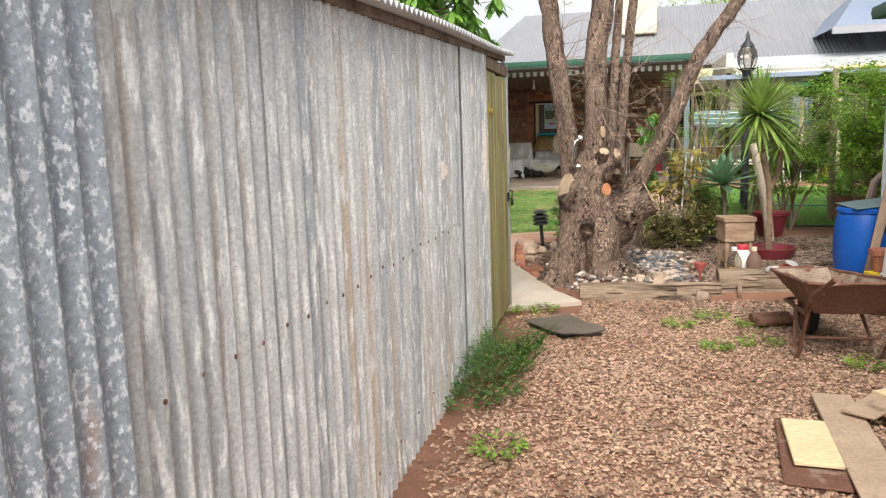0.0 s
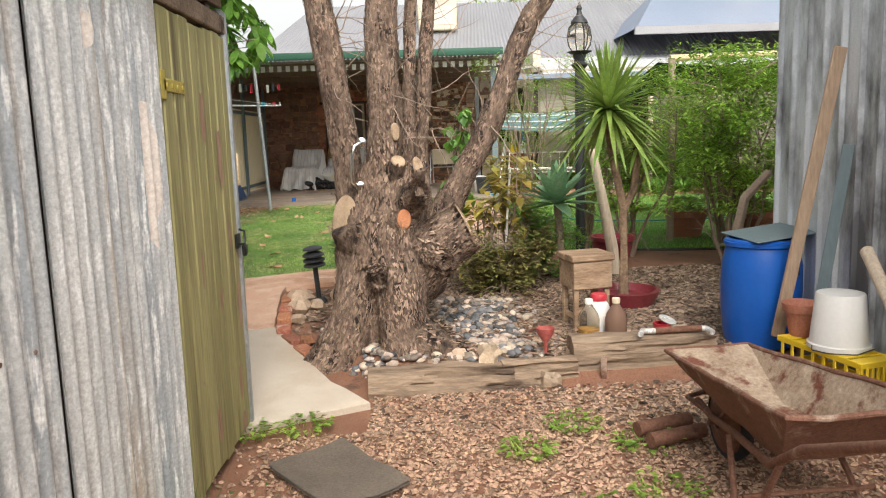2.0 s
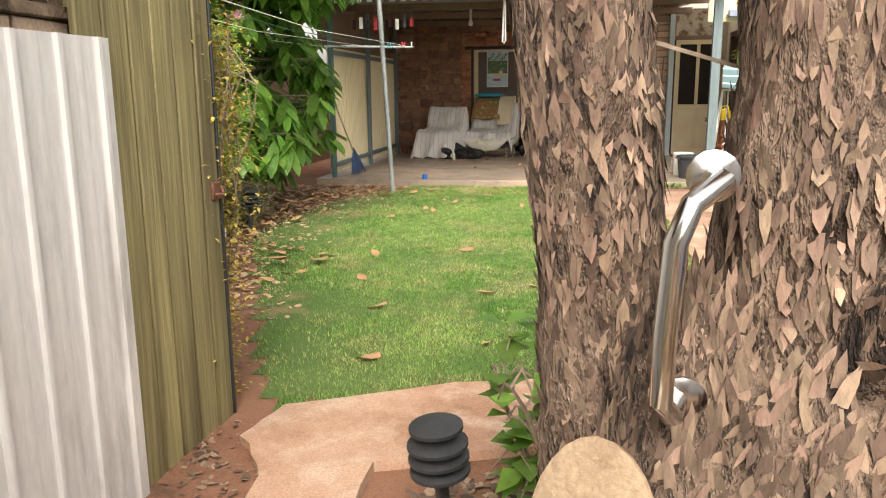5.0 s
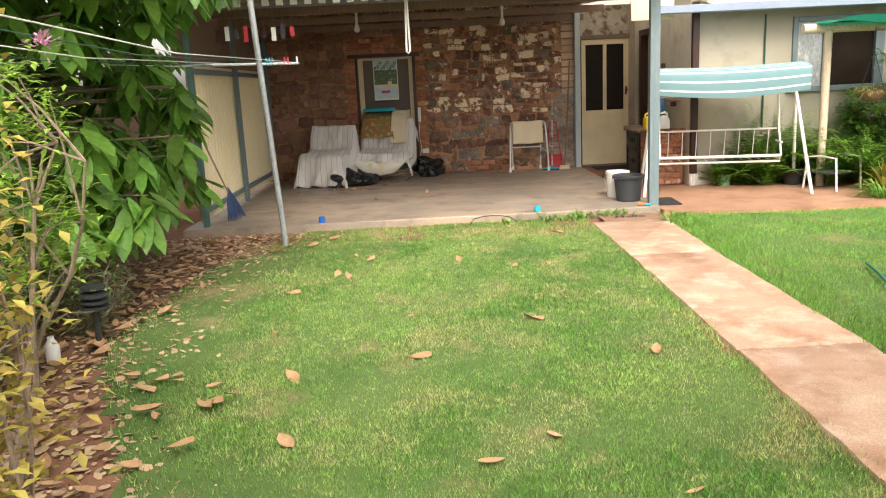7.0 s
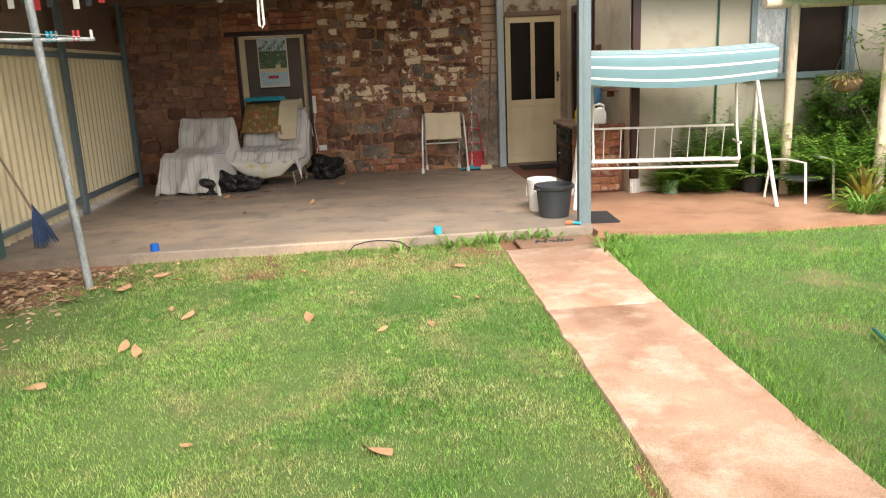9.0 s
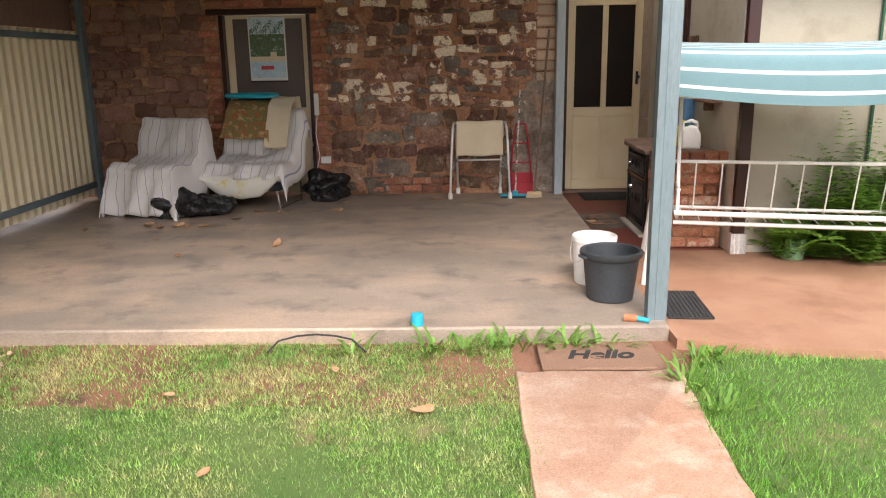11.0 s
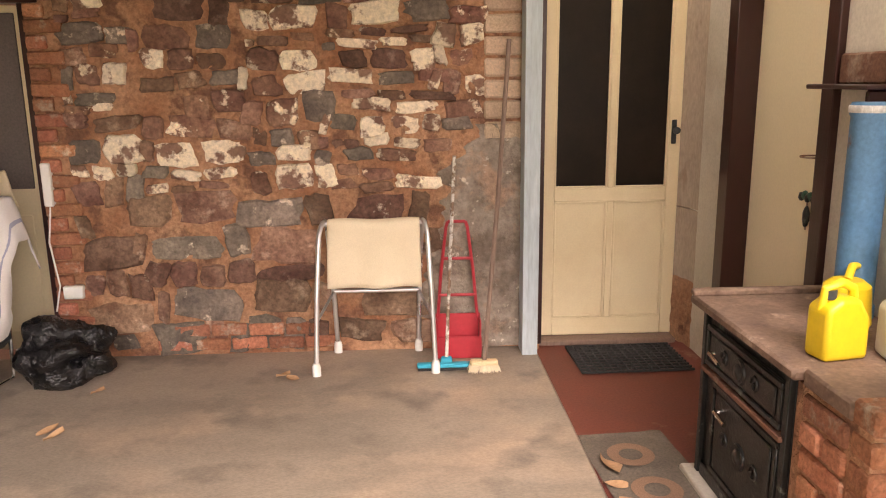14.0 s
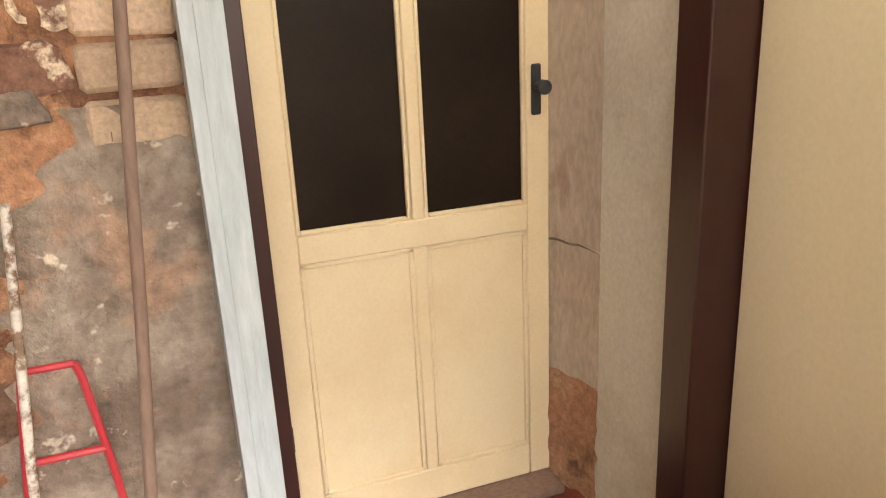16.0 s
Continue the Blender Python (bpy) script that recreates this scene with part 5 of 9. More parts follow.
part("disc", Geo().lathe([(0.152, -0.012), (0.14, -0.03), (0.05, -0.045), (0.03, -0.06), (0.03, 0.06), (0.05, 0.045), (0.14, 0.03), (0.152, 0.012)], 30, m=pose(0, 0, 0.17, 0, 90, 0)), M["rust"], wheel)
part("axle", Geo().tube([(-0.1, 0, 0.17), (0.1, 0, 0.17)], 0.012), M["rust"], wheel)
for k, (px, py) in enumerate(((0.98, 6.02), (1.0, 5.88))):
    single("scrap_pipe", Geo().tube([(px, py, 0.06 + k * 0.0), (px + 0.28, py + 0.1, 0.06)], 0.035, 12), M["rust"], "short rusty steel pipe on the ground", "pipe", "scrap pipes")

# blue drum
dr = thing("drum", "bright blue plastic drum with clamp ring and grips", "drum", (2.05, 7.13, 0.13))
dr.scale = (0.9, 0.9, 0.89)
part("body", Geo().lathe([(0.20, 0), (0.225, 0.015), (0.24, 0.08), (0.255, 0.25), (0.26, 0.40), (0.255, 0.56), (0.235, 0.66), (0.225, 0.69), (0.235, 0.70), (0.235, 0.73), (0.225, 0.74), (0.21, 0.74), (0.205, 0.70), (0.0, 0.695)], 36), M["blue_plastic"], dr)
part("ring", Geo().lathe([(0.232, 0.690), (0.245, 0.695), (0.245, 0.72), (0.232, 0.725)], 36, close=False), M["blue_plastic"], dr)
for a in (-65, 115):
    part("grip", Geo().box((0.238, -0.06, 0.50), (0.262, 0.06, 0.57), 0.01, pose(0, 0, 0, 0, 0, a)), M["black_plastic"], dr)
lid = thing("metal_sheet", "grey glossy sheet lying on the blue drum", "sheet", (2.09, 7.10, 0.793), 12)
part("sheet", Geo().box((-0.21, -0.17, 0.0), (0.21, 0.20, 0.006), 0.002, pose(0, 0, 0.02, 3, -5, 0)), M["blue_grey"], lid)

pk = thing("plank", "tall weathered timber plank leaning on the shed", "plank", (0, 0, 0))
part("shaft", Geo().box((-0.035, -0.012, 0), (0.035, 0.012, 1.62), 0.004, look((2.005, 6.80, 0.26), (2.275, 6.74, 1.9)) @ pose(0, 0, 0, 180, 0, 80)), M["timber_up"], pk)
pk = thing("metal_strip", "blue grey steel strip leaning on the shed", "strip", (0, 0, 0))
part("shaft", Geo().box((-0.03, -0.008, 0), (0.03, 0.008, 1.25), 0.003, look((2.14, 6.70, 0.10), (2.265, 6.60, 1.4)) @ pose(0, 0, 0, 180, 0, 80)), M["blue_grey"], pk)
lg = thing("branch", "pale peeled branch leaning on the shed wall", "branch", (0, 0, 0))
part("shaft", Geo().tube([(1.98, 5.06, 0.03), (2.04, 5.36, 0.20), (2.10, 5.70, 0.40), (2.18, 6.05, 0.61), (2.245, 6.37, 0.81)], [0.045, 0.036, 0.034, 0.03, 0.034], 12, wob=0.12), M["dead_trunk"], lg)

single("waste_pipe", Geo().tube([(1.90, 4.98, 0.045), (1.97, 4.95, 0.06), (2.03, 4.88, 0.05), (2.06, 4.78, 0.04), (2.07, 4.60, 0.04)], [0.042, 0.036, 0.036, 0.036, 0.036], 16), M["white_plastic"], "white plastic waste pipe elbow lying on the earth", "pipe")
cr = thing("crate", "yellow plastic crate with barred sides", "crate", (2.10, 6.37, 0.02), 14)
cr.scale = (0.72, 1.0, 1.0)
for z in (0.0, 0.135, 0.27):
    for a, b in (((-0.16, -0.29, z), (0.16, -0.275, z + 0.03)), ((-0.16, 0.275, z), (0.16, 0.29, z + 0.03)), ((-0.16, -0.275, z), (-0.145, 0.275, z + 0.03)), ((0.145, -0.275, z), (0.16, 0.275, z + 0.03))):
        part("band", Geo().box(a, b, 0.003), M["yellow_plastic"], cr)
for k in range(8):
    for s in (-1, 1):
        part("bar", Geo().box((-0.158 if s < 0 else 0.147, -0.28 + k * 0.074, 0.03), (-0.147 if s < 0 else 0.158, -0.26 + k * 0.074, 0.27), 0.002), M["yellow_plastic"], cr)
for k in range(7):
    part("bar", Geo().box((-0.15 + k * 0.045, -0.288, 0.03), (-0.13 + k * 0.045, -0.277, 0.27), 0.002), M["yellow_plastic"], cr)
for k in range(6):
    part("slat", Geo().box((-0.145, -0.27 + k * 0.096, 0.285), (0.145, -0.205 + k * 0.096, 0.297), 0.002), M["yellow_plastic"], cr)
bu = thing("bucket", "upturned white plastic bucket with spots of paint on a crate", "bucket", (2.115, 6.36, 0.318))
part("body", Geo().lathe([(0.145, 0), (0.150, 0.004), (0.150, 0.025), (0.140, 0.03), (0.118, 0.275), (0.112, 0.285), (0.0, 0.288)], 32), M["white_plastic"], bu)
part("handle", Geo().tube([(-0.15, -0.02, 0.02), (-0.17, -0.06, 0.008), (-0.12, -0.13, 0.006), (0.0, -0.17, 0.006), (0.13, -0.1, 0.012)], 0.003, 6), M["charcoal"], bu)
po = thing("flower_pot", "red brown plastic flower pot on a crate", "pot", (2.05, 6.62, 0.318))
part("body", Geo().lathe([(0.06, 0), (0.085, 0.13), (0.10, 0.135), (0.105, 0.18), (0.098, 0.18), (0.08, 0.13), (0.055, 0.02), (0, 0.02)], 28), M["terracotta"], po)

# sleepers
def sleeper(label, a, b, z0, z1, depth):
    t = thing("sleeper", label, "sleeper", (0, 0, 0), 0, "sleepers edging the bed")
    a, b = Vector((*a, 0)), Vector((*b, 0))
    ang = math.degrees(math.atan2((b - a).y, (b - a).x))
    ln = (b - a).length
    g = Geo()
    m = pose(a.x, a.y, 0, 0, 0, ang)
    sec = [(0.0 + 0.004 * k, z0 + (z1 - 0.02 - z0) * k / 9) for k in range(10)] + [(0.055, z1), (0.08, z1), (0.105, z1), (0.13, z1), (depth - 0.02, z1), (depth, z1 - 0.03), (depth, z0)]
    n, m_ = 60, len(sec)
    for i in range(n + 1):
        for k, (yy, z) in enumerate(sec):
            q = Vector((ln * i / n, yy, z))
            w = noise.noise(Vector((q.x * 2.5, q.y * 30, q.z * 30))) * 0.024 + noise.noise(Vector((q.x * 9, q.y * 40, q.z * 50 + k))) * 0.007
            split = 0.022 * smooth(0.08, 0.3, noise.noise(Vector((q.x * 1.6 + a.x, yy * 38, z * 38))))
            g.v.append(tuple(m @ (q + Vector((0, w * 0.7 + (split if k < 10 else 0), w * 0.7 - (split if k > 9 else 0))))))
    for i in range(n):
        for k in range(m_ - 1):
            s = i * m_ + k
            g.f.append((s, s + m_, s + m_ + 1, s + 1))
    g.f += [tuple(range(m_)), tuple(range(n * m_, n * m_ + m_))[::-1]]
    part("beam", g, M["timber"], t, sharp=50)


sleeper("grey split railway sleeper edging the garden bed", (-0.33, 6.70), (0.50, 6.76), -0.02, 0.145, 0.24)
sleeper("grey split railway sleeper edging the garden bed", (0.44, 6.77), (0.88, 6.82), -0.02, 0.165, 0.24)
sleeper("dark weathered sleeper at the foot of the bed", (0.86, 6.86), (2.10, 6.88), -0.04, 0.105, 0.2)
sleeper("dark weathered sleeper stacked on another", (0.86, 6.89), (1.72, 6.92), 0.108, 0.255, 0.2)
single("stake", Geo().box((1.0, 6.835, -0.05), (1.035, 6.848, 0.17), 0.003), M["rust"], "short rusty steel stake before the sleepers", "stake")

# stool
M["stool_wood"] = mat("stool_wood", (0.27, 0.175, 0.11), (0.46, 0.33, 0.215), 7, 60, 0.85, bump=0.6, stretch=(0.12, 1, 1), grain=0.35, contrast=0.15, spots=(0.13, 0.08, 0.05), spot_scale=6, spot_at=0.63)
st = thing("stool", "small weathered wooden stool with a boxed seat", "stool", (1.08, 7.62, bedz(1.08, 7.62) - 0.01), 12)
st.scale = (0.8, 0.85, 1.14)
part("seat", Geo().box((-0.19, -0.16, 0.40), (0.19, -0.003, 0.44), 0.008).box((-0.19, 0.003, 0.40), (0.19, 0.16, 0.44), 0.008), M["stool_wood"], st, "worn brown boards")
for s in (-1, 1):
    part("apron", Geo().box((-0.17, s * 0.135 - 0.01, 0.24), (0.17, s * 0.135 + 0.01, 0.398), 0.004), M["stool_wood"], st)
    part("side", Geo().box((s * 0.16 - 0.01, -0.124, 0.24), (s * 0.16 + 0.01, 0.124, 0.398), 0.004), M["stool_wood"], st)
    for q in (-1, 1):
        part("leg", Geo().box((s * 0.135 - 0.022, q * 0.105 - 0.018, 0), (s * 0.135 + 0.022, q * 0.105 + 0.018, 0.24), 0.004), M["stool_wood"], st)
    part("rung", Geo().box((s * 0.135 - 0.012, -0.088, 0.06), (s * 0.135 + 0.012, 0.088, 0.09), 0.003), M["stool_wood"], st)
part("rung", Geo().box((-0.112, -0.115, 0.10), (0.112, -0.095, 0.13), 0.003), M["stool_wood"], st)

# bottles, funnel, tin
def clear(name, colour, rough=0.1, alpha=0.6):
    m = bpy.data.materials.new(name)
    m.use_nodes = True
    b = m.node_tree.nodes["Principled BSDF"]
    b.inputs["Base Color"].default_value = (*colour, 1)
    b.inputs["Roughness"].default_value = rough
    b.inputs["Transmission Weight"].default_value = alpha
    b.inputs["IOR"].default_value = 1.12
    return m


M["glass"] = clear("glass", (0.86, 0.80, 0.70), 0.05, 0.95)
M["faded_red"] = mat("faded_red", (0.36, 0.075, 0.065), (0.46, 0.13, 0.11), 6, 50, 0.6, bump=0.05)
M["brown_glass"] = clear("brown_glass", (0.30, 0.19, 0.14), 0.3, 0.35)
M["oil"] = mat("oil", (0.45, 0.20, 0.02), (0.40, 0.25, 0.05), 6, 40, 0.3, bump=0)
JUG = [(0.045, 0), (0.066, 0.005), (0.07, 0.02), (0.07, 0.13), (0.06, 0.17), (0.03, 0.215), (0.022, 0.23), (0.022, 0.255), (0.0, 0.256)]
for x, yy, gm, cap, lb, liq in ((1.03, 7.29, "glass", "white_plastic", "clear jug half full of orange oil with a white cap", True), (1.20, 7.28, "brown_glass", "cloth_cream", "murky brown glass jug with a cap", False)):
    b = thing("jug", lb, "jug", (x, yy, bedz(x, yy)), 0, "jugs behind the sleeper")
    b.scale = (0.95, 0.95, 0.95)
    part("body", Geo().lathe(JUG, 24), M[gm], b)
    if liq:
        part("oil", Geo().lathe([(0.06, 0.008), (0.066, 0.02), (0.066, 0.07), (0, 0.071)], 24), M["oil"], b)
    part("cap", Geo().lathe([(0.026, 0.235), (0.027, 0.265), (0.024, 0.27), (0, 0.27)], 18), M[cap], b)
b = thing("jug", "white plastic container with a red lid", "jug", (1.12, 7.41, bedz(1.12, 7.41)), 0, "jugs behind the sleeper")
b.scale = (0.92, 0.92, 0.92)
part("body", Geo().lathe([(0.05, 0), (0.07, 0.006), (0.075, 0.02), (0.075, 0.19), (0.06, 0.22), (0.052, 0.225), (0.052, 0.24), (0, 0.241)], 24), M["white_plastic"], b)
part("lid", Geo().lathe([(0.056, 0.235), (0.058, 0.27), (0.052, 0.28), (0, 0.28)], 24), M["red_plastic"], b)
b = thing("funnel", "faded red plastic funnel", "funnel", (0.70, 6.95, 0.175))
part("cone", Geo().lathe([(0.008, 0), (0.012, 0.06), (0.05, 0.12), (0.054, 0.15), (0.05, 0.15), (0.046, 0.12), (0.008, 0.062)], 22, close=False), M["faded_red"], b)
b = thing("paint_tin", "red paint tin with a bent lid", "tin", (1.47, 7.20, bedz(1.47, 7.2)))
part("can", Geo().lathe([(0.055, 0), (0.057, 0.004), (0.055, 0.008), (0.055, 0.105), (0.058, 0.11), (0.05, 0.11), (0.05, 0.02), (0, 0.02)], 24), M["red_plastic"], b)
part("lid", Geo().lathe([(0.0, 0), (0.055, 0.0), (0.057, 0.006), (0.0, 0.008)], 20, m=pose(0.03, 0, 0.125, 15, 18, 0)), M["galv"], b)
b = thing("pipe_fitting", "short rusty water pipe with grey elbows on the sleeper", "pipe", (1.30, 6.96, 0.278))
part("pipe", Geo().tube([(0.05, 0, 0), (0.33, 0.02, 0)], 0.02, 12), M["rust"], b)
part("elbow", Geo().tube([(-0.05, -0.05, -0.005), (-0.03, 0.0, 0.0), (0.06, 0, 0)], 0.017, 12), M["galv"], b)
part("elbow", Geo().tube([(0.31, 0.02, 0), (0.36, 0.01, 0), (0.37, -0.06, -0.005)], 0.017, 12), M["galv"], b)

# garden lights
def garden_light(x, yy, z, tilt):
    t = thing("garden_light", "black tiered plastic solar garden light on a stake", "lamp", (x, yy, z), 0, "garden lights")
    t.matrix_basis = pose(x, yy, z, 4, tilt, 0)
    part("stake", Geo().tube([(0, 0, 0), (0, 0, 0.30)], 0.02, 12), M["black_plastic"], t)
    for k in range(3):
        part("tier", Geo().lathe([(0.03, 0.30 + k * 0.04), (0.085, 0.30 + k * 0.04), (0.085, 0.31 + k * 0.04), (0.04, 0.335 + k * 0.04)], 22), M["black_plastic"], t)
    part("cap", Geo().lathe([(0.075, 0.43), (0.075, 0.44), (0.03, 0.455), (0, 0.457)], 22), M["black_plastic"], t)
    part("foot", Geo().blob((0, 0, 0.0), (0.07, 0.07, 0.05), 3), M["black_plastic"], t)


garden_light(-0.82, 8.46, 0.2, -4)
garden_light(-3.35, 13.1, 0.22, 3)

gr = thing("grab_rail", "polished steel grab rail fixed to the tree", "grab rail", (-0.03, 0.0, -0.03))
part("bar", Geo().tube([(-0.33, 7.42, 1.46), (-0.33, 7.36, 1.46), (-0.365, 7.33, 1.44), (-0.38, 7.325, 1.40), (-0.385, 7.33, 1.30), (-0.385, 7.335, 1.22), (-0.37, 7.36, 1.195), (-0.35, 7.44, 1.19)], 0.013, 12), M["chrome"], gr)
for z in (1.46, 1.19):
    part("flange", Geo().lathe([(0.03, 0), (0.03, 0.006), (0.014, 0.01)], 16, m=pose(-0.33 if z > 1.3 else -0.35, 7.42, z, 90, 0, 0)), M["chrome"], gr)

# plants of the bed
yu = thing("yucca", "spiky green yucca with two shaggy stems in a sunken pot", "plant", (1.47, 8.12, bedz(1.47, 8.12)))
part("stem", Geo().tube([(0, 0, -0.05), (0.0, 0, 0.4), (-0.01, 0, 0.75), (-0.09, -0.05, 1.05), (-0.14, -0.1, 1.42)], [0.042, 0.03, 0.03, 0.028, 0.036], 14, wob=0.45), M["yucca_bark"], yu)
part("stem", Geo().tube([(0, 0, 0.7), (0.07, 0, 0.85), (0.1, 0, 1.15)], [0.028, 0.026, 0.03], 12, wob=0.45), M["yucca_bark"], yu)
def spiky(center, n, length, width, low, droop, material, parent, name="leaf_crown", hi=1.45):
    g = Geo()
    for k in range(n):
        el = low + (hi - low) * (k / n) ** 0.8
        a = k * 2.39996
        d = Vector((math.cos(a) * math.cos(el), math.sin(a) * math.cos(el), math.sin(el)))
        ln = length * rnd.uniform(0.8, 1.1) * (0.75 + 0.25 * math.cos(el))
        s = d.cross(Vector((0, 0, 1))).normalized()
        u = s.cross(d)
        pts = [Vector(center) + d * ln * t - Vector((0, 0, 1)) * droop * ln * t * t * math.cos(el) for t in (0, 0.3, 0.65, 1)]
        ws = [width * 0.6, width, width * 0.8, 0.002]
        vs = []
        for p, w in zip(pts, ws):
            vs += [p - s * w / 2 + u * w * 0.15, p, p + s * w / 2 + u * w * 0.15]
        g.add(vs, [(i * 3 + j, i * 3 + j + 1, i * 3 + j + 4, i * 3 + j + 3) for i in range(3) for j in range(2)])
    return part(name, g, M[material], parent, sharp=80)


spiky((-0.14, -0.1, 1.42), 190, 0.60, 0.036, -0.8, 0.25, "yucca", yu)
spiky((0.1, 0, 1.15), 40, 0.34, 0.03, -0.9, 0.4, "yucca", yu)
pt = thing("sunken_pot", "round maroon glazed planter sunk in the mulch", "pot", (1.48, 8.13, bedz(1.48, 8.13) - 0.02))
part("bowl", Geo().lathe([(0.20, 0), (0.225, 0.06), (0.245, 0.10), (0.255, 0.13), (0.225, 0.135), (0.21, 0.10), (0.20, 0.08), (0, 0.075)], 36), M["maroon_glaze"], pt)
lp = thing("lamp_post", "black garden lamp post with a glass globe", "lamp", (1.42, 9.42, 0.2))
part("pole", Geo().tube([(0, 0, 0), (0, 0, 1.85)], 0.042, 16), M["black_plastic"], lp)
part("collar", Geo().lathe([(0.05, 1.80), (0.075, 1.83), (0.045, 1.86), (0.06, 1.92), (0.11, 1.945), (0.0, 1.95)], 20), M["black_plastic"], lp)
part("globe", Geo().lathe([(0.06, 1.95), (0.09, 2.0), (0.10, 2.07), (0.085, 2.15), (0.05, 2.19)], 24, close=False), M["glass"], lp)
for k in range(6):
    a = k * math.pi / 3
    part("rib", Geo().tube([(r * math.cos(a), r * math.sin(a), z) for r, z in ((0.065, 1.95), (0.096, 2.0), (0.106, 2.07), (0.09, 2.15), (0.05, 2.19))], 0.005, 6), M["black_plastic"], lp)
part("finial", Geo().lathe([(0.075, 2.185), (0.07, 2.205), (0.03, 2.25), (0.018, 2.29), (0.026, 2.31), (0.0, 2.37)], 18), M["black_plastic"], lp)
dt = thing("dead_trunk", "bare bleached tree trunk standing in the bed", "trunk", (1.62, 9.15, 0.2))
part("trunk", Geo().tube([(0.05, 0.0, -0.02), (0.02, 0, 0.25), (-0.03, 0, 0.5), (-0.08, 0, 0.75), (-0.16, -0.02, 1.1)], [0.054, 0.05, 0.046, 0.042, 0.034], 16, wob=0.12), M["dead_trunk"], dt)
ag = thing("agave", "blue green foxtail agave on a short stem", "plant", (1.13, 8.98, 0.2))
part("stem", Geo().tube([(0.05, 0, 0), (0.03, 0, 0.35), (0.0, 0, 0.72)], 0.03, 12, wob=0.2), M["twig"], ag)
spiky((0, 0, 0.66), 34, 0.48, 0.11, -0.25, 0.10, "agave", ag, hi=1.45)
rp = thing("garden_pot", "dark red glazed pot behind the lamp post", "pot", (1.74, 9.55, 0.2))
rp.scale = (0.8, 0.8, 0.85)
part("body", Geo().lathe([(0.15, 0), (0.22, 0.2), (0.24, 0.3), (0.26, 0.31), (0.26, 0.35), (0.23, 0.35), (0.21, 0.3), (0, 0.29)], 28), M["maroon_glaze"], rp)


def bush(name, label, at, size, n, leaf, width, material, stems=5, category="shrub", droop=0.3, hang=False, twig="twig", gap=0.0, low=0.15):
    """A shrub of stems and many leaves in uneven clumps."""
    t = thing(name, label, category, at)
    g, s = Geo(), Geo()
    tips = []
    for k in range(stems):
        a = k * 6.283 / stems + rnd.uniform(-0.4, 0.4)
        p = Vector((0.04 * math.cos(a), 0.04 * math.sin(a), -0.03))
        d = Vector((0.35 * math.cos(a) * size[0], 0.35 * math.sin(a) * size[1], size[2])).normalized()
        pts = [p]
        for _ in range(6):
            d = (d + Vector((rnd.uniform(-0.25, 0.25), rnd.uniform(-0.25, 0.25), rnd.uniform(-0.05, 0.1)))).normalized()
            pts.append(pts[-1] + d * size[2] / 6.5)
        s.tube(pts, [0.018 - 0.0022 * i for i in range(7)], 6)
        tips += pts[2:]
        for q in pts[1:]:
            for _ in range(2):
                b = q + Vector((rnd.uniform(-1, 1) * size[0] * 0.6, rnd.uniform(-1, 1) * size[1] * 0.6, rnd.uniform(-0.1, 0.35) * size[2]))
                b.x, b.y = max(-size[0], min(size[0], b.x)), max(-size[1], min(size[1], b.y))
                b.z = min(b.z, size[2])
                s.tube([q, (q + b) / 2 + Vector((0, 0, 0.03)), b], [0.006, 0.004, 0.002], 4)
                tips.append(b)
    for _ in range(n):
        q = rnd.choice(tips)
        sp = 0.16 * (size[0] + size[1]) * 0.7
        p = q + Vector((rnd.gauss(0, sp * 0.5), rnd.gauss(0, sp * 0.5), rnd.gauss(0, sp * 0.45)))
        if p.z < low * size[2] * 0.5 or p.z > size[2] * 1.08 or noise.noise(p * 3.0 + Vector(at)) < gap - 0.5:
            continue
        a = rnd.uniform(0, 6.283)
        d = Vector((math.cos(a), math.sin(a), -1.6 if hang else rnd.uniform(-0.4, 0.6)))
        g.leaf(p, d, (math.cos(a) * 0.6, math.sin(a) * 0.6, 1), leaf * rnd.uniform(0.6, 1.2), width * rnd.uniform(0.7, 1.2), droop)
    tagged(part("branching", s, M[twig], t), kind="stuff")
    part("foliage", g, M[material], t, sharp=80)
    return t


bush("jade_plant", "low jade shrub with reddish fleshy leaves", (0.62, 8.62, 0.19), (0.38, 0.30, 0.50), 3600, 0.055, 0.035, "leaf_jade", 6)
bush("croton", "shrub with yellow and brown leaves", (0.62, 8.95, 0.2), (0.22, 0.2, 1.05), 240, 0.17, 0.075, "leaf_yellow", 4, droop=0.6)
bush("croton", "shrub with yellow and brown leaves", (0.50, 8.85, 0.2), (0.2, 0.18, 0.7), 160, 0.16, 0.07, "leaf_yellow", 3, droop=0.6)
bush("green_shrub", "fine leaved green shrub in the bed", (0.92, 9.1, 0.2), (0.42, 0.32, 0.58), 7000, 0.045, 0.02, "leaf_bright", 6)
bush("geranium", "bright green round leaved plant behind the tree", (-0.52, 8.70, 0.2), (0.2, 0.18, 0.62), 130, 0.11, 0.10, "leaf_bright", 5)
bush("climber", "heart leaved green climber on a twiggy stem", (0.22, 9.05, 0.2), (0.16, 0.14, 1.45), 260, 0.11, 0.085, "leaf_dark", 3, hang=True, low=0.9)
single("cane", Geo().tube([(0.66, 8.80, 0.2), (0.69, 8.78, 0.8), (0.72, 8.76, 1.19)], 0.009, 8), M["white_plastic"], "thin white plastic garden stake", "stake")
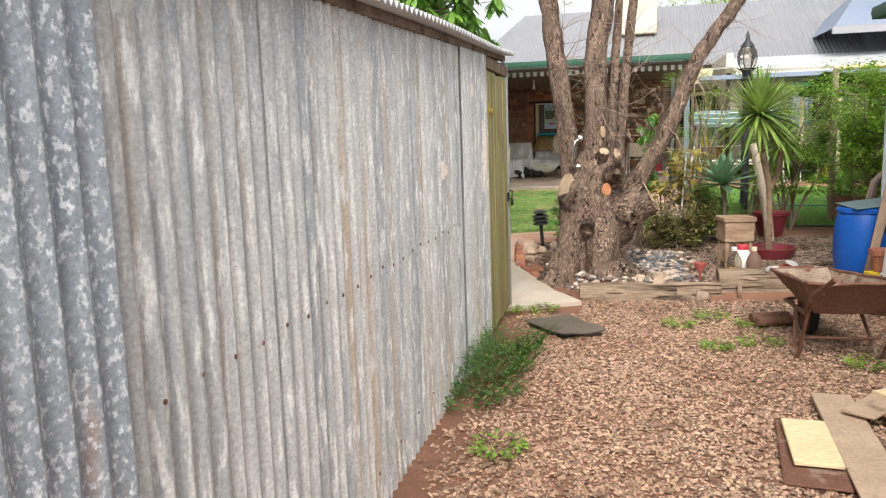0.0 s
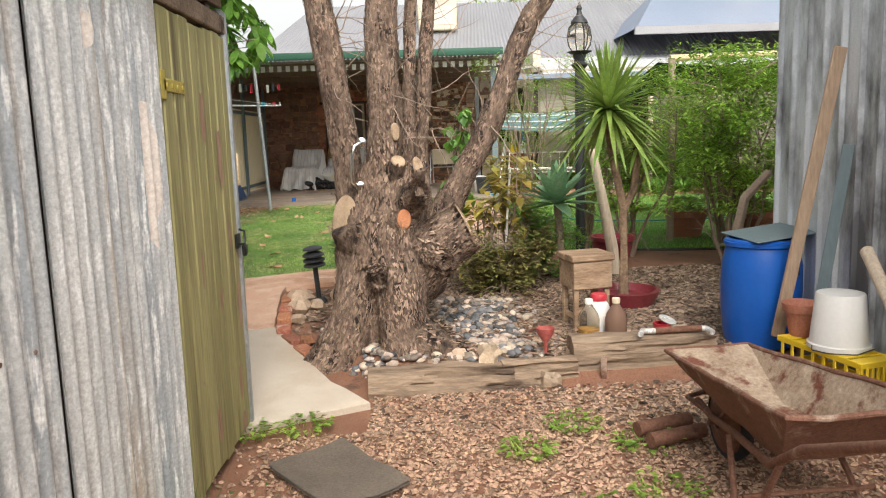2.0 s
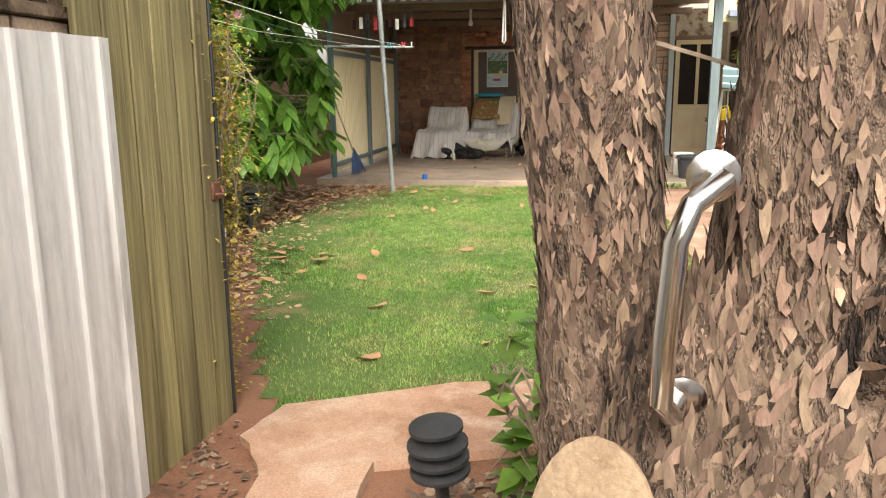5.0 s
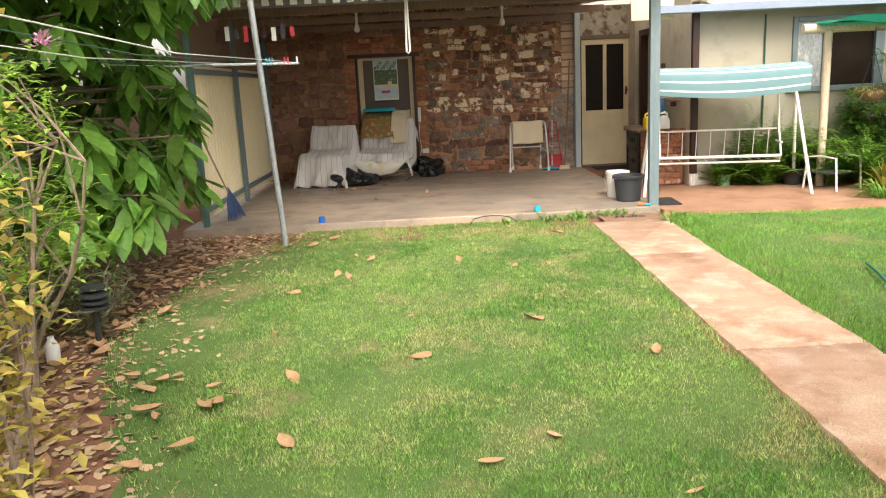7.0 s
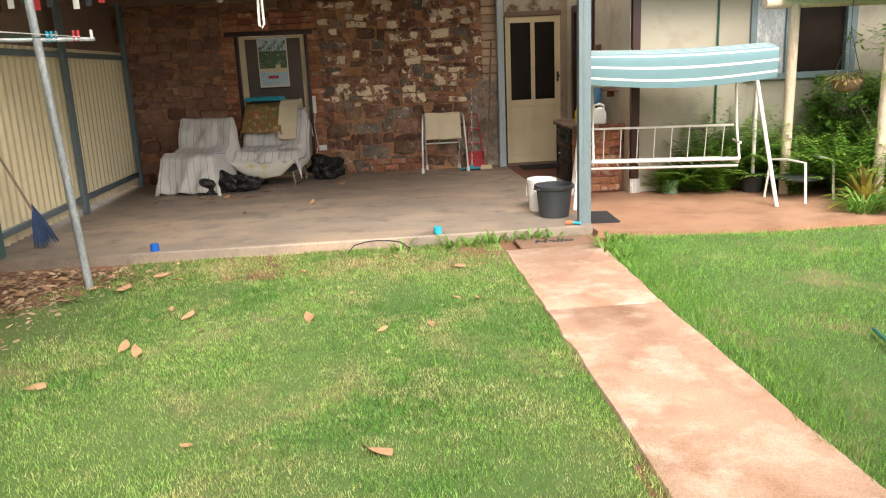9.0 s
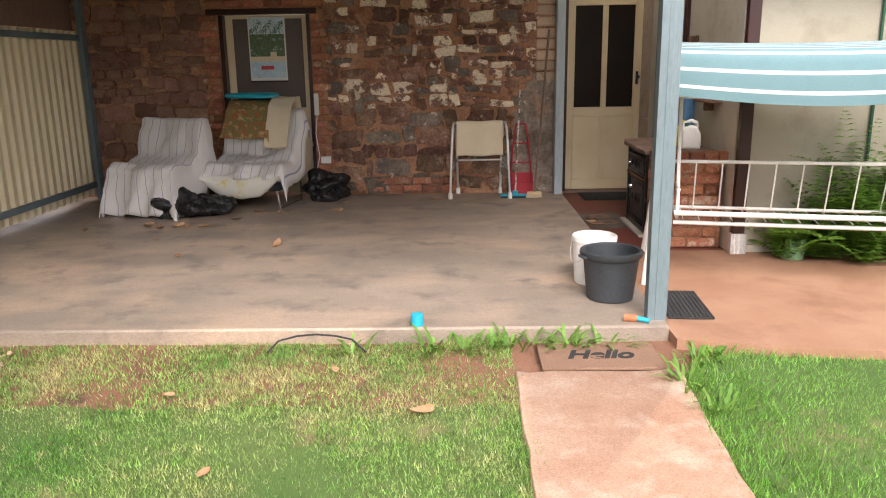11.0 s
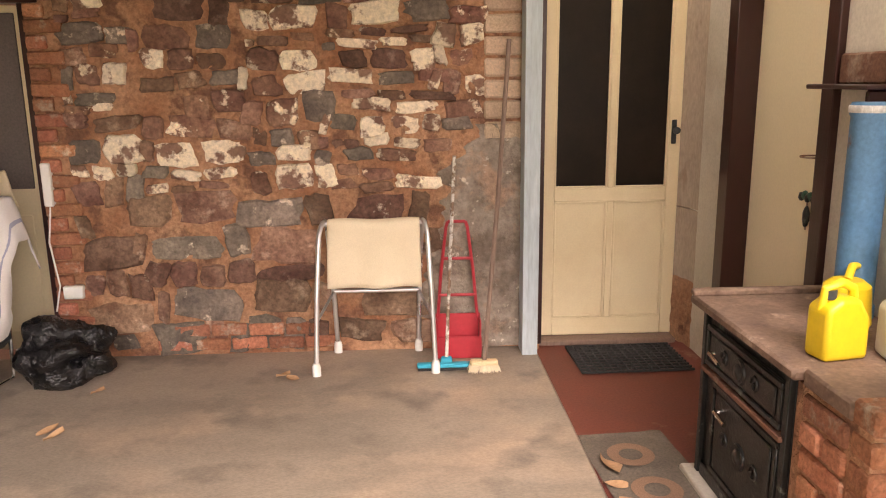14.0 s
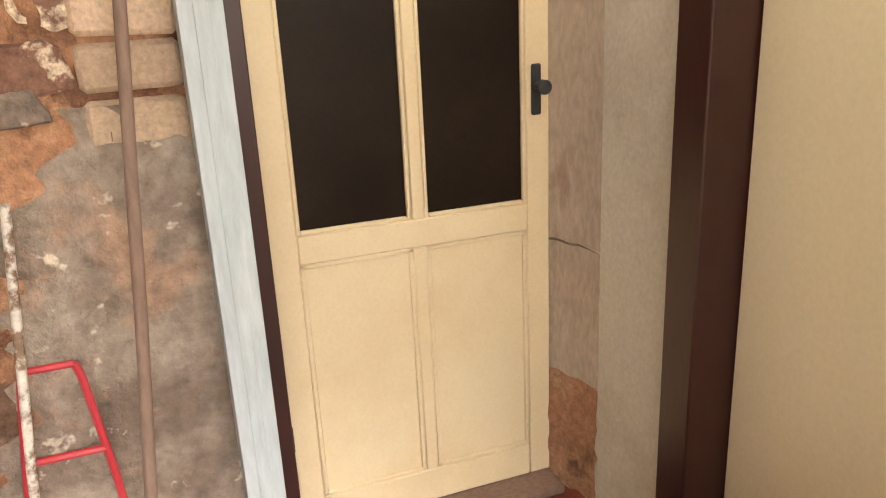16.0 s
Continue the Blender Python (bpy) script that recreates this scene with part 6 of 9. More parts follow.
for x, yy, sx, h, nn in ((2.75, 9.3, 0.75, 1.85, 17000), (3.7, 9.6, 0.8, 1.95, 15000), (4.9, 9.9, 0.9, 2.0, 9000), (2.05, 10.1, 0.5, 1.7, 9000), (3.2, 10.6, 0.8, 1.7, 9000)):
    bush("lacy_shrub", "tall feathery green shrub with small leaflets", (x, yy, 0.2), (sx, 0.55, h), int(nn * 1.0), 0.08, 0.024, "leaf_lacy", 8, gap=0.30, low=0.55)
bush("wispy_shrub", "thin wispy shrub with fine leaves behind the lamp post", (1.05, 10.1, 0.2), (0.42, 0.35, 1.95), 5000, 0.05, 0.014, "leaf_lacy", 7, gap=0.2)
bush("wispy_shrub", "thin wispy shrub with fine leaves behind the lamp post", (1.7, 10.6, 0.2), (0.45, 0.35, 2.0), 5500, 0.05, 0.014, "leaf_lacy", 6, gap=0.2)
single("shrub_branch", Geo().tube([(2.45, 8.55, 0.15), (2.45, 8.5, 0.55), (2.52, 8.5, 0.9), (2.7, 8.48, 1.1)], [0.045, 0.04, 0.035, 0.03], 10, wob=0.15), M["twig"], "crooked bare grey branch in the bed", "branch")
for x, yy in ((3.0, 11.2), (3.7, 10.9)):
    p = thing("clay_pot", "orange clay pot with a leafy plant on the lawn", "pot", (x, yy, 0.24))
    part("body", Geo().lathe([(0.16, 0), (0.22, 0.22), (0.25, 0.23), (0.25, 0.30), (0.22, 0.30), (0.2, 0.24), (0, 0.23)], 26), M["terracotta"], p)
    g = Geo()
    for _ in range(60):
        a = rnd.uniform(0, 6.28)
        q = rnd.uniform(0, 0.15)
        g.leaf((q * math.cos(a), q * math.sin(a), 0.24 + rnd.uniform(0, 0.15)), (math.cos(a), math.sin(a), rnd.uniform(0.2, 1.2)), (0, 0, 1), 0.16, 0.08, 0.5)
    part("foliage", g, M["leaf_bright"], p)
sh = thing("shade_frame", "green shade cloth over a bamboo pole", "shade", (0, 0, 0))
part("pole", Geo().tube([(2.7, 10.9, 2.2), (5.8, 11.0, 2.25)], 0.035, 10), M["new_timber"], sh)
part("cloth", Geo().grid(lambda u, v: (2.6 + u * 4, 11.0 + v * 1.6, 2.17 - 0.25 * v - 0.05 * math.sin(u * 9)), 16, 6), M["shade_cloth"], sh)
part("post", Geo().tube([(2.72, 10.9, 0.1), (2.72, 10.9, 2.2)], 0.04, 10), M["twig"], sh)
part("post", Geo().tube([(5.7, 11.0, 0.1), (5.7, 11.0, 2.25)], 0.04, 10), M["twig"], sh)

# ---- lawn: things ----
cl = thing("clothesline", "galvanised clothesline pole with a cross arm and green lines", "clothesline", (-2.80, 16.18, 0.2))
part("pole", Geo().tube([(0.11, -0.02, 0), (-0.04, 0, 2.75)], 0.03, 14), M["galv_post"], cl)
part("arm", Geo().tube([(-0.75, 0, 1.90), (0.40, 0, 1.87)], 0.014, 8), M["galv_clean"], cl)
for k, dx in enumerate((-0.7, -0.45, -0.2, 0.1, 0.3)):
    part("line", Geo().tube([(dx, 0, 1.89), (dx - 0.02, -3.5, 1.82), (dx - 0.05, -7.4, 1.92)], 0.0035, 5), M["dark_green"] if k % 2 else M["white_plastic"], cl)
for dx, mt in ((0.08, "teal_plastic"), (0.11, "teal_plastic"), (0.14, "blue_grey"), (0.26, "red_plastic"), (0.29, "red_plastic"), (0.38, "white_plastic")):
    part("peg", Geo().box((dx - 0.008, -0.012, 1.86), (dx + 0.008, 0.012, 1.935), 0.003), M[mt], cl)

# broad leaved tree over the lawn
bt = thing("broad_leaf_tree", "large tree with long drooping glossy green leaves", "tree", (-4.80, 14.3, 0.2))
part("trunk", Geo().tube([(0, 0, -0.05), (0.05, -0.1, 0.8), (0.02, 0.0, 1.6), (0.1, -0.1, 2.6), (0.1, 0.1, 3.8)], [0.11, 0.09, 0.085, 0.07, 0.04], 14, wob=0.1), M["twig"], bt)
br, fo = Geo(), Geo()
for k in range(900):
    z = 0.5 + 4.2 * rnd.random()
    a = rnd.uniform(0, 6.283)
    r = (0.35 + 1.1 * math.sqrt(rnd.random())) * (1.0 if z < 2.6 else 1.25 - 0.25 * (z - 2.6))
    if z < 0.9:
        r *= 0.75
    c0 = Vector((0.05, 0, max(0.5, z - 0.25)))
    tip = Vector((r * math.cos(a) + 0.25, r * 1.45 * math.sin(a), z))
    if k >= 680:
        z, q_ = rnd.uniform(2.45, 4.9), math.sqrt(rnd.random())
        c0 = Vector((0.3, -0.3, min(3.6, z - 0.4)))
        tip = Vector((1.35 + 1.45 * q_ * math.cos(a), -1.0 + 1.5 * q_ * math.sin(a), z))
    br.tube([c0, (c0 + tip) / 2 + Vector((0, 0, 0.12)), tip], [0.016, 0.011, 0.006], 5)
    for j in range(11):
        b = a + j * 2.4
        p = tip + Vector((rnd.uniform(-0.05, 0.05), rnd.uniform(-0.05, 0.05), rnd.uniform(-0.12, 0.03)))
        d = Vector((0.75 * math.cos(b), 0.75 * math.sin(b), rnd.uniform(-1.5, -0.25)))
        n_ = Vector((math.cos(b), math.sin(b), 0.6))
        ln, w = rnd.uniform(0.24, 0.37), rnd.uniform(0.085, 0.135)
        d.normalize()
        s = d.cross(n_).normalized()
        u = s.cross(d)
        vs = []
        for t_, ww in ((0.0, 0.12), (0.2, 0.75), (0.5, 1.0), (0.8, 0.75), (1.0, 0.03)):
            q = p + d * ln * t_ - Vector((0, 0, 1)) * 0.06 * ln * t_ * t_
            vs += [q - s * w * ww / 2 + u * 0.012 * ww, q, q + s * w * ww / 2 + u * 0.012 * ww]
        fo.add(vs, [(i * 3 + m_, i * 3 + m_ + 1, i * 3 + m_ + 4, i * 3 + m_ + 3) for i in range(4) for m_ in range(2)])
tagged(part("branching", br, M["twig"], bt), kind="stuff")
part("foliage", fo, M["leaf_dark"], bt, sharp=80)
bush("grey_shrub", "sparse grey green shrub with bare twigs", (-3.75, 12.3, 0.2), (0.45, 0.7, 1.8), 17000, 0.05, 0.016, "leaf_grey", 6, gap=0.05)
bush("grey_shrub", "sparse grey green shrub with bare twigs", (-3.6, 13.5, 0.2), (0.3, 0.4, 0.55), 3000, 0.045, 0.015, "leaf_grey", 7)
bush("flower_shrub", "feathery shrub with pink flower heads", (-3.0, 11.3, 0.2), (0.35, 0.5, 1.7), 3500, 0.07, 0.02, "leaf_lacy", 6, gap=0.2, low=0.9)
g = Geo()
for _ in range(60):
    q = Vector((rnd.gauss(0, 0.03), rnd.gauss(0, 0.03), rnd.gauss(0, 0.02)))
    g.leaf(q, q + Vector((0, 0, 0.02)), (0, 0, 1), 0.025, 0.015)
M["pink"] = mat("pink", (0.62, 0.25, 0.42), (0.70, 0.36, 0.52), 9, 40, 0.7, island=0.2, bump=0, trans=0.3)
for at in ((-2.72, 11.6, 2.02), (-2.95, 11.2, 1.9)):
    t = thing("flower", "cluster of small pink flowers on a shrub", "flower", at)
    tagged(part("petals", g, M["pink"], t), kind="stuff")
vi = thing("creeper", "yellow green creeper hanging beside the gate", "creeper", (-2.02, 9.50, 0.2))
g, s = Geo(), Geo()
for k in range(24):
    x, yy = rnd.uniform(-0.10, 0.04), rnd.uniform(-0.16, 0.08)
    pts = [Vector((x, yy, 0))]
    for j in range(8):
        pts.append(pts[-1] + Vector((rnd.uniform(-0.05, 0.05), rnd.uniform(-0.05, 0.05), rnd.uniform(0.12, 0.26))))
    s.tube(pts, 0.004, 4)
    for p in pts:
        for _ in range(46):
            q = p + Vector((rnd.gauss(0.0, 0.05), rnd.gauss(0, 0.05), rnd.gauss(0, 0.06)))
            a = rnd.uniform(0, 6.283)
            g.leaf(q, (math.cos(a), math.sin(a), rnd.uniform(-0.6, 0.6)), (0, 0, 1), rnd.uniform(0.02, 0.04), 0.017, 0.5)
tagged(part("branching", s, M["twig"], vi), kind="stuff")
part("foliage", g, M["vine"], vi, sharp=80)
yb = thing("yellow_tub", "bright yellow plastic tub with a trailing succulent", "tub", (-1.72, 7.35, 0.09))
part("body", Geo().lathe([(0.09, 0), (0.12, 0.22), (0.13, 0.23), (0.125, 0.235), (0.115, 0.22), (0.085, 0.02), (0, 0.02)], 24), M["yellow_plastic"], yb)
g = Geo()
for k in range(6):
    pts = [Vector((0, 0, 0.2))]
    a = k * 1.1
    for j in range(5):
        pts.append(pts[-1] + Vector((0.05 * math.cos(a), 0.05 * math.sin(a), 0.04 - 0.012 * j)))
    for p in pts:
        for _ in range(8):
            b = rnd.uniform(0, 6.28)
            g.leaf(p, (math.cos(b), math.sin(b), 0.4), (0, 0, 1), 0.03, 0.02)
part("foliage", g, M["leaf_bright"], yb)
bk_ = thing("boundary_box", "white plastic bottle lying in the litter", "bottle", (-3.55, 12.9, 0.24))
part("body", Geo().lathe([(0.04, 0), (0.045, 0.1), (0.02, 0.14), (0.02, 0.16), (0, 0.16)], 16), M["white_plastic"], bk_)


def dry_leaf(at, ln, turn, group="fallen leaves", label="curled dry brown leaf on the lawn"):
    t = new("fallen_leaf", DRY[rnd.randrange(len(DRY))])
    t.matrix_basis = pose(*at, rnd.uniform(-15, 15), rnd.uniform(-15, 15), turn) @ Matrix.Diagonal((ln, ln, ln, 1))
    tagged(t, label, "leaf", group)


DRY = []
for k in range(4):
    cur, tw = rnd.uniform(0.2, 0.5), rnd.uniform(-0.2, 0.2)
    def lf(u, v):
        w = 0.22 * math.sin(math.pi * min(1, u * 0.96 + 0.02)) ** 0.7
        s = (v - 0.5) * 2
        return (u - 0.5, s * w, 0.05 + cur * (u - 0.5) ** 2 + cur * 0.5 * s * s * w * 2 + tw * s * (u - 0.5))
    DRY.append(Geo().grid(lf, 8, 4).mesh("fallen_leaf", M["dry_leaf"], 80))
for x, yy in [(-1.62, 10.9), (-1.0, 11.3), (-0.7, 11.5), (-0.45, 10.6), (-0.25, 11.0), (0.05, 12.5), (-0.55, 13.2), (-1.35, 13.4), (-2.0, 12.4), (-0.5, 14.7), (-0.2, 14.75), (0.15, 15.2), (-1.6, 14.9), (-1.9, 15.4), (-0.7, 15.5), (-2.0, 14.7), (-2.3, 14.2), (-2.25, 13.2),
              (-0.95, 15.0), (0.0, 15.25), (-1.9, 14.6), (-1.75, 15.2), (-0.35, 16.5), (0.1, 16.0), (-2.6, 16.3), (-2.2, 16.35), (-2.4, 16.0), (-2.05, 16.2), (-3.0, 16.5), (-2.7, 15.8), (-1.3, 12.6), (-0.9, 10.3), (-1.9, 11.6), (-1.1, 16.2), (-1.45, 10.0)]:
    dry_leaf((x, yy, gz(x, yy) + 0.022), rnd.uniform(0.07, 0.15), rnd.uniform(0, 360))
for k in range(150):
    t_ = rnd.random()
    x, yy = -3.3 - 0.5 * t_ + rnd.gauss(0, 0.3), rnd.uniform(11.2, 16.4)
    if yy < 12.5:
        x += 0.55
    dry_leaf((x, yy, gz(x, yy) + 0.02 + rnd.uniform(0, 0.04)), rnd.uniform(0.08, 0.18), rnd.uniform(0, 360), "leaf litter", "curled dry leaf in the litter under the tree")
for x, yy in [(-2.3, 19.75), (-2.2, 19.7), (-2.05, 19.72), (-2.45, 19.68), (-2.6, 19.8), (-1.85, 20.05), (-1.7, 20.4), (-1.5, 20.35), (-0.95, 20.45), (-0.9, 20.4), (-1.9, 18.6), (-2.3, 19.2), (-1.2, 18.95), (0.08, 21.0), (0.02, 21.05), (-0.9, 20.9), (-3.1, 19.6), (1.52, 20.0), (1.5, 19.85), (1.54, 19.7)]:
    dry_leaf((x, yy, FZ + 0.0 if x < 1.45 else 0.31), rnd.uniform(0.09, 0.17), rnd.uniform(0, 360), "leaves on the patio", "curled dry brown leaf on the concrete")

# ---- patio: things ----
d1 = thing("door_4", "old back door with brown board and cream panels behind a picture", "door", kind="structure")
DY = 21.585
for x in (-2.30, -1.345):
    part("jamb", Geo().box((x, WY + 0.03, FZ), (x + 0.045, DY + 0.06, 2.33), 0.004), M["maroon"], d1)
part("lintel", Geo().box((-2.42, WY - 0.012, 2.30), (-1.22, WY + 0.1, 2.36), 0.004), M["maroon"], d1)
part("leaf", Geo().box((-2.255, DY, FZ + 0.01), (-1.345, DY + 0.04, 2.30), 0.004), M["cream"], d1)
M["brown_board"] = mat("brown_board", (0.11, 0.085, 0.075), (0.14, 0.11, 0.10), 3, 80, 0.7, bump=0.1)
part("board", Geo().box((-2.17, DY - 0.012, 1.30), (-1.41, DY - 0.001, 2.26), 0.003), M["brown_board"], d1)
for x0, x1 in ((-2.16, -1.83), (-1.77, -1.44)):
    part("panel", Geo().box((x0, DY - 0.012, 0.45), (x1, DY - 0.001, 1.15), 0.008), M["cream"], d1)
pic = thing("picture", "landscape picture of a lake with trees and a red boat", "picture", (-1.80, DY - 0.02, 1.60))
M["pic_sky"] = mat("pic_sky", (0.45, 0.66, 0.78), (0.70, 0.80, 0.84), 9, 60, 0.5, bump=0)
M["pic_trees"] = mat("pic_trees", (0.06, 0.11, 0.05), (0.14, 0.20, 0.10), 25, 90, 0.6, bump=0, spots=(0.45, 0.62, 0.70), spot_scale=22, spot_at=0.63)
M["pic_water"] = mat("pic_water", (0.42, 0.60, 0.72), (0.62, 0.74, 0.80), 14, 60, 0.5, bump=0)
part("backing", Geo().box((-0.205, 0.0, 0.0), (0.205, 0.008, 0.68), 0.002), M["white_paint"], pic)
part("image_sky", Geo().box((-0.19, -0.004, 0.50), (0.19, -0.001, 0.67), 0.001), M["pic_sky"], pic)
part("image_forest", Geo().box((-0.19, -0.004, 0.26), (0.19, -0.001, 0.498), 0.001), M["pic_trees"], pic)
part("image_shore", Geo().box((-0.19, -0.004, 0.21), (0.19, -0.001, 0.258), 0.001), M["cloth_cream"], pic)
part("image_water", Geo().box((-0.19, -0.004, 0.03), (0.19, -0.001, 0.208), 0.001), M["pic_water"], pic)
part("image_hut", Geo().box((0.03, -0.006, 0.24), (0.10, -0.0045, 0.31), 0.001), M["cloth_cream"], pic)
part("image_boat", Geo().box((-0.08, -0.006, 0.12), (0.06, -0.0045, 0.16), 0.012), M["red_plastic"], pic)
g = Geo()
for k in range(300):
    cx_, cz_ = -0.17 + 0.042 * (k % 9), 0.52 + 0.045 * ((k * 7) % 3)
    a = rnd.uniform(0, 6.283)
    px_ = max(-0.175, min(0.175, cx_ + rnd.gauss(0, 0.02)))
    g.leaf((px_, -0.0046 - 0.0012 * rnd.random(), min(0.645, cz_ + rnd.gauss(0, 0.018))), (math.cos(a), 0, math.sin(a)), (0, -1, 0), 0.016, 0.010, 0.0, 0.0)
for k in range(7):
    g.box((-0.16 + k * 0.05, -0.0052, 0.40), (-0.154 + k * 0.05, -0.0045, 0.56), 0.0002)
part("image_crowns", g, M["pic_trees"], pic)
part("foot_strip", Geo().box((-0.21, -0.012, -0.015), (0.21, 0.012, 0.0), 0.003), M["maroon"], pic)
ps = thing("power_box", "white plastic meter box with a hanging cord", "box", (-1.265, WY - 0.05, 1.22))
part("case", Geo().box((-0.025, 0, 0), (0.025, 0.045, 0.24), 0.006), M["white_plastic"], ps)
part("cord", Geo().tube([(0, 0.02, 0), (-0.02, 0.0, -0.2), (0.01, 0.0, -0.45), (-0.03, 0.01, -0.6)], 0.005, 6), M["white_plastic"], ps)
so = thing("socket", "grey double wall socket on the brickwork", "socket", (-1.19, WY - 0.03, 0.69))
part("plate", Geo().box((-0.055, -0.02, 0), (0.055, 0.03, 0.075), 0.006), M["white_plastic"], so)

# screen door
sd = thing("door_5", "cream painted screen door with two mesh panels", "door", kind="structure")
SY, DL, DR, DB, DTP = 21.60, 1.49, 2.318, 0.335, 2.43
for a, b in (((DL, SY, DB), (DL + 0.085, SY + 0.035, DTP)), ((DR - 0.072, SY, DB), (DR, SY + 0.035, DTP)), ((DL + 0.085, SY, DTP - 0.085), (DR - 0.072, SY + 0.035, DTP)),
             ((DL + 0.085, SY, DB), (DR - 0.072, SY + 0.035, DB + 0.11)), ((DL + 0.085, SY, 1.165), (DR - 0.072, SY + 0.035, 1.245)), ((1.894, SY, 1.245), (1.932, SY + 0.035, DTP - 0.085)), ((1.894, SY, DB + 0.11), (1.932, SY + 0.035, 1.165))):
    part("rail", Geo().box(a, b, 0.004), M["cream"], sd)
for x0, x1 in ((DL + 0.085, 1.894), (1.932, DR - 0.072)):
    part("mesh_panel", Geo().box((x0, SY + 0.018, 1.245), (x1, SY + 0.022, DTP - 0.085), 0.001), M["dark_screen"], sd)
    part("panel", Geo().box((x0, SY + 0.012, DB + 0.11), (x1, SY + 0.026, 1.165), 0.003), M["cream"], sd)
    for a, b in (((x0, SY + 0.002, DB + 0.11), (x0 + 0.014, SY + 0.012, 1.165)), ((x1 - 0.014, SY + 0.002, DB + 0.11), (x1, SY + 0.012, 1.165)), ((x0, SY + 0.002, DB + 0.11), (x1, SY + 0.012, DB + 0.124)), ((x0, SY + 0.002, 1.151), (x1, SY + 0.012, 1.165)),
                 ((x0, SY + 0.004, 1.245), (x0 + 0.012, SY + 0.017, DTP - 0.085)), ((x1 - 0.012, SY + 0.004, 1.245), (x1, SY + 0.017, DTP - 0.085)), ((x0 + 0.012, SY + 0.004, 1.245), (x1 - 0.012, SY + 0.017, 1.257))):
        part("bead", Geo().box(a, b, 0.003), M["cream"], sd)
hd = part("door_handle", Geo().box((DR - 0.058, SY - 0.01, 1.50), (DR - 0.028, SY, 1.64), 0.004), M["black_plastic"], sd, "black lever handle")
part("knob", Geo().lathe([(0.012, 0), (0.012, 0.025), (0.02, 0.03), (0.02, 0.05), (0.0, 0.054)], 16, m=pose(DR - 0.043, SY - 0.01, 1.58, 90, 0, 0)), M["black_plastic"], hd)
for z in (0.62, 2.12):
    part("hinge", Geo().box((DL - 0.02, SY - 0.008, z), (DL + 0.015, SY, z + 0.08), 0.002).tube([(DL, SY - 0.01, z - 0.005), (DL, SY - 0.01, z + 0.085)], 0.006, 8), M["black_plastic"], sd)
single("door_step", Geo().box((1.48, 21.50, 0.30), (2.32, 21.66, 0.332), 0.006), M["brown_fence"], "worn dark timber door sill", "sill", kind="structure")
single("door_head", Geo().box((1.475, 21.58, 2.432), (2.33, 21.66, 2.50), 0.004), M["brown_fence"], "dark timber head over the screen door", "trim", kind="structure")
# plain near-black sheet that closes the doorway behind the mesh panels
single("wall_behind_door", Geo().box((1.475, 21.78, 0.3), (2.32, 21.80, 2.5), 0.002), M["dark_screen"], "near-black sheet behind the mesh panels", "door", kind="structure")

rm = thing("rubber_doormat", "black rubber ring doormat before the screen door", "doormat", (1.95, 21.25, 0.302), 1)
for i in range(15):
    part("bar", Geo().box((-0.31 + i * 0.0433 - 0.005, -0.21, 0), (-0.31 + i * 0.0433 + 0.005, 0.21, 0.014), 0.002), M["rubber"], rm)
for j in range(11):
    part("bar", Geo().box((-0.315, -0.21 + j * 0.042 - 0.005, 0.001), (0.315, -0.21 + j * 0.042 + 0.005, 0.0145), 0.002), M["rubber"], rm)
rm2 = copy_thing(rm, pose(1.64, 17.38, 0.302, 0, 0, 86) @ Matrix.Diagonal((0.85, 0.6, 1, 1)))
tagged(rm2, "small black rubber grid mat beside the post")
om = thing("old_rug", "threadbare brown mat with round worn marks on the red floor", "rug", (1.66, 19.95, 0.302), 4)
part("sheet", Geo().grid(lambda u, v: (-0.2 + u * 0.40, -0.36 + v * 0.72, 0.006 + 0.008 * noise.noise(Vector((u * 5, v * 7, 0)))), 14, 20), M["old_mat"], om)
for yy in (-0.15, 0.14):
    part("ring_mark", Geo().lathe([(0.05, 0.016), (0.08, 0.0165), (0.09, 0.017), (0.10, 0.016)], 24, at=(-0.02, yy, 0), close=False), M["coir"], om)

# stove in its brick base
sv = thing("wood_stove", "old black cast iron range built into a brick base", "stove", (0, 0, 0.30))
part("body", Geo().box((1.865, 19.26, 0.02), (2.30, 19.93, 0.70), 0.006), M["cast_iron"], sv)
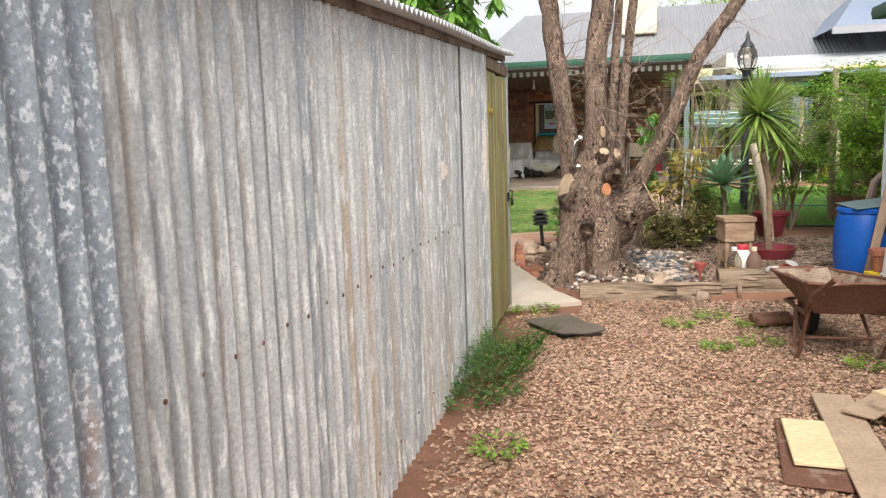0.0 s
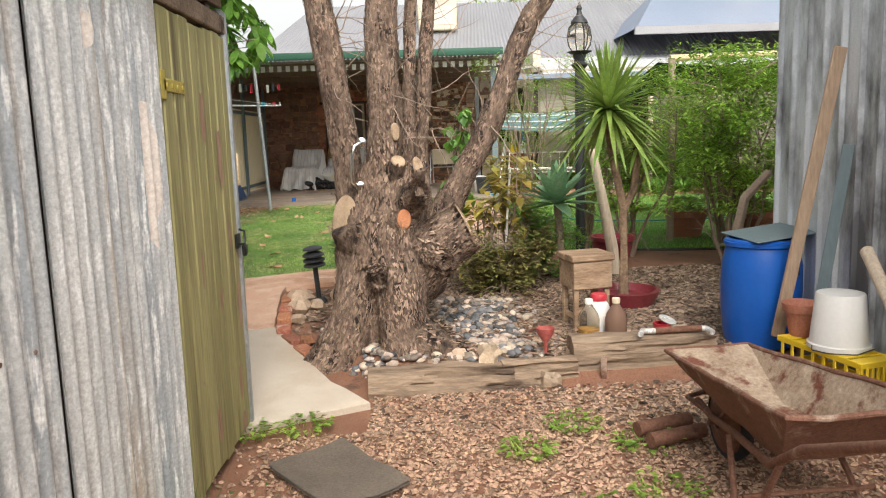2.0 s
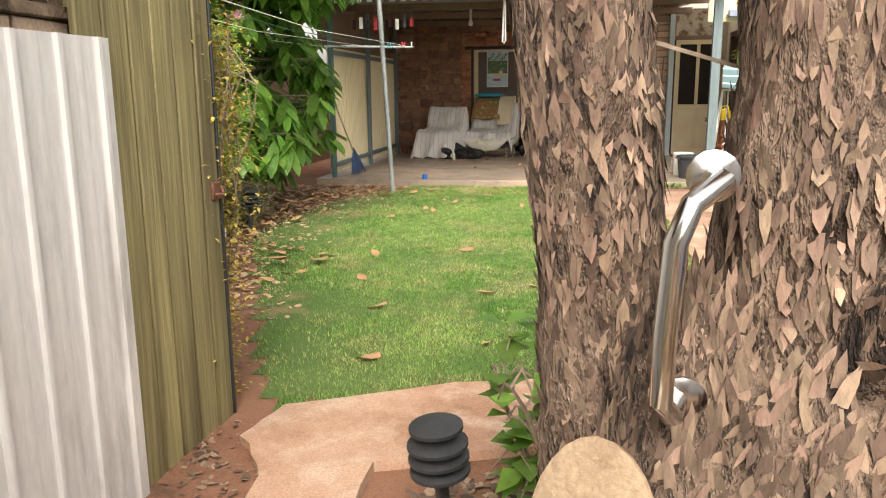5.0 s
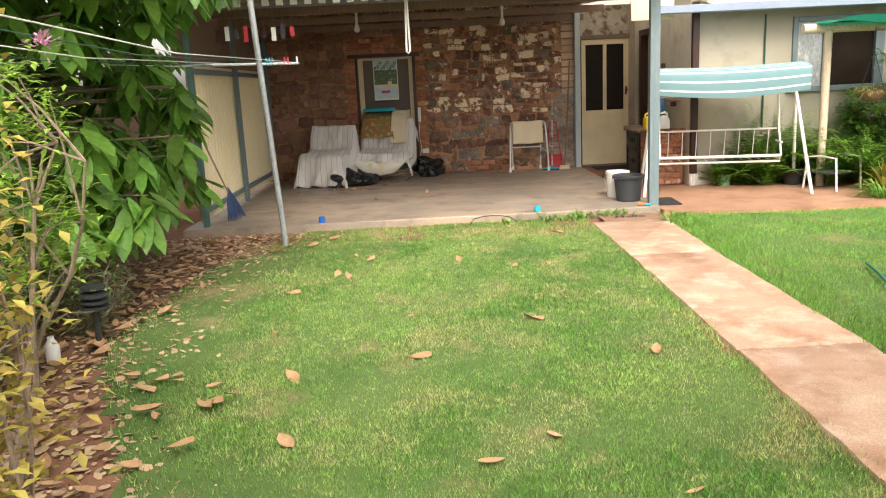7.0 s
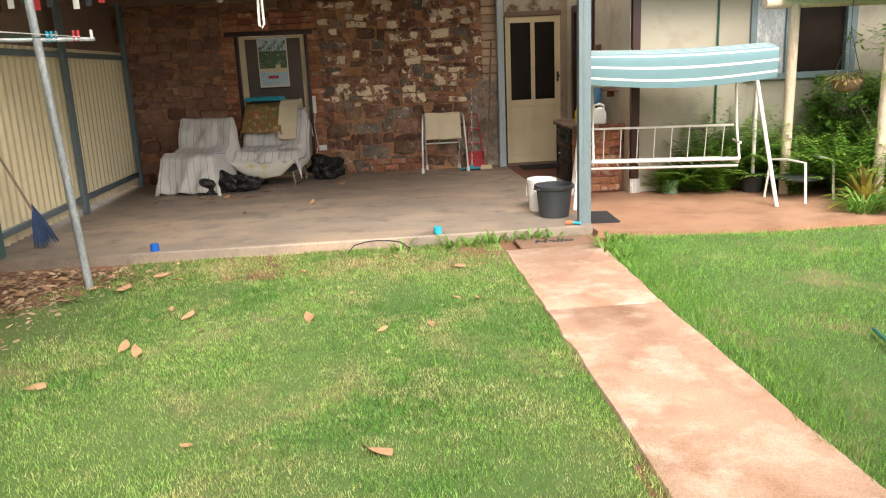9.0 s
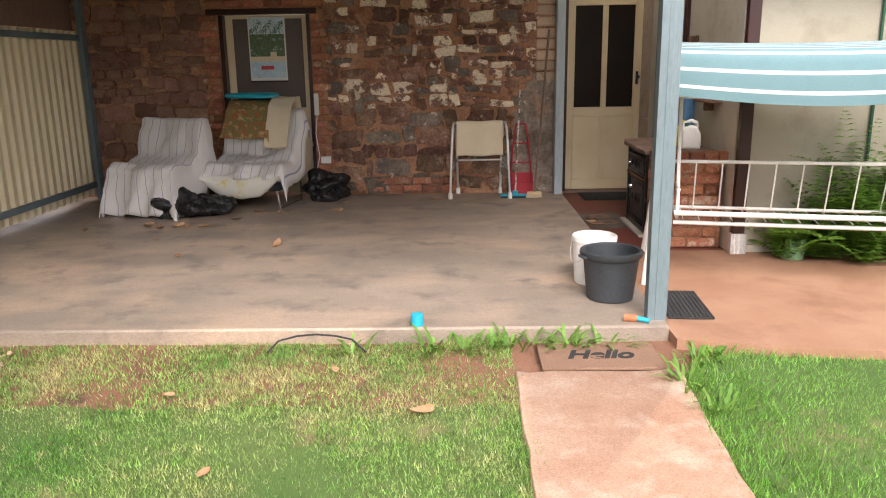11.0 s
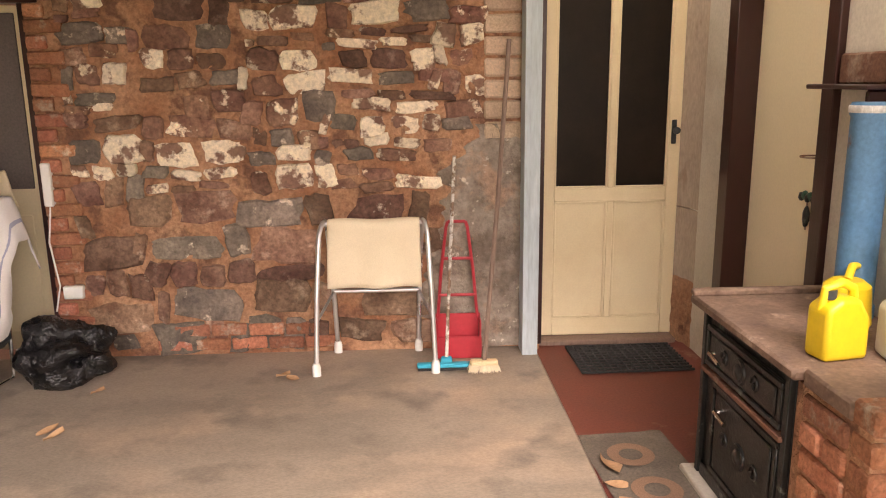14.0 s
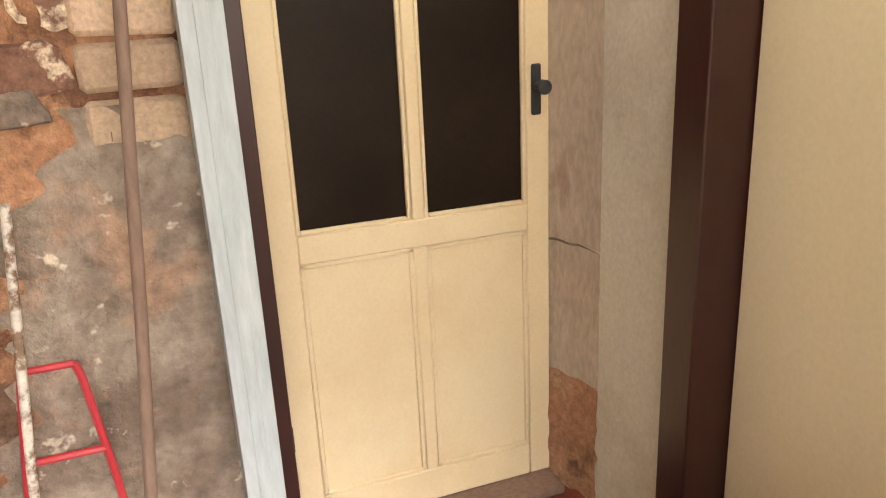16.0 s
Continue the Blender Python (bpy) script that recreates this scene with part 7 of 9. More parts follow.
for a, b, nm in (((1.848, 19.29, 0.50), (1.866, 19.88, 0.66), "top_door"), ((1.848, 19.29, 0.10), (1.866, 19.80, 0.46), "oven_door"), ((1.850, 19.29, 0.02), (1.866, 19.9, 0.08), "ash_door")):
    dd = part(nm, Geo().box(a, b, 0.006), M["cast_iron"], sv)
    if nm != "ash_door":
        for fa, fb in (((a[1], a[2]), (b[1], a[2] + 0.022)), ((a[1], b[2] - 0.022), (b[1], b[2])), ((a[1], a[2] + 0.022), (a[1] + 0.022, b[2] - 0.022)), ((b[1] - 0.022, a[2] + 0.022), (b[1], b[2] - 0.022))):
            part("border", Geo().box((1.838, fa[0], fa[1]), (1.849, fb[0], fb[1]), 0.004), M["cast_iron"], dd)
        yc_, zc_ = (a[1] + b[1]) / 2, (a[2] + b[2]) / 2
        part("boss", Geo().lathe([(0.05, 0), (0.045, 0.008), (0.03, 0.006), (0.022, 0.014), (0.0, 0.017)], 18, m=pose(1.840, yc_, zc_, 0, -90, 0)), M["cast_iron"], dd, "round cast ornament")
        for oy in (-0.12, 0.12):
            part("scroll", Geo().tube([(1.838, yc_ + oy + 0.03 * math.cos(k_ * 0.7) * (1 - k_ / 14), zc_ + 0.035 * math.sin(k_ * 0.7) * (1 - k_ / 14)) for k_ in range(12)], 0.005, 6), M["cast_iron"], dd)
        part("moulding", Geo().box((1.840, a[1] + 0.04, a[2] + 0.03), (1.849, b[1] - 0.04, b[2] - 0.03), 0.004), M["cast_iron"], dd)
        part("door_handle", Geo().tube([(1.85, b[1] - 0.08, b[2] - 0.09), (1.82, b[1] - 0.08, b[2] - 0.09), (1.82, b[1] - 0.17, b[2] - 0.10)], 0.009, 8), M["chrome"], dd, "worn bright handle")
part("shelf_bar", Geo().box((1.83, 19.27, 0.47), (1.866, 19.9, 0.49), 0.004), M["rust"], sv)
part("side_strip", Geo().box((1.845, 19.255, 0.0), (1.868, 19.285, 0.70), 0.003), M["cast_iron"], sv)
part("side_strip", Geo().box((1.845, 19.905, 0.0), (1.868, 19.935, 0.70), 0.003), M["cast_iron"], sv)
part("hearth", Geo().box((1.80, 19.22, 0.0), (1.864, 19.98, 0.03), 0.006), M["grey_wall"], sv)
part("top", Geo().box((1.82, 19.20, 0.702), (2.372, 20.02, 0.74), 0.01), M["stove_top"], sv, "rusty brown iron top plate")
part("back_lip", Geo().box((1.82, 19.98, 0.738), (2.372, 20.02, 0.765), 0.006), M["stove_top"], sv)
part("mortar_core", Geo().box((1.865, 18.87, 0.0), (2.36, 19.25, 0.69), 0.004), M["mortar"], sv)
part("mortar_core", Geo().box((1.875, 19.935, 0.0), (2.36, 20.01, 0.70), 0.004), M["mortar"], sv)
bmesh_a = Geo().box((0, 0, 0), (0.225, 0.105, 0.072), 0.009).mesh("brick", M["brick"])
bmesh_b = Geo().box((0, 0, 0), (0.105, 0.105, 0.072), 0.009).mesh("brick", M["brick"])
for row in range(8):
    z = 0.004 + row * 0.085
    x = 1.86
    for k in range(3):
        w = 0.105 if (k == 0 and row % 2) else 0.225
        if x + w > 2.37:
            w = 0.105
        if x + w > 2.40:
            break
        b = part("brick", bmesh_a if w > 0.2 else bmesh_b, None, sv)
        b.matrix_basis = pose(x, 18.855 + rnd.uniform(-0.004, 0.004), z, 0, 0, rnd.uniform(-1, 1))
        x += w + 0.011
    yy = 18.97
    for k in range(3):
        w = 0.105 if (k == 0 and row % 2 == 0) else 0.225
        if yy + w > 19.27:
            w = 0.105
        if yy + w > 19.27:
            break
        b = part("brick", bmesh_a if w > 0.2 else bmesh_b, None, sv)
        b.matrix_basis = pose(1.955 + rnd.uniform(-0.004, 0.004), yy, z, 0, 0, 90)
        yy += w + 0.011
for k in range(5):
    b = part("brick", bmesh_b, None, sv)
    b.matrix_basis = pose(1.852 + k * 0.115 - 0.0, 18.845, 0.69, 0, 0, rnd.uniform(-1, 1))
part("capping", Geo().box((1.85, 18.95, 0.69), (2.372, 19.198, 0.745), 0.008), M["stove_top"], sv)

def jerry(label, mt, at, turn, cap):
    t = thing("jerrycan", label, "jerrycan", at, turn, "containers on the stove")
    sec = [(-0.085, 0.0), (0.085, 0.0), (0.085, 0.13), (0.045, 0.20), (-0.03, 0.205), (-0.085, 0.17)]
    g = Geo()
    for yy in (-0.055, 0.055):
        g.add([(x, yy * (0.93 if i in (3, 4) else 1), z) for i, (x, z) in enumerate(sec)], [tuple(range(6)) if yy < 0 else tuple(range(6))[::-1]])
    g.f += [(i, 6 + i, 6 + (i + 1) % 6, (i + 1) % 6) for i in range(6)]
    t.scale = (0.9, 0.9, 0.95)
    bdy = part("body", g, M[mt], t)
    bv = bdy.modifiers.new("bevel", "BEVEL")
    bv.width, bv.segments, bv.limit_method = 0.018, 3, "NONE"
    part("handle", Geo().tube([(-0.07, 0, 0.16), (-0.06, 0, 0.225), (0.0, 0, 0.245), (0.045, 0, 0.225), (0.05, 0, 0.19)], 0.016, 10), M[mt], t)
    part("cap", Geo().lathe([(0.022, 0), (0.024, 0.002), (0.024, 0.03), (0.0, 0.032)], 16, at=(-0.045, 0, 0.195)), M[cap], t)
    return t


jerry("yellow plastic jug with a dark cap on the stove", "yellow_plastic", (2.0, 19.30, 1.04), 10, "charcoal")
jerry("white plastic jug with a green cap on the stove", "white_plastic", (2.205, 19.27, 1.04), -10, "dark_green")
wc = thing("watering_can", "yellow plastic watering can behind the jugs", "can", (2.20, 19.60, 1.04), 40)
part("body", Geo().lathe([(0.08, 0), (0.085, 0.01), (0.075, 0.14), (0.05, 0.16), (0, 0.16)], 20), M["yellow_plastic"], wc)
part("handle", Geo().tube([(0.07, 0, 0.05), (0.14, 0, 0.10), (0.12, 0, 0.19), (0.03, 0, 0.2), (0, 0, 0.16)], 0.014, 10), M["yellow_plastic"], wc)
fl = thing("flue", "blue painted steel cylinder with worn top on the stove", "cylinder", (2.285, 19.70, 1.04))
part("tube", Geo().lathe([(0.072, 0.0), (0.072, 0.04), (0.066, 0.05), (0.066, 0.70), (0.071, 0.71), (0.071, 0.74), (0.066, 0.75), (0.0, 0.75)], 28), M["blue_steel"], fl)
part("rim", Geo().lathe([(0.072, 0.715), (0.075, 0.72), (0.075, 0.735), (0.072, 0.74)], 28, close=False), M["galv"], fl)
sf = thing("bracket_shelf", "small brown carved wooden wall shelf", "shelf", (SWX - 0.12, 19.90, 1.83))
part("board", Geo().box((0, -0.2, 0), (0.115, 0.2, 0.018), 0.004), M["maroon"], sf)
part("back", Geo().box((0.098, -0.15, 0.018), (0.115, 0.15, 0.13), 0.02), M["rust"], sf)
part("bracket", Geo().box((0.03, -0.16, -0.07), (0.115, -0.14, 0.0), 0.01), M["maroon"], sf)
sf2 = thing("bracket_shelf", "small brown wooden wall shelf", "shelf", (SWX - 0.12, 19.25, 1.42))
part("board", Geo().box((0, -0.2, 0), (0.115, 0.2, 0.018), 0.004), M["rust"], sf2)
part("bracket", Geo().box((0.03, -0.01, -0.07), (0.115, 0.01, 0.0), 0.01), M["rust"], sf2)
rg = thing("wire_ring", "rusty wire ring fixed to the door", "ring", (SWX + 0.03, 20.25, 1.55))
part("hoop", Geo().tube([(0.06 * math.cos(a) , 0.06 * math.sin(a), 0) for a in [k * 0.3142 for k in range(21)]], 0.004, 6), M["rust"], rg)
orn = thing("shell_ornament", "dark shell ornament hanging on the cream door", "ornament", (SWX + 0.07, 20.36, 1.22))
for k in range(5):
    part("shell", Geo().blob((0, -0.05 + k * 0.025, 0.14 + 0.01 * (k % 2)), (0.015, 0.016, 0.02), k), M["dark_green"] if k % 2 else M["cast_iron"], orn)
part("pendant", Geo().blob((0, 0, 0.06), (0.015, 0.02, 0.05), 9), M["cast_iron"], orn)
part("cord", Geo().tube([(0, 0, 0), (0, 0, 0.16)], 0.004, 6), M["twig"], orn)

# walking frame with towel
wf = thing("walking_frame", "aluminium walking frame with white rubber feet", "walking frame", (0.52, 21.24, FZ))
wf.scale = (1.07, 1.0, 1.0)
for s in (-1, 1):
    part("side_frame", Geo().tube([(s * 0.30, -0.19, 0.04), (s * 0.285, -0.15, 0.45), (s * 0.27, -0.10, 0.74), (s * 0.262, -0.07, 0.785), (s * 0.255, -0.02, 0.805), (s * 0.25, 0.05, 0.80), (s * 0.245, 0.09, 0.76), (s * 0.23, 0.13, 0.45), (s * 0.22, 0.17, 0.04)], 0.0125, 12), M["aluminium"], wf)
    for yy, x in ((-0.19, 0.30), (0.17, 0.22)):
        part("rubber_foot", Geo().lathe([(0.022, 0), (0.022, 0.05), (0.016, 0.07)], 14, at=(s * x, yy, 0)), M["white_plastic"], wf)
    part("strut", Geo().tube([(s * 0.287, -0.155, 0.30), (s * 0.225, 0.14, 0.38)], 0.008, 8), M["aluminium"], wf)
part("cross_bar", Geo().tube([(-0.228, 0.135, 0.38), (0.228, 0.135, 0.38)], 0.0125, 12), M["aluminium"], wf)
part("cross_bar", Geo().tube([(-0.25, 0.0, 0.795), (0.25, 0.0, 0.795)], 0.0125, 12), M["aluminium"], wf)
tw = thing("towel", "cream towel draped over the walking frame", "towel", (0.52, 21.24, FZ))
tw.scale = (1.18, 1.0, 1.0)
def towel(u, v):
    s = (v - 0.45) * 0.70
    if abs(s) < 0.02:
        y_, z_ = -s, 0.815
    else:
        y_, z_ = (-0.02 if s > 0 else 0.02) - (s * 0.10), 0.815 - (abs(s) - 0.02)
    x_ = (u - 0.5) * (0.42 + 0.03 * abs(s))
    fold = 0.010 * math.sin(u * 13 + 2 * s) * min(1, abs(s) * 4)
    return (x_, y_ - fold + (-0.008 if s > 0 else 0.008), z_ + 0.004 * math.sin(u * 9))
g = Geo().grid(towel, 30, 24)
tob = part("cloth", g, M["cloth_cream"], tw, sharp=80)
sol = tob.modifiers.new("thick", "SOLIDIFY")
sol.thickness = 0.006

dp = thing("dustpan", "long handled red plastic dustpan leaning on the wall", "dustpan", (0.98, 21.31, FZ))
part("pan", Geo().box((-0.13, -0.06, 0.0), (0.13, -0.045, 0.13), 0.006).box((-0.13, -0.045, 0.0), (-0.118, 0.04, 0.22), 0.004).box((0.118, -0.045, 0.0), (0.13, 0.04, 0.22), 0.004).box((-0.13, 0.03, 0.0), (0.13, 0.045, 0.24), 0.004), M["red_plastic"], dp)
for s in (-1, 1):
    part("handle_bar", Geo().tube([(s * 0.115, 0.03, 0.2), (s * 0.09, 0.05, 0.5), (s * 0.06, 0.07, 0.74), (s * 0.05, 0.075, 0.77)], 0.009, 8), M["red_plastic"], dp)
for z, w in ((0.35, 0.105), (0.56, 0.085), (0.77, 0.05)):
    part("handle_bar", Geo().tube([(-w, 0.05 + (z - 0.5) * 0.08, z), (w, 0.05 + (z - 0.5) * 0.08, z)], 0.009, 8), M["red_plastic"], dp)
br_ = thing("broom", "squeegee broom with a teal head and worn white handle", "broom", (0.90, 21.075, FZ))
part("head", Geo().box((-0.16, -0.02, 0.02), (0.16, 0.02, 0.045), 0.006).box((-0.03, -0.018, 0.045), (0.03, 0.018, 0.08), 0.008), M["teal_plastic"], br_)
part("blade", Geo().box((-0.155, -0.006, 0.0), (0.155, 0.006, 0.02), 0.002), M["rubber"], br_)
part("handle", Geo().tube([(0.0, 0, 0.06), (0.03, 0.14, 0.55), (0.07, 0.30, 1.14)], 0.010, 10), M["worn_white"], br_)
mp_ = thing("mop", "long brown handled brush leaning on the wall", "brush", (1.10, 21.025, FZ))
part("handle", Geo().tube([(0.0, 0, 0.05), (0.09, 0.17, 0.9), (0.17, 0.35, 1.76)], 0.013, 10), M["brown_fence"], mp_)
g = Geo()
for _ in range(260):
    a = rnd.uniform(-1, 1)
    g.leaf((a * 0.07, rnd.uniform(-0.03, 0.03), 0.055), (a * 0.5, rnd.uniform(-0.4, 0.4), -1), (0, 1, 0), 0.05, 0.006)
part("bristles", g, M["cloth_cream"], mp_)
part("head", Geo().box((-0.075, -0.025, 0.045), (0.075, 0.025, 0.075), 0.008), M["new_timber"], mp_)

# covered chairs
def striped(name, base, stripe, pitch, width):
    m = mat(name, base, tuple(c * 0.93 for c in base), 5, 120, 0.95, bump=0.2, grain=0.06)
    nt = m.node_tree
    nd, ln = nt.nodes, nt.links
    hue = next(n for n in nd if n.bl_idname == "ShaderNodeHueSaturation")
    src = hue.inputs["Color"].links[0].from_socket
    uv = nd.new("ShaderNodeAttribute")
    uv.attribute_name = "weave"
    sep = nd.new("ShaderNodeSeparateXYZ")
    ln.new(uv.outputs["Vector"], sep.inputs[0])
    mo = nd.new("ShaderNodeMath")
    mo.operation = "PINGPONG"
    mo.inputs[1].default_value = pitch
    ln.new(sep.outputs[0], mo.inputs[0])
    lt = nd.new("ShaderNodeMath")
    lt.operation = "LESS_THAN"
    lt.inputs[1].default_value = width
    ln.new(mo.outputs[0], lt.inputs[0])
    mx = nd.new("ShaderNodeMix")
    mx.data_type = "RGBA"
    mx.inputs["B"].default_value = (*stripe, 1)
    ln.new(lt.outputs[0], mx.inputs["Factor"])
    ln.new(src, mx.inputs["A"])
    ln.new(mx.outputs["Result"], hue.inputs["Color"])
    return m


M["sheet_stripe"] = striped("sheet_stripe", (0.76, 0.73, 0.71), (0.34, 0.35, 0.46), 0.055, 0.004)
M["canopy"] = striped("canopy", (0.17, 0.30, 0.33), (0.78, 0.80, 0.76), 0.04, 0.008)


def draped(name, prof, x0, x1, folds, material, parent, label="", flare=0.05, nx=44, skirt=0.0):
    """Cloth over a seat: prof is (y, z) from the front hem over the seat to the back."""
    lens = [0.0]
    for (a, b), (c_, d_) in zip(prof, prof[1:]):
        lens.append(lens[-1] + math.hypot(c_ - a, d_ - b))
    total = lens[-1]
    nv = 50
    w = []
    g = Geo()
    def at(u, v):
        s = v * total
        k = max(i for i in range(len(lens)) if lens[i] <= s + 1e-9)
        k = min(k, len(prof) - 2)
        f = (s - lens[k]) / (lens[k + 1] - lens[k])
        yy, z = prof[k][0] * (1 - f) + prof[k + 1][0] * f, prof[k][1] * (1 - f) + prof[k + 1][1] * f
        uu = (u - 0.5) * 2
        x = x0 + (x1 - x0) * u
        low = max(0.0, 0.5 - z)
        x += uu * flare * low * 2
        side = max(0.0, abs(uu) - 0.86) / 0.14
        z -= side * skirt * (1 if z > 0.2 else 0.2)
        w.append((u * (x1 - x0) * 1.3, s, 0))
        q = Vector((x * 4.5, yy * 6, z * 4))
        n1 = noise.noise(q) * folds + 0.5 * folds * (0.35 - abs(noise.noise(q * 1.9 + Vector((3, 1, 7))))) + folds * 0.8 * math.sin(u * 21 + 4 * noise.noise(q * 0.3)) * low * 2
        return (x, yy - n1, z + n1 * 0.5 - 0.01 * math.sin(u * math.pi) * (z > 0.3))
    g.grid(at, nx, nv)
    ob = part(name, g, M[material], parent, label, sharp=80)
    at_ = ob.data.attributes.new("weave", "FLOAT_VECTOR", "POINT")
    at_.data.foreach_set("vector", [c_ for p in w for c_ in p])
    so_ = ob.modifiers.new("thick", "SOLIDIFY")
    so_.thickness = 0.008
    return ob


ac = thing("covered_armchair", "armchair under a white striped sheet", "armchair", (-2.72, 20.60, FZ), -14)
draped("sheet", [(-0.44, 0.02), (-0.42, 0.25), (-0.40, 0.48), (-0.30, 0.52), (-0.05, 0.50), (0.12, 0.56), (0.20, 0.80), (0.26, 0.93), (0.36, 0.92), (0.42, 0.6)], -0.42, 0.40, 0.05, "sheet_stripe", ac, skirt=0.47)
part("frame", Geo().box((-0.36, -0.36, 0.03), (0.30, 0.32, 0.44), 0.03), M["charcoal"], ac)
part("back", Geo().box((-0.34, 0.24, 0.3), (0.28, 0.36, 0.80), 0.03), M["charcoal"], ac)
rc = thing("covered_recliner", "recliner chair under a white striped sheet and towel", "armchair", (-1.87, 20.95, FZ), -10)
draped("sheet", [(-0.415, 0.31), (-0.42, 0.36), (-0.34, 0.46), (-0.10, 0.47), (0.10, 0.52), (0.22, 0.78), (0.30, 0.96), (0.38, 0.98), (0.44, 0.8)], -0.46, 0.50, 0.055, "sheet_stripe", rc, skirt=0.23)
def cushion(u, v):
    a = u * math.pi
    return (-0.44 + 0.88 * v, -0.40 - 0.06 * math.sin(a), 0.36 - 0.25 * math.sin(math.pi * v) ** 0.6 * u + 0.03 * noise.noise(Vector((v * 6, u * 3, 1))))
M["cloth_lemon"] = mat("cloth_lemon", (0.74, 0.71, 0.62), (0.78, 0.76, 0.70), 5, 120, 0.95, bump=0.2, grain=0.06, spots=(0.66, 0.56, 0.16), spot_scale=4, spot_at=0.62)
cu = part("front_cover", Geo().grid(cushion, 12, 24), M["cloth_lemon"], rc, "white cloth with yellow blotches", sharp=80)
cu.modifiers.new("thick", "SOLIDIFY").thickness = 0.02
for s in (-1, 1):
    part("leg", Geo().tube([(s * 0.38, -0.36, 0.2), (s * 0.40, -0.33, 0.01), (s * 0.40, 0.25, 0.01), (s * 0.38, 0.3, 0.4)], 0.011, 8), M["chrome"], rc)
part("body", Geo().box((-0.40, -0.32, 0.18), (0.42, 0.30, 0.42), 0.05).box((-0.36, 0.27, 0.4), (0.38, 0.38, 0.93), 0.05), M["charcoal"], rc)
bl = thing("patterned_cloth", "rust and olive patterned cloth over a chair back", "cloth", (-1.90, 21.02, FZ), -10)
draped("cloth", [(-0.06, 0.70), (0.04, 0.84), (0.14, 0.99), (0.24, 1.07), (0.36, 1.08), (0.44, 0.9)], -0.38, 0.24, 0.02, "cloth_print", bl, skirt=0.12)
bl = thing("beige_towel", "beige towel over a chair back", "towel", (-1.90, 21.02, FZ), -10)
draped("cloth", [(-0.08, 0.60), (0.02, 0.84), (0.12, 1.02), (0.24, 1.10), (0.36, 1.11), (0.43, 0.9)], 0.16, 0.42, 0.015, "cloth_cream", bl, nx=18)
bl = thing("teal_cushion", "flat teal cushion on a chair back", "cushion", (-1.92, 21.05, FZ + 1.10), -10)
part("pad", Geo().box((-0.27, 0.0, 0.0), (0.22, 0.34, 0.05), 0.02), M["teal_plastic"], bl)


def bin_bag(at, size, seed):
    t = thing("rubbish_bag", "full black plastic rubbish bag on the slab", "bag", at, 0, "rubbish bags")
    g = Geo().blob((0, 0, size[2] * 0.9), size, seed, 0.6, 76, 46)
    for i, p in enumerate(g.v):
        q = Vector(p)
        k = 0.05 * (0.4 - abs(noise.noise(q * 6 + Vector((seed, 0, 0))))) + 0.035 * (0.4 - abs(noise.noise(q * 14 + Vector((0, seed, 0))))) + 0.012 * (0.4 - abs(noise.noise(q * 32)))
        q += q.normalized() * k
        g.v[i] = (q.x, q.y, max(0.004, q.z))
    part("sack", g, M["bin_bag"], t, sharp=28)
    if size[2] > 0.14:
        part("knot", Geo().blob((0.0, 0, size[2] * 1.45), (0.06, 0.045, 0.05), seed, 0.6, 14, 9), M["bin_bag"], t)


bin_bag((-2.45, 20.24, FZ), (0.24, 0.17, 0.12), 1.3)
bin_bag((-2.16, 20.33, FZ), (0.20, 0.15, 0.09), 4.1)
bin_bag((-1.15, 21.13, FZ), (0.24, 0.19, 0.155), 7.7)
sq = thing("blue_squeegee", "broom with a navy blue triangular head against the fence", "broom", (-3.55, 17.4, FZ))
part("handle", Geo().tube([(0.0, 0, 0.35), (-0.33, -0.25, 1.45)], 0.011, 8), M["twig"], sq)
g = Geo()
for k in range(90):
    a = rnd.uniform(-1, 1)
    g.leaf((0.0, 0.0, 0.42), (0.12 * a + 0.08, rnd.uniform(-0.05, 0.05), -0.4), (0, 1, 0), 0.42, 0.02, 0.0)
M["navy"] = mat("navy", (0.03, 0.06, 0.14), (0.05, 0.09, 0.2), 5, 50, 0.7, island=0.2, bump=0.1)
part("bristles", g, M["navy"], sq)
for x, yy, mt in ((0.042, 16.98, "teal_plastic"), (-2.42, 17.0, "blue_plastic")):
    t = thing("bottle_cap", "small blue plastic cap on the slab edge", "cap", (x, yy, FZ), 0, "plastic caps")
    part("cap", Geo().lathe([(0.037, 0), (0.035, 0.062), (0.031, 0.066), (0, 0.067)], 18), M[mt], t)
wi = thing("wire", "loop of black wire in the grass by the slab", "wire", (0, 0, 0))
part("loop", Geo().tube([(-0.75, 16.72, 0.27), (-0.7, 16.78, 0.315), (-0.6, 16.80, 0.335), (-0.5, 16.81, 0.34), (-0.4, 16.80, 0.335), (-0.3, 16.78, 0.32), (-0.22, 16.72, 0.27)], 0.006, 6), M["black_plastic"], wi)

bb = thing("black_bucket", "black plastic tub on the slab", "bucket", (1.215, 17.46, FZ))
part("body", Geo().lathe([(0.13, 0), (0.14, 0.005), (0.172, 0.28), (0.165, 0.28), (0.13, 0.02), (0, 0.02)], 36), M["charcoal"], bb)
part("rim", Geo().lathe([(0.166, 0.262), (0.182, 0.268), (0.192, 0.285), (0.190, 0.305), (0.178, 0.312), (0.166, 0.305), (0.162, 0.28)], 36, close=False), M["charcoal"], bb, "rolled rim")
for a_ in (0, 180):
    part("grip", Geo().box((0.188, -0.045, 0.27), (0.208, 0.045, 0.288), 0.006, pose(0, 0, 0, 0, 0, a_ + 20)), M["charcoal"], bb)
wbk = thing("white_bucket", "white plastic bucket with a wire handle on the slab", "bucket", (1.175, 17.82, FZ))
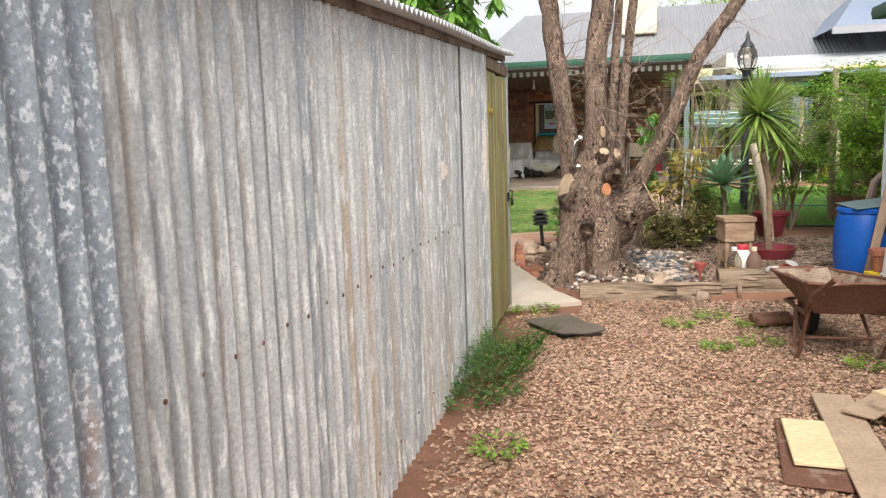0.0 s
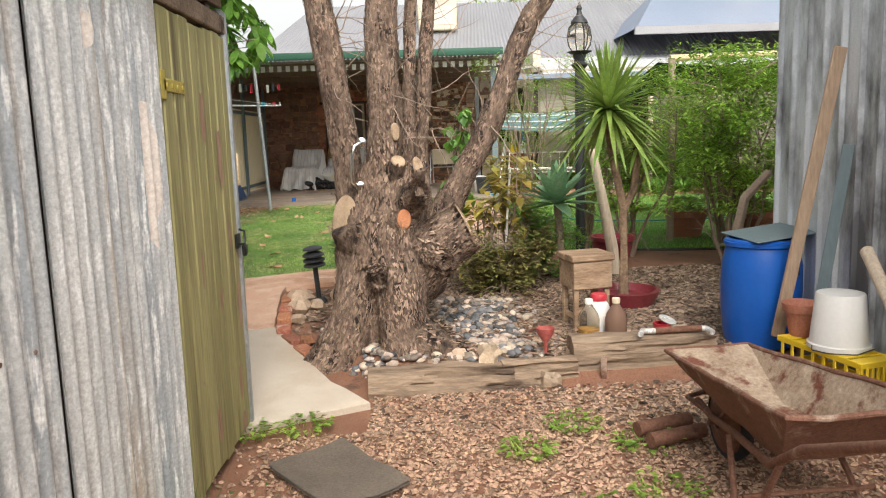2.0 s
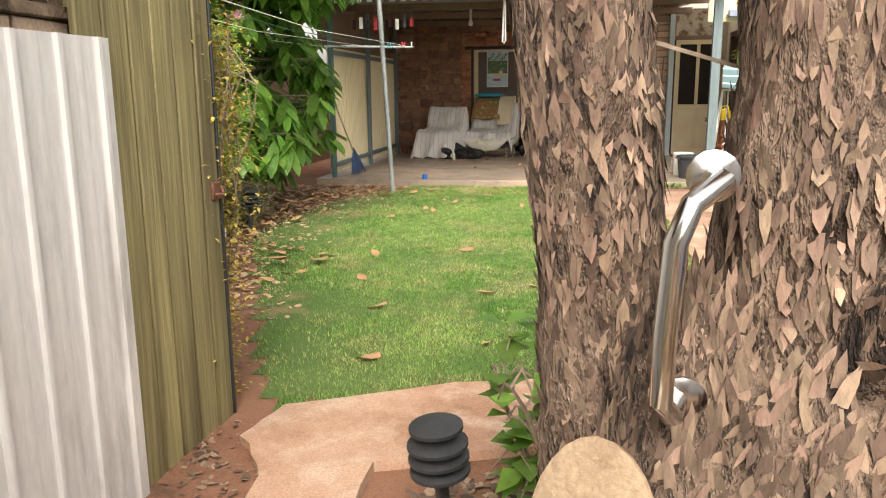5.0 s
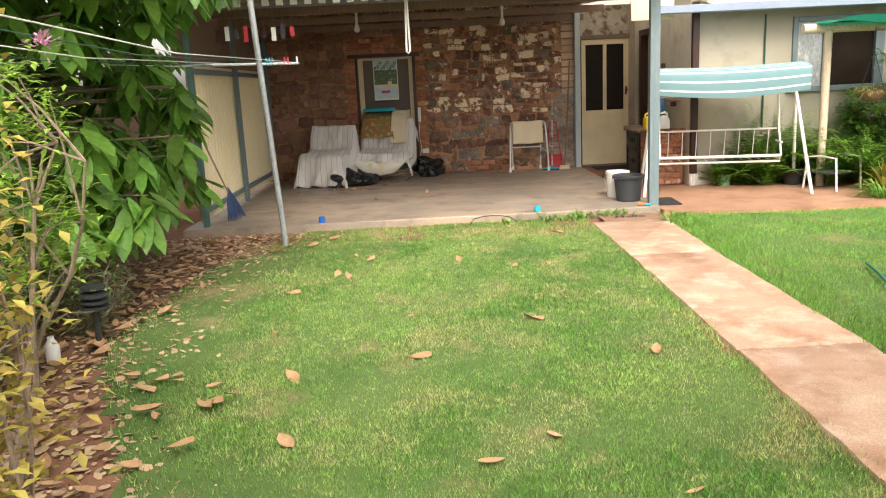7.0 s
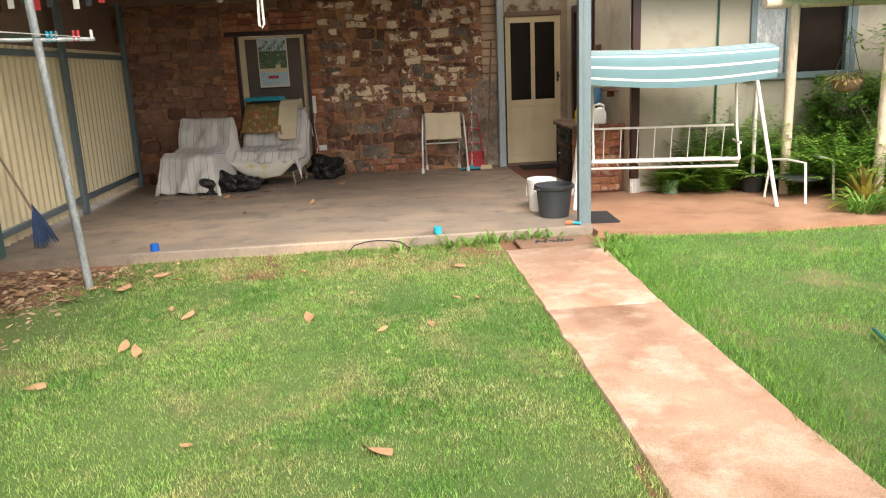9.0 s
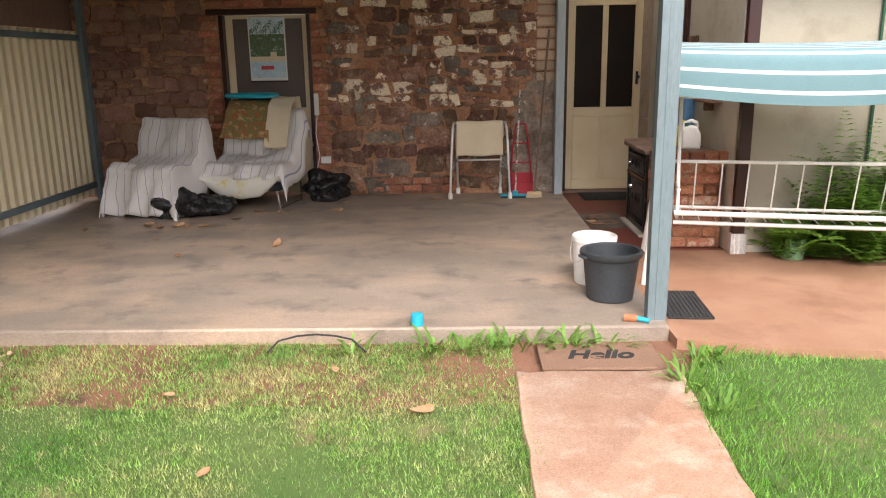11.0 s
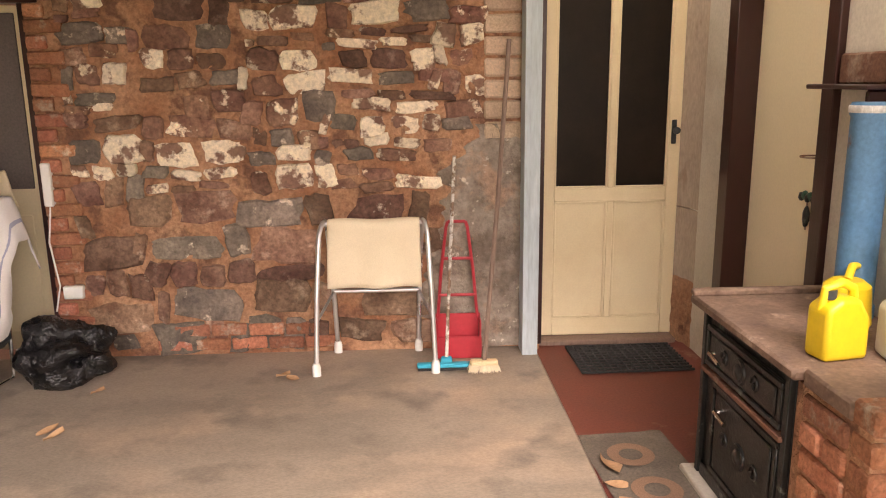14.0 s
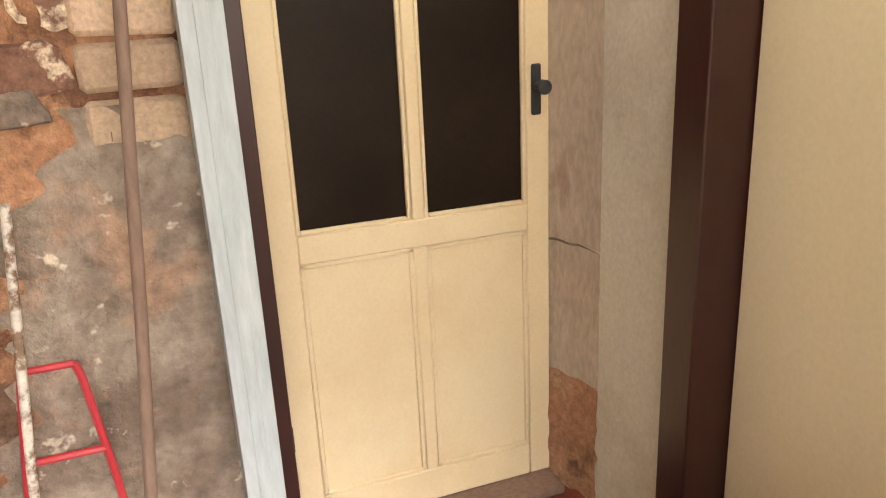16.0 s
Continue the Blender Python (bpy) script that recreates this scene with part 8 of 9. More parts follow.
part("body", Geo().lathe([(0.122, 0), (0.127, 0.005), (0.14, 0.28), (0.148, 0.285), (0.148, 0.315), (0.141, 0.32), (0.136, 0.28), (0.12, 0.02), (0, 0.02)], 36), M["white_plastic"], wbk)
part("handle", Geo().tube([(0.155 * math.cos(a), 0.155 * math.sin(a), 0.27 - 0.12 * math.sin((a - 2.6) / 1.9 * math.pi)) for a in [2.6 + k * 0.19 for k in range(11)]], 0.003, 6), M["galv"], wbk)
oc = thing("hose_fitting", "orange and teal hose fitting by the post", "fitting", (1.21, 17.02, FZ))
part("body", Geo().tube([(0, 0, 0.02), (0.07, -0.02, 0.02)], 0.022, 12), M["cut_orange"], oc)
part("tap", Geo().tube([(0.07, -0.02, 0.02), (0.13, -0.05, 0.015)], 0.014, 10), M["teal_plastic"], oc)

hose = thing("garden_hose", "dark green garden hose lying in the long grass", "hose", (0, 0, 0))
M["hose"] = mat("hose", (0.02, 0.16, 0.12), (0.03, 0.20, 0.15), 5, 60, 0.45, bump=0.03)
part("tube", Geo().tube([(2.16, 14.05, 0.285), (2.06, 13.75, 0.30), (1.96, 13.45, 0.295), (1.93, 13.2, 0.29), (1.97, 12.95, 0.29), (2.08, 12.75, 0.29), (2.4, 12.55, 0.285), (3.0, 12.4, 0.285), (4.2, 12.5, 0.285)], 0.011, 8), M["hose"], hose)
drip = thing("drip_pipe", "thin black irrigation pipe along the edge of the bed", "pipe", (0, 0, 0))
part("tube", Geo().tube([(2.1, 10.35, 0.235), (2.6, 10.2, 0.24), (3.1, 10.15, 0.24), (3.7, 9.95, 0.245), (4.6, 9.9, 0.24), (5.6, 10.0, 0.24)], 0.012, 8), M["black_plastic"], drip)

# Hello mat
hm = thing("hello_mat", "brown coir doormat lettered Hello between path and slab", "doormat", (1.0, 16.63, 0.262))
part("pad", Geo().box((-0.31, -0.17, 0), (0.31, 0.17, 0.018), 0.004), M["coir"], hm)
cu_ = bpy.data.curves.new("lettering", "FONT")
cu_.body, cu_.size, cu_.align_x, cu_.extrude, cu_.shear, cu_.offset = "Hello", 0.155, "CENTER", 0.001, 0.3, 0.006
tx = new("lettering", cu_)
tx.location, tx.parent = (0.0, -0.045, 0.0195), hm
tx.data.materials.append(M["rubber"])

# swing seat
sw = thing("swing_seat", "white steel garden swing with a striped green canopy and no cushions", "swing", (2.57, 18.06, 0.30), -13)
sw.scale = (1.05, 1.0, 1.0)
for sx_ in (-1, 1):
    for sy_ in (-1, 1):
        part("leg", Geo().tube([(sx_ * 0.93, sy_ * 0.47, 0.0), (sx_ * 0.81, 0, 1.22)], 0.019, 12), M["white_paint"], sw)
part("top_bar", Geo().tube([(-0.81, 0, 1.22), (0.81, 0, 1.22)], 0.019, 12), M["white_paint"], sw)
for x in (-0.74, 0.62):
    part("hanger", Geo().tube([(x, 0, 1.22), (x, -0.12, 0.75), (x, -0.27, 0.46), (x, -0.22, 0.42), (x, 0.18, 0.42)], 0.012, 8), M["white_paint"], sw)
    part("arm_rest", Geo().tube([(x, -0.30, 0.62), (x, 0.02, 0.62)], 0.012, 8), M["white_paint"], sw)
for (yy, z, r) in ((-0.28, 0.46, 0.018), (-0.22, 0.385, 0.014), (0.18, 0.42, 0.012), (0.02, 0.77, 0.012)):
    part("rail", Geo().tube([(-0.76, yy, z), (0.62, yy, z)], r, 10), M["white_paint"], sw)
for k in range(8):
    x = -0.62 + k * 0.165
    part("wire", Geo().tube([(x, 0.02, 0.77), (x, 0.12, 0.42)], 0.005, 6), M["white_paint"], sw)
for k in range(14):
    x = -0.70 + k * 0.1
    part("seat_wire", Geo().tube([(x, -0.24, 0.41), (x, 0.17, 0.41)], 0.003, 5), M["white_paint"], sw)
CX0, CX1, CY0, CY1 = -0.80, 0.80, -0.72, 0.36
w = []
def can(u, v):
    x = CX0 + (CX1 - CX0) * u
    s = v * 1.37
    d = CY1 - CY0
    if s < 0.22:
        yy, z = CY0 - 0.02 * math.sin(s * 12), 1.25 + s * 1.23 - 0.04 * math.sin(u * math.pi) * (1 - s / 0.22)
    elif s < 0.22 + d:
        yy, z = CY0 + (s - 0.22), 1.52 + 0.05 * math.sin((s - 0.22) / d * math.pi)
    else:
        yy, z = CY1, 1.52 - (s - 0.22 - d)
    w.append((s + 0.03, x, 0))
    return (x, yy, z - 0.02 * math.sin(u * math.pi))
cn = part("canopy", Geo().grid(can, 20, 48), M["canopy"], sw, "green and white striped fabric canopy", sharp=60)
at_ = cn.data.attributes.new("weave", "FLOAT_VECTOR", "POINT")
at_.data.foreach_set("vector", [c_ for p in w for c_ in p])
for x in (CX0, CX1):
    g = Geo().grid(lambda u, v: (x, CY0 + u * (CY1 - CY0), 1.30 + 0.16 * u + v * (0.22 - 0.16 * u + 0.05 * math.sin(u * math.pi))), 12, 6)
    e_ = part("canopy_end", g, M["canopy"], sw, sharp=60)
    a2 = e_.data.attributes.new("weave", "FLOAT_VECTOR", "POINT")
    a2.data.foreach_set("vector", [c_ for p in g.v for c_ in (p[2] - 1.27, p[1], 0)])
part("canopy_frame", Geo().tube([(CX0 + 0.01, CY0 + 0.01, 1.30), (CX1 - 0.01, CY0 + 0.01, 1.30), (CX1 - 0.01, CY1 - 0.01, 1.47), (CX0 + 0.01, CY1 - 0.01, 1.47), (CX0 + 0.01, CY0 + 0.01, 1.30)], 0.016, 8), M["cloth_cream"], sw)

# ferns and the corner beyond
def fern(at, n, length):
    t = thing("fern", "arching green sword fern against the wall", "fern", at, 0, "ferns by the wall")
    g = Geo()
    for k in range(n):
        a = rnd.uniform(0, 6.283)
        el = rnd.uniform(0.55, 1.5) if k % 3 == 0 else rnd.uniform(1.0, 1.5)
        p = Vector((rnd.uniform(-0.1, 0.1), rnd.uniform(-0.08, 0.08), 0))
        d = Vector((math.cos(a) * math.cos(el), math.sin(a) * math.cos(el), math.sin(el)))
        ln = length * rnd.uniform(0.6, 1.1)
        side = d.cross(Vector((0, 0, 1))).normalized()
        for i in range(16):
            t_ = (i + 1) / 17
            q = p + d * ln * t_ - Vector((0, 0, 1)) * 0.42 * ln * t_ * t_
            w_ = 0.115 * math.sin(math.pi * (0.12 + 0.85 * t_))
            for s in (-1, 1):
                g.leaf(q, side * s + d * 0.25, (0, 0, 1), w_, 0.036, 0.3)
    part("fronds", g, M["fern"] if rnd.random() < 0.7 else M["leaf_bright"], t, sharp=80)


for x, yy, ln in ((2.95, 18.45, 0.55), (3.25, 18.3, 0.75), (3.5, 18.45, 0.95), (3.75, 18.3, 0.9), (4.1, 18.45, 0.85), (4.4, 18.3, 0.8), (2.75, 18.5, 0.5), (5.0, 18.4, 0.8), (5.6, 18.2, 0.9), (3.95, 17.95, 0.8), (4.35, 17.9, 0.9), (4.8, 18.0, 1.0), (5.3, 17.8, 1.0), (5.9, 17.8, 1.0), (3.1, 18.5, 0.8)):
    fern((x, yy, 0.30), 26, ln * 1.3)
for x, yy, ln in ((4.25, 17.55, 1.0), (4.75, 17.5, 1.1), (5.2, 17.35, 1.1), (5.6, 17.3, 1.2), (4.05, 18.3, 1.1), (4.6, 18.3, 1.2)):
    fern((x, yy, 0.30), 30, ln * 1.3)
for x in (3.12, 3.40, 3.66):
    fern((x, 18.5, 0.30), 24, 1.75)
bush("wall_shrub", "dense green shrub against the wall of the wing", (4.75, 18.25, 0.3), (0.45, 0.28, 1.15), 5200, 0.10, 0.035, "leaf_bright", 6)
bush("wall_shrub", "dense green shrub against the wall of the wing", (5.35, 17.95, 0.3), (0.5, 0.35, 1.5), 5200, 0.10, 0.03, "leaf_lacy", 6)
pt2 = thing("teal_pot", "small teal plastic plant pot by the wall", "pot", (2.78, 18.50, 0.30))
part("body", Geo().lathe([(0.08, 0), (0.10, 0.15), (0.105, 0.16), (0.09, 0.16), (0.08, 0.02), (0, 0.02)], 20), M["agave"], pt2)
pt3 = thing("black_pot", "black plastic nursery pot among the ferns", "pot", (3.62, 18.3, 0.30))
part("body", Geo().lathe([(0.10, 0), (0.13, 0.2), (0.14, 0.21), (0.125, 0.21), (0.11, 0.16), (0, 0.16)], 24), M["black_plastic"], pt3)
pg = thing("pergola", "timber pergola with round posts and green shade cloth", "pergola", (0, 0, 0.28))
for x, yy in ((3.85, 18.05), (4.42, 17.35), (7.0, 17.3)):
    part("post", Geo().tube([(x, yy, 0), (x + 0.01, yy, 1.95)], 0.05, 14), M["dead_trunk"], pg)
part("beam", Geo().tube([(3.55, 18.08, 1.98), (7.2, 18.0, 1.98)], 0.06, 12), M["dead_trunk"], pg)
part("beam", Geo().tube([(4.25, 17.35, 1.98), (7.2, 17.3, 1.98)], 0.06, 12), M["roof_blue"], pg)
part("cloth", Geo().grid(lambda u, v: (3.7 + u * 3.4, 17.35 + v * 0.75, 2.06 - 0.04 * math.sin(v * 3.1) + 0.02 * math.sin(u * 20)), 20, 6), mat("green_cloth", (0.01, 0.22, 0.14), (0.015, 0.26, 0.17), 4, 90, 0.8, bump=0.05, trans=0.4), pg)
for x, yy, z in ((4.25, 17.7, 1.35), (4.55, 17.3, 1.38)):
    hb = thing("hanging_basket", "hanging coir basket with a trailing plant", "basket", (x, yy, z), 0, "hanging baskets")
    part("basket", Geo().lathe([(0.02, 0), (0.10, 0.03), (0.15, 0.11), (0.155, 0.13), (0, 0.125)], 20), M["coir"], hb)
    for k in range(3):
        a = k * 2.094
        part("chain", Geo().tube([(0.15 * math.cos(a), 0.15 * math.sin(a), 0.13), (0, 0, 0.60), (0, 0, 0.88)], 0.004, 5), M["black_plastic"], hb)
    g = Geo()
    for _ in range(150):
        a = rnd.uniform(0, 6.28)
        q = rnd.uniform(0, 0.15)
        g.leaf((q * math.cos(a), q * math.sin(a), 0.12 + rnd.uniform(0, 0.06)), (math.cos(a), math.sin(a), rnd.uniform(-0.4, 0.8)), (0, 0, 1), rnd.uniform(0.08, 0.2), 0.02, 0.6)
    part("foliage", g, M["leaf_jade"] if x < 4.4 else M["leaf_lacy"], hb)
wc2 = thing("garden_chair", "white tubular metal chair among the plants", "chair", (3.85, 17.75, 0.30), 20)
for s in (-1, 1):
    part("side", Geo().tube([(s * 0.2, -0.25, 0), (s * 0.2, -0.22, 0.40), (s * 0.2, 0.0, 0.42), (s * 0.2, 0.2, 0.40), (s * 0.2, 0.26, 0)], 0.013, 8), M["white_paint"], wc2)
part("seat", Geo().box((-0.19, -0.2, 0.20), (0.19, 0.2, 0.23), 0.01), M["charcoal"], wc2)
def tussock(at, n, ln, material="long_grass", label="clump of long arching grass beside the patio"):
    t = thing("grass_clump", label, "grass", at, 0, "grass clumps")
    g = Geo()
    for _ in range(n):
        a, q = rnd.uniform(0, 6.28), rnd.uniform(0, 0.12)
        d = Vector((math.cos(a) * 0.5, math.sin(a) * 0.5, rnd.uniform(0.5, 1.3))).normalized()
        s = d.cross(Vector((0, 0, 1))).normalized()
        p = Vector((q * math.cos(a), q * math.sin(a), 0))
        l2 = ln * rnd.uniform(0.5, 1.1)
        vs = []
        for t_, ww in ((0, 0.007), (0.4, 0.008), (0.75, 0.006), (1, 0.001)):
            c_ = p + d * l2 * t_ - Vector((0, 0, 1)) * 0.55 * l2 * t_ * t_
            vs += [c_ - s * ww, c_ + s * ww]
        g.add(vs, [(i * 2, i * 2 + 1, i * 2 + 3, i * 2 + 2) for i in range(3)])
    tagged(part("tuft", g, M[material], t, sharp=80), kind="stuff")


for x, yy, ln in ((4.0, 16.9, 0.6), (4.4, 16.7, 0.7), (4.9, 16.8, 0.8), (5.4, 16.6, 0.8), (4.6, 17.1, 0.7), (6.0, 16.8, 0.9)):
    tussock((x, yy, 0.26), 160, ln)
for x, yy in ((4.2, 17.2), (5.0, 17.4), (5.6, 17.6)):
    bp = thing("bromeliad", "yellow green strappy plant beside the pergola", "plant", (x, yy, 0.28), 0, "strappy plants")
    spiky((0, 0, 0.05), 40, 0.55, 0.05, 0.1, 0.5, "leaf_yellow" if x < 4.5 else "yucca", bp, "leaves")
bush("wall_shrub", "green shrub with red tinged leaves at the end of the patio", (5.5, 17.9, 0.3), (0.8, 0.4, 1.6), 4500, 0.09, 0.03, "leaf_lacy", 6)
for x, yy in ((0.55, 16.84), (0.68, 16.86), (0.30, 16.80), (0.85, 16.84), (1.05, 16.84), (0.45, 16.80), (1.5, 16.62), (1.62, 16.68), (0.9, 16.80), (-0.3, 16.75), (0.15, 16.80), (1.35, 16.3), (1.42, 16.0)):
    tussock((x, yy, 0.25), 18, rnd.uniform(0.16, 0.30), "long_grass", "tuft of long green grass at the slab edge")

# under the patio roof
ro = thing("rope", "looped pale rope hanging from the patio roof", "rope", (-1.33, 17.0, 2.15))
part("loop", Geo().tube([(0.0, 0, 0.70), (-0.012, 0, 0.3), (-0.02, 0, 0.02), (0.0, 0, 0.0), (0.02, 0, 0.03), (0.015, 0, 0.3), (0.01, 0, 0.70)], 0.011, 8), M["cloth_white"], ro)
for x in (-2.05, -0.05):
    b = thing("light_bulb", "bare white bulb under the patio roof", "lamp", (x, 19.3, 2.62), 0, "patio bulbs")
    part("bulb", Geo().lathe([(0.0, -0.06), (0.03, -0.05), (0.04, -0.02), (0.03, 0.02), (0.018, 0.05), (0.018, 0.34)], 16), M["white_plastic"], b)
sc = thing("wind_chime", "row of coloured glass pieces hanging under the gutter", "wind chime", (-2.95, 17.0, 2.35))
for k in range(9):
    mt = ("maroon", "white_plastic", "charcoal", "red_plastic", "charcoal")[k % 5]
    part("glass_piece", Geo().box((-0.45 + k * 0.1, -0.004, 0.02 * (k % 3)), (-0.40 + k * 0.1, 0.004, 0.14 + 0.03 * (k % 2)), 0.003), M[mt], sc)
    part("string", Geo().tube([(-0.425 + k * 0.1, 0, 0.13), (-0.425 + k * 0.1, 0, 0.53)], 0.002, 4), M["twig"], sc)
ch = thing("evaporative_cooler", "beige evaporative cooler box on the roof", "cooler", (0.55, 23.6, 4.2))
part("box", Geo().box((-0.5, -0.5, 0.0), (0.5, 0.5, 0.95), 0.03), M["cloth_cream"], ch)
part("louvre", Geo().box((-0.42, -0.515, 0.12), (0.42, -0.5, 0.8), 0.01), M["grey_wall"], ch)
gb = thing("gable_roof", "blue grey gabled roof section with a chimney", "roof", kind="structure")
part("slope", Geo().add([(5.0, 20.4, 3.75), (10.5, 20.4, 3.75), (10.5, 24.6, 3.75), (5.0, 24.6, 3.75), (6.1, 22.5, 4.95), (10.5, 22.5, 4.95)], [(0, 1, 5, 4), (2, 3, 4, 5), (3, 0, 4), (1, 2, 5)]), M["roof_blue"], gb)
part("fascia", Geo().box((4.95, 20.33, 3.6), (10.5, 20.4, 3.78), 0.01), M["roof"], gb)
part("chimney", Geo().box((8.0, 22.0, 4.8), (8.7, 22.7, 6.0), 0.02), M["cloth_cream"], gb)
far = thing("far_tree", "pale green tree far behind the house", "tree", (6.5, 38, 0))
part("trunk", Geo().tube([(0, 0, 0), (0, 0, 6)], 0.25, 10), M["twig"], far)
g = Geo()
for k in range(60):
    c_ = Vector((rnd.gauss(0, 2.0), rnd.gauss(0, 1.5), rnd.uniform(5.5, 9.5)))
    for _ in range(50):
        q = c_ + Vector((rnd.gauss(0, 0.5), rnd.gauss(0, 0.5), rnd.gauss(0, 0.4)))
        a = rnd.uniform(0, 6.28)
        g.leaf(q, (math.cos(a), math.sin(a), -0.6), (0, 0, 1), 0.28, 0.09)
part("crown", g, M["leaf_lacy"], far)


# ---- small pieces of ground and walls ----
def scatter_stones(name, label, n, place, size, flat, material, category):
    """Many small stones joined in one mesh, each a squashed octahedron with a cut top."""
    rng = np.random.default_rng(5)
    base = np.array([(1, 0, 0), (0.5, 0.8, 0.1), (-0.5, 0.85, 0), (-1, 0, 0.1), (-0.5, -0.8, 0), (0.5, -0.85, 0.1), (0.35, 0.1, 0.8), (-0.35, -0.1, 0.75)])
    faces = [(0, 1, 6), (1, 2, 6), (2, 7, 6), (2, 3, 7), (3, 4, 7), (4, 5, 7), (5, 6, 7), (5, 0, 6)]
    vs, fs = [], []
    for k in range(n):
        x, y, z = place(rng)
        if z is None:
            continue
        s = rng.uniform(*size)
        a = rng.uniform(0, 6.283)
        ca, sa = math.cos(a), math.sin(a)
        b = base * (s, s * rng.uniform(0.55, 0.9), s * flat * rng.uniform(0.7, 1.3)) * (1 + rng.uniform(-0.2, 0.2, (8, 1)))
        tl = rng.uniform(-0.35, 0.35, 2)
        zz = b[:, 2] + b[:, 0] * tl[0] + b[:, 1] * tl[1]
        o = len(vs)
        vs += list(zip(x + b[:, 0] * ca - b[:, 1] * sa, y + b[:, 0] * sa + b[:, 1] * ca, z + zz))
        fs += [tuple(i + o for i in f) for f in faces]
    g = Geo()
    g.v, g.f = vs, fs
    return single(name, g, material, label, category, kind="stuff", sharp=25)


def gravel_at(rng):
    x, y = rng.uniform(-0.95, 2.1), 0.4 + 6.35 * rng.random() ** 0.85
    d = noise.noise(Vector((x * 1.4, y * 1.4, 7)))
    edge = smooth(-0.92, -0.45, x) * smooth(7.0, 6.6, y) * (1 - 0.75 * smooth(1.55, 2.0, x))
    if rng.random() > edge * (1.15 + 0.9 * d) + 0.04 or (y > 6.25 and x < -0.3):
        return x, y, None
    return x, y, gz(x, y) + rng.uniform(-0.002, 0.012)


scatter_stones("gravel", "pinkish beige gravel spread over red earth", 62000, gravel_at, (0.008, 0.020), 0.55, M["gravel"], "gravel")


def chip_at(rng):
    x, y = rng.uniform(0.0, 3.2), rng.uniform(6.95, 9.4)
    if rng.random() > 0.9 or (x < 0.75 and y < 8.3 and rng.random() < 0.5):
        return x, y, None
    return x, y, gz(x, y) + rng.uniform(0, 0.012)


scatter_stones("bark_mulch", "brown and grey wood chip mulch over red soil", 36000, chip_at, (0.009, 0.028), 0.25, M["mulch"], "mulch")


def chip_b(rng):
    x, y = rng.uniform(-1.0, 0.5), rng.uniform(7.4, 9.0)
    if not inside(BED, x, y):
        return x, y, None
    return x, y, gz(x, y) + rng.uniform(0, 0.012)


scatter_stones("leaf_mulch", "dark dry litter round the tree", 4200, chip_b, (0.009, 0.028), 0.22, M["mulch"], "mulch")

def chip_c(rng):
    x, y = rng.uniform(-2.0, -1.42), rng.uniform(6.6, 9.3)
    return x, y, (gz(x, y) + rng.uniform(0, 0.01)) if rng.random() < 0.55 + noise.noise(Vector((x * 4, y * 4, 2))) else None


scatter_stones("path_litter", "small dry litter and grit beside the path", 1500, chip_c, (0.006, 0.022), 0.25, M["mulch"], "litter")

def straw_at(rng):
    x, y = rng.uniform(-4.2, -1.9), rng.uniform(10.6, 16.85)
    k = smooth(-2.5, -3.5, x + 0.5 * noise.noise(Vector((x * 1.5, y * 1.5, 8))) - 0.7 * smooth(12.4, 10.4, y)) + 0.7 * smooth(16.0, 16.5, y) * smooth(-1.9, -2.4, x)
    return x, y, (gz(x, y) + rng.uniform(0.004, 0.02)) if rng.random() < k else None


scatter_stones("straw_litter", "pale straw coloured leaf litter under the tree", 7000, straw_at, (0.008, 0.034), 0.16, M["straw"], "litter")


def chip_d(rng):
    x, y = rng.uniform(-0.3, 2.2), rng.uniform(6.2, 6.84)
    return x, y, (gz(x, y) + rng.uniform(0, 0.01)) if rng.random() < 0.7 else None


scatter_stones("bed_litter", "dark dry litter before the sleepers", 2200, chip_d, (0.008, 0.03), 0.25, M["mulch"], "litter")

# river pebbles, each its own piece
pb = thing("pebble_bed", "smooth river pebbles in grey, white and tan beside the tree", "pebbles", (0, 0, 0))
meshes = []
for k in range(6):
    for mt in ("pebble", "river_stone"):
        meshes.append(Geo().blob((0, 0, 0), (1, rnd.uniform(0.6, 0.85), rnd.uniform(0.4, 0.6)), k * 3.3, 0.25, 8, 5).mesh("pebble", M[mt], 80))
n_p = 0
while n_p < 300:
    zone = rnd.random()
    if zone < 0.62:
        x, y = rnd.gauss(0.36, 0.17), rnd.uniform(7.15, 8.35)
        if x < 0.12 - (y - 7.2) * 0.05 or x > 0.78:
            continue
    else:
        x = rnd.uniform(-0.55, 0.62)
        y = rnd.uniform(6.90, 7.2)
        if x < -0.25:
            y += (-0.25 - x) * 1.0
        if not inside(BED, x, y + 0.02):
            continue
    s = rnd.uniform(0.018, 0.045)
    white_ = y < 7.35 or x > 0.62
    pick = rnd.random() < (0.25 if white_ else 0.6)
    ob = part("pebble", meshes[rnd.randrange(6) * 2 + (1 if pick else 0)], None, pb)
    ob.matrix_basis = pose(x, y, gz(x, y) + s * 0.35, rnd.uniform(-20, 20), rnd.uniform(-20, 20), rnd.uniform(0, 360)) @ Matrix.Diagonal((s, s, s, 1))
    n_p += 1

rng_p = random.Random(77)
g = Geo()
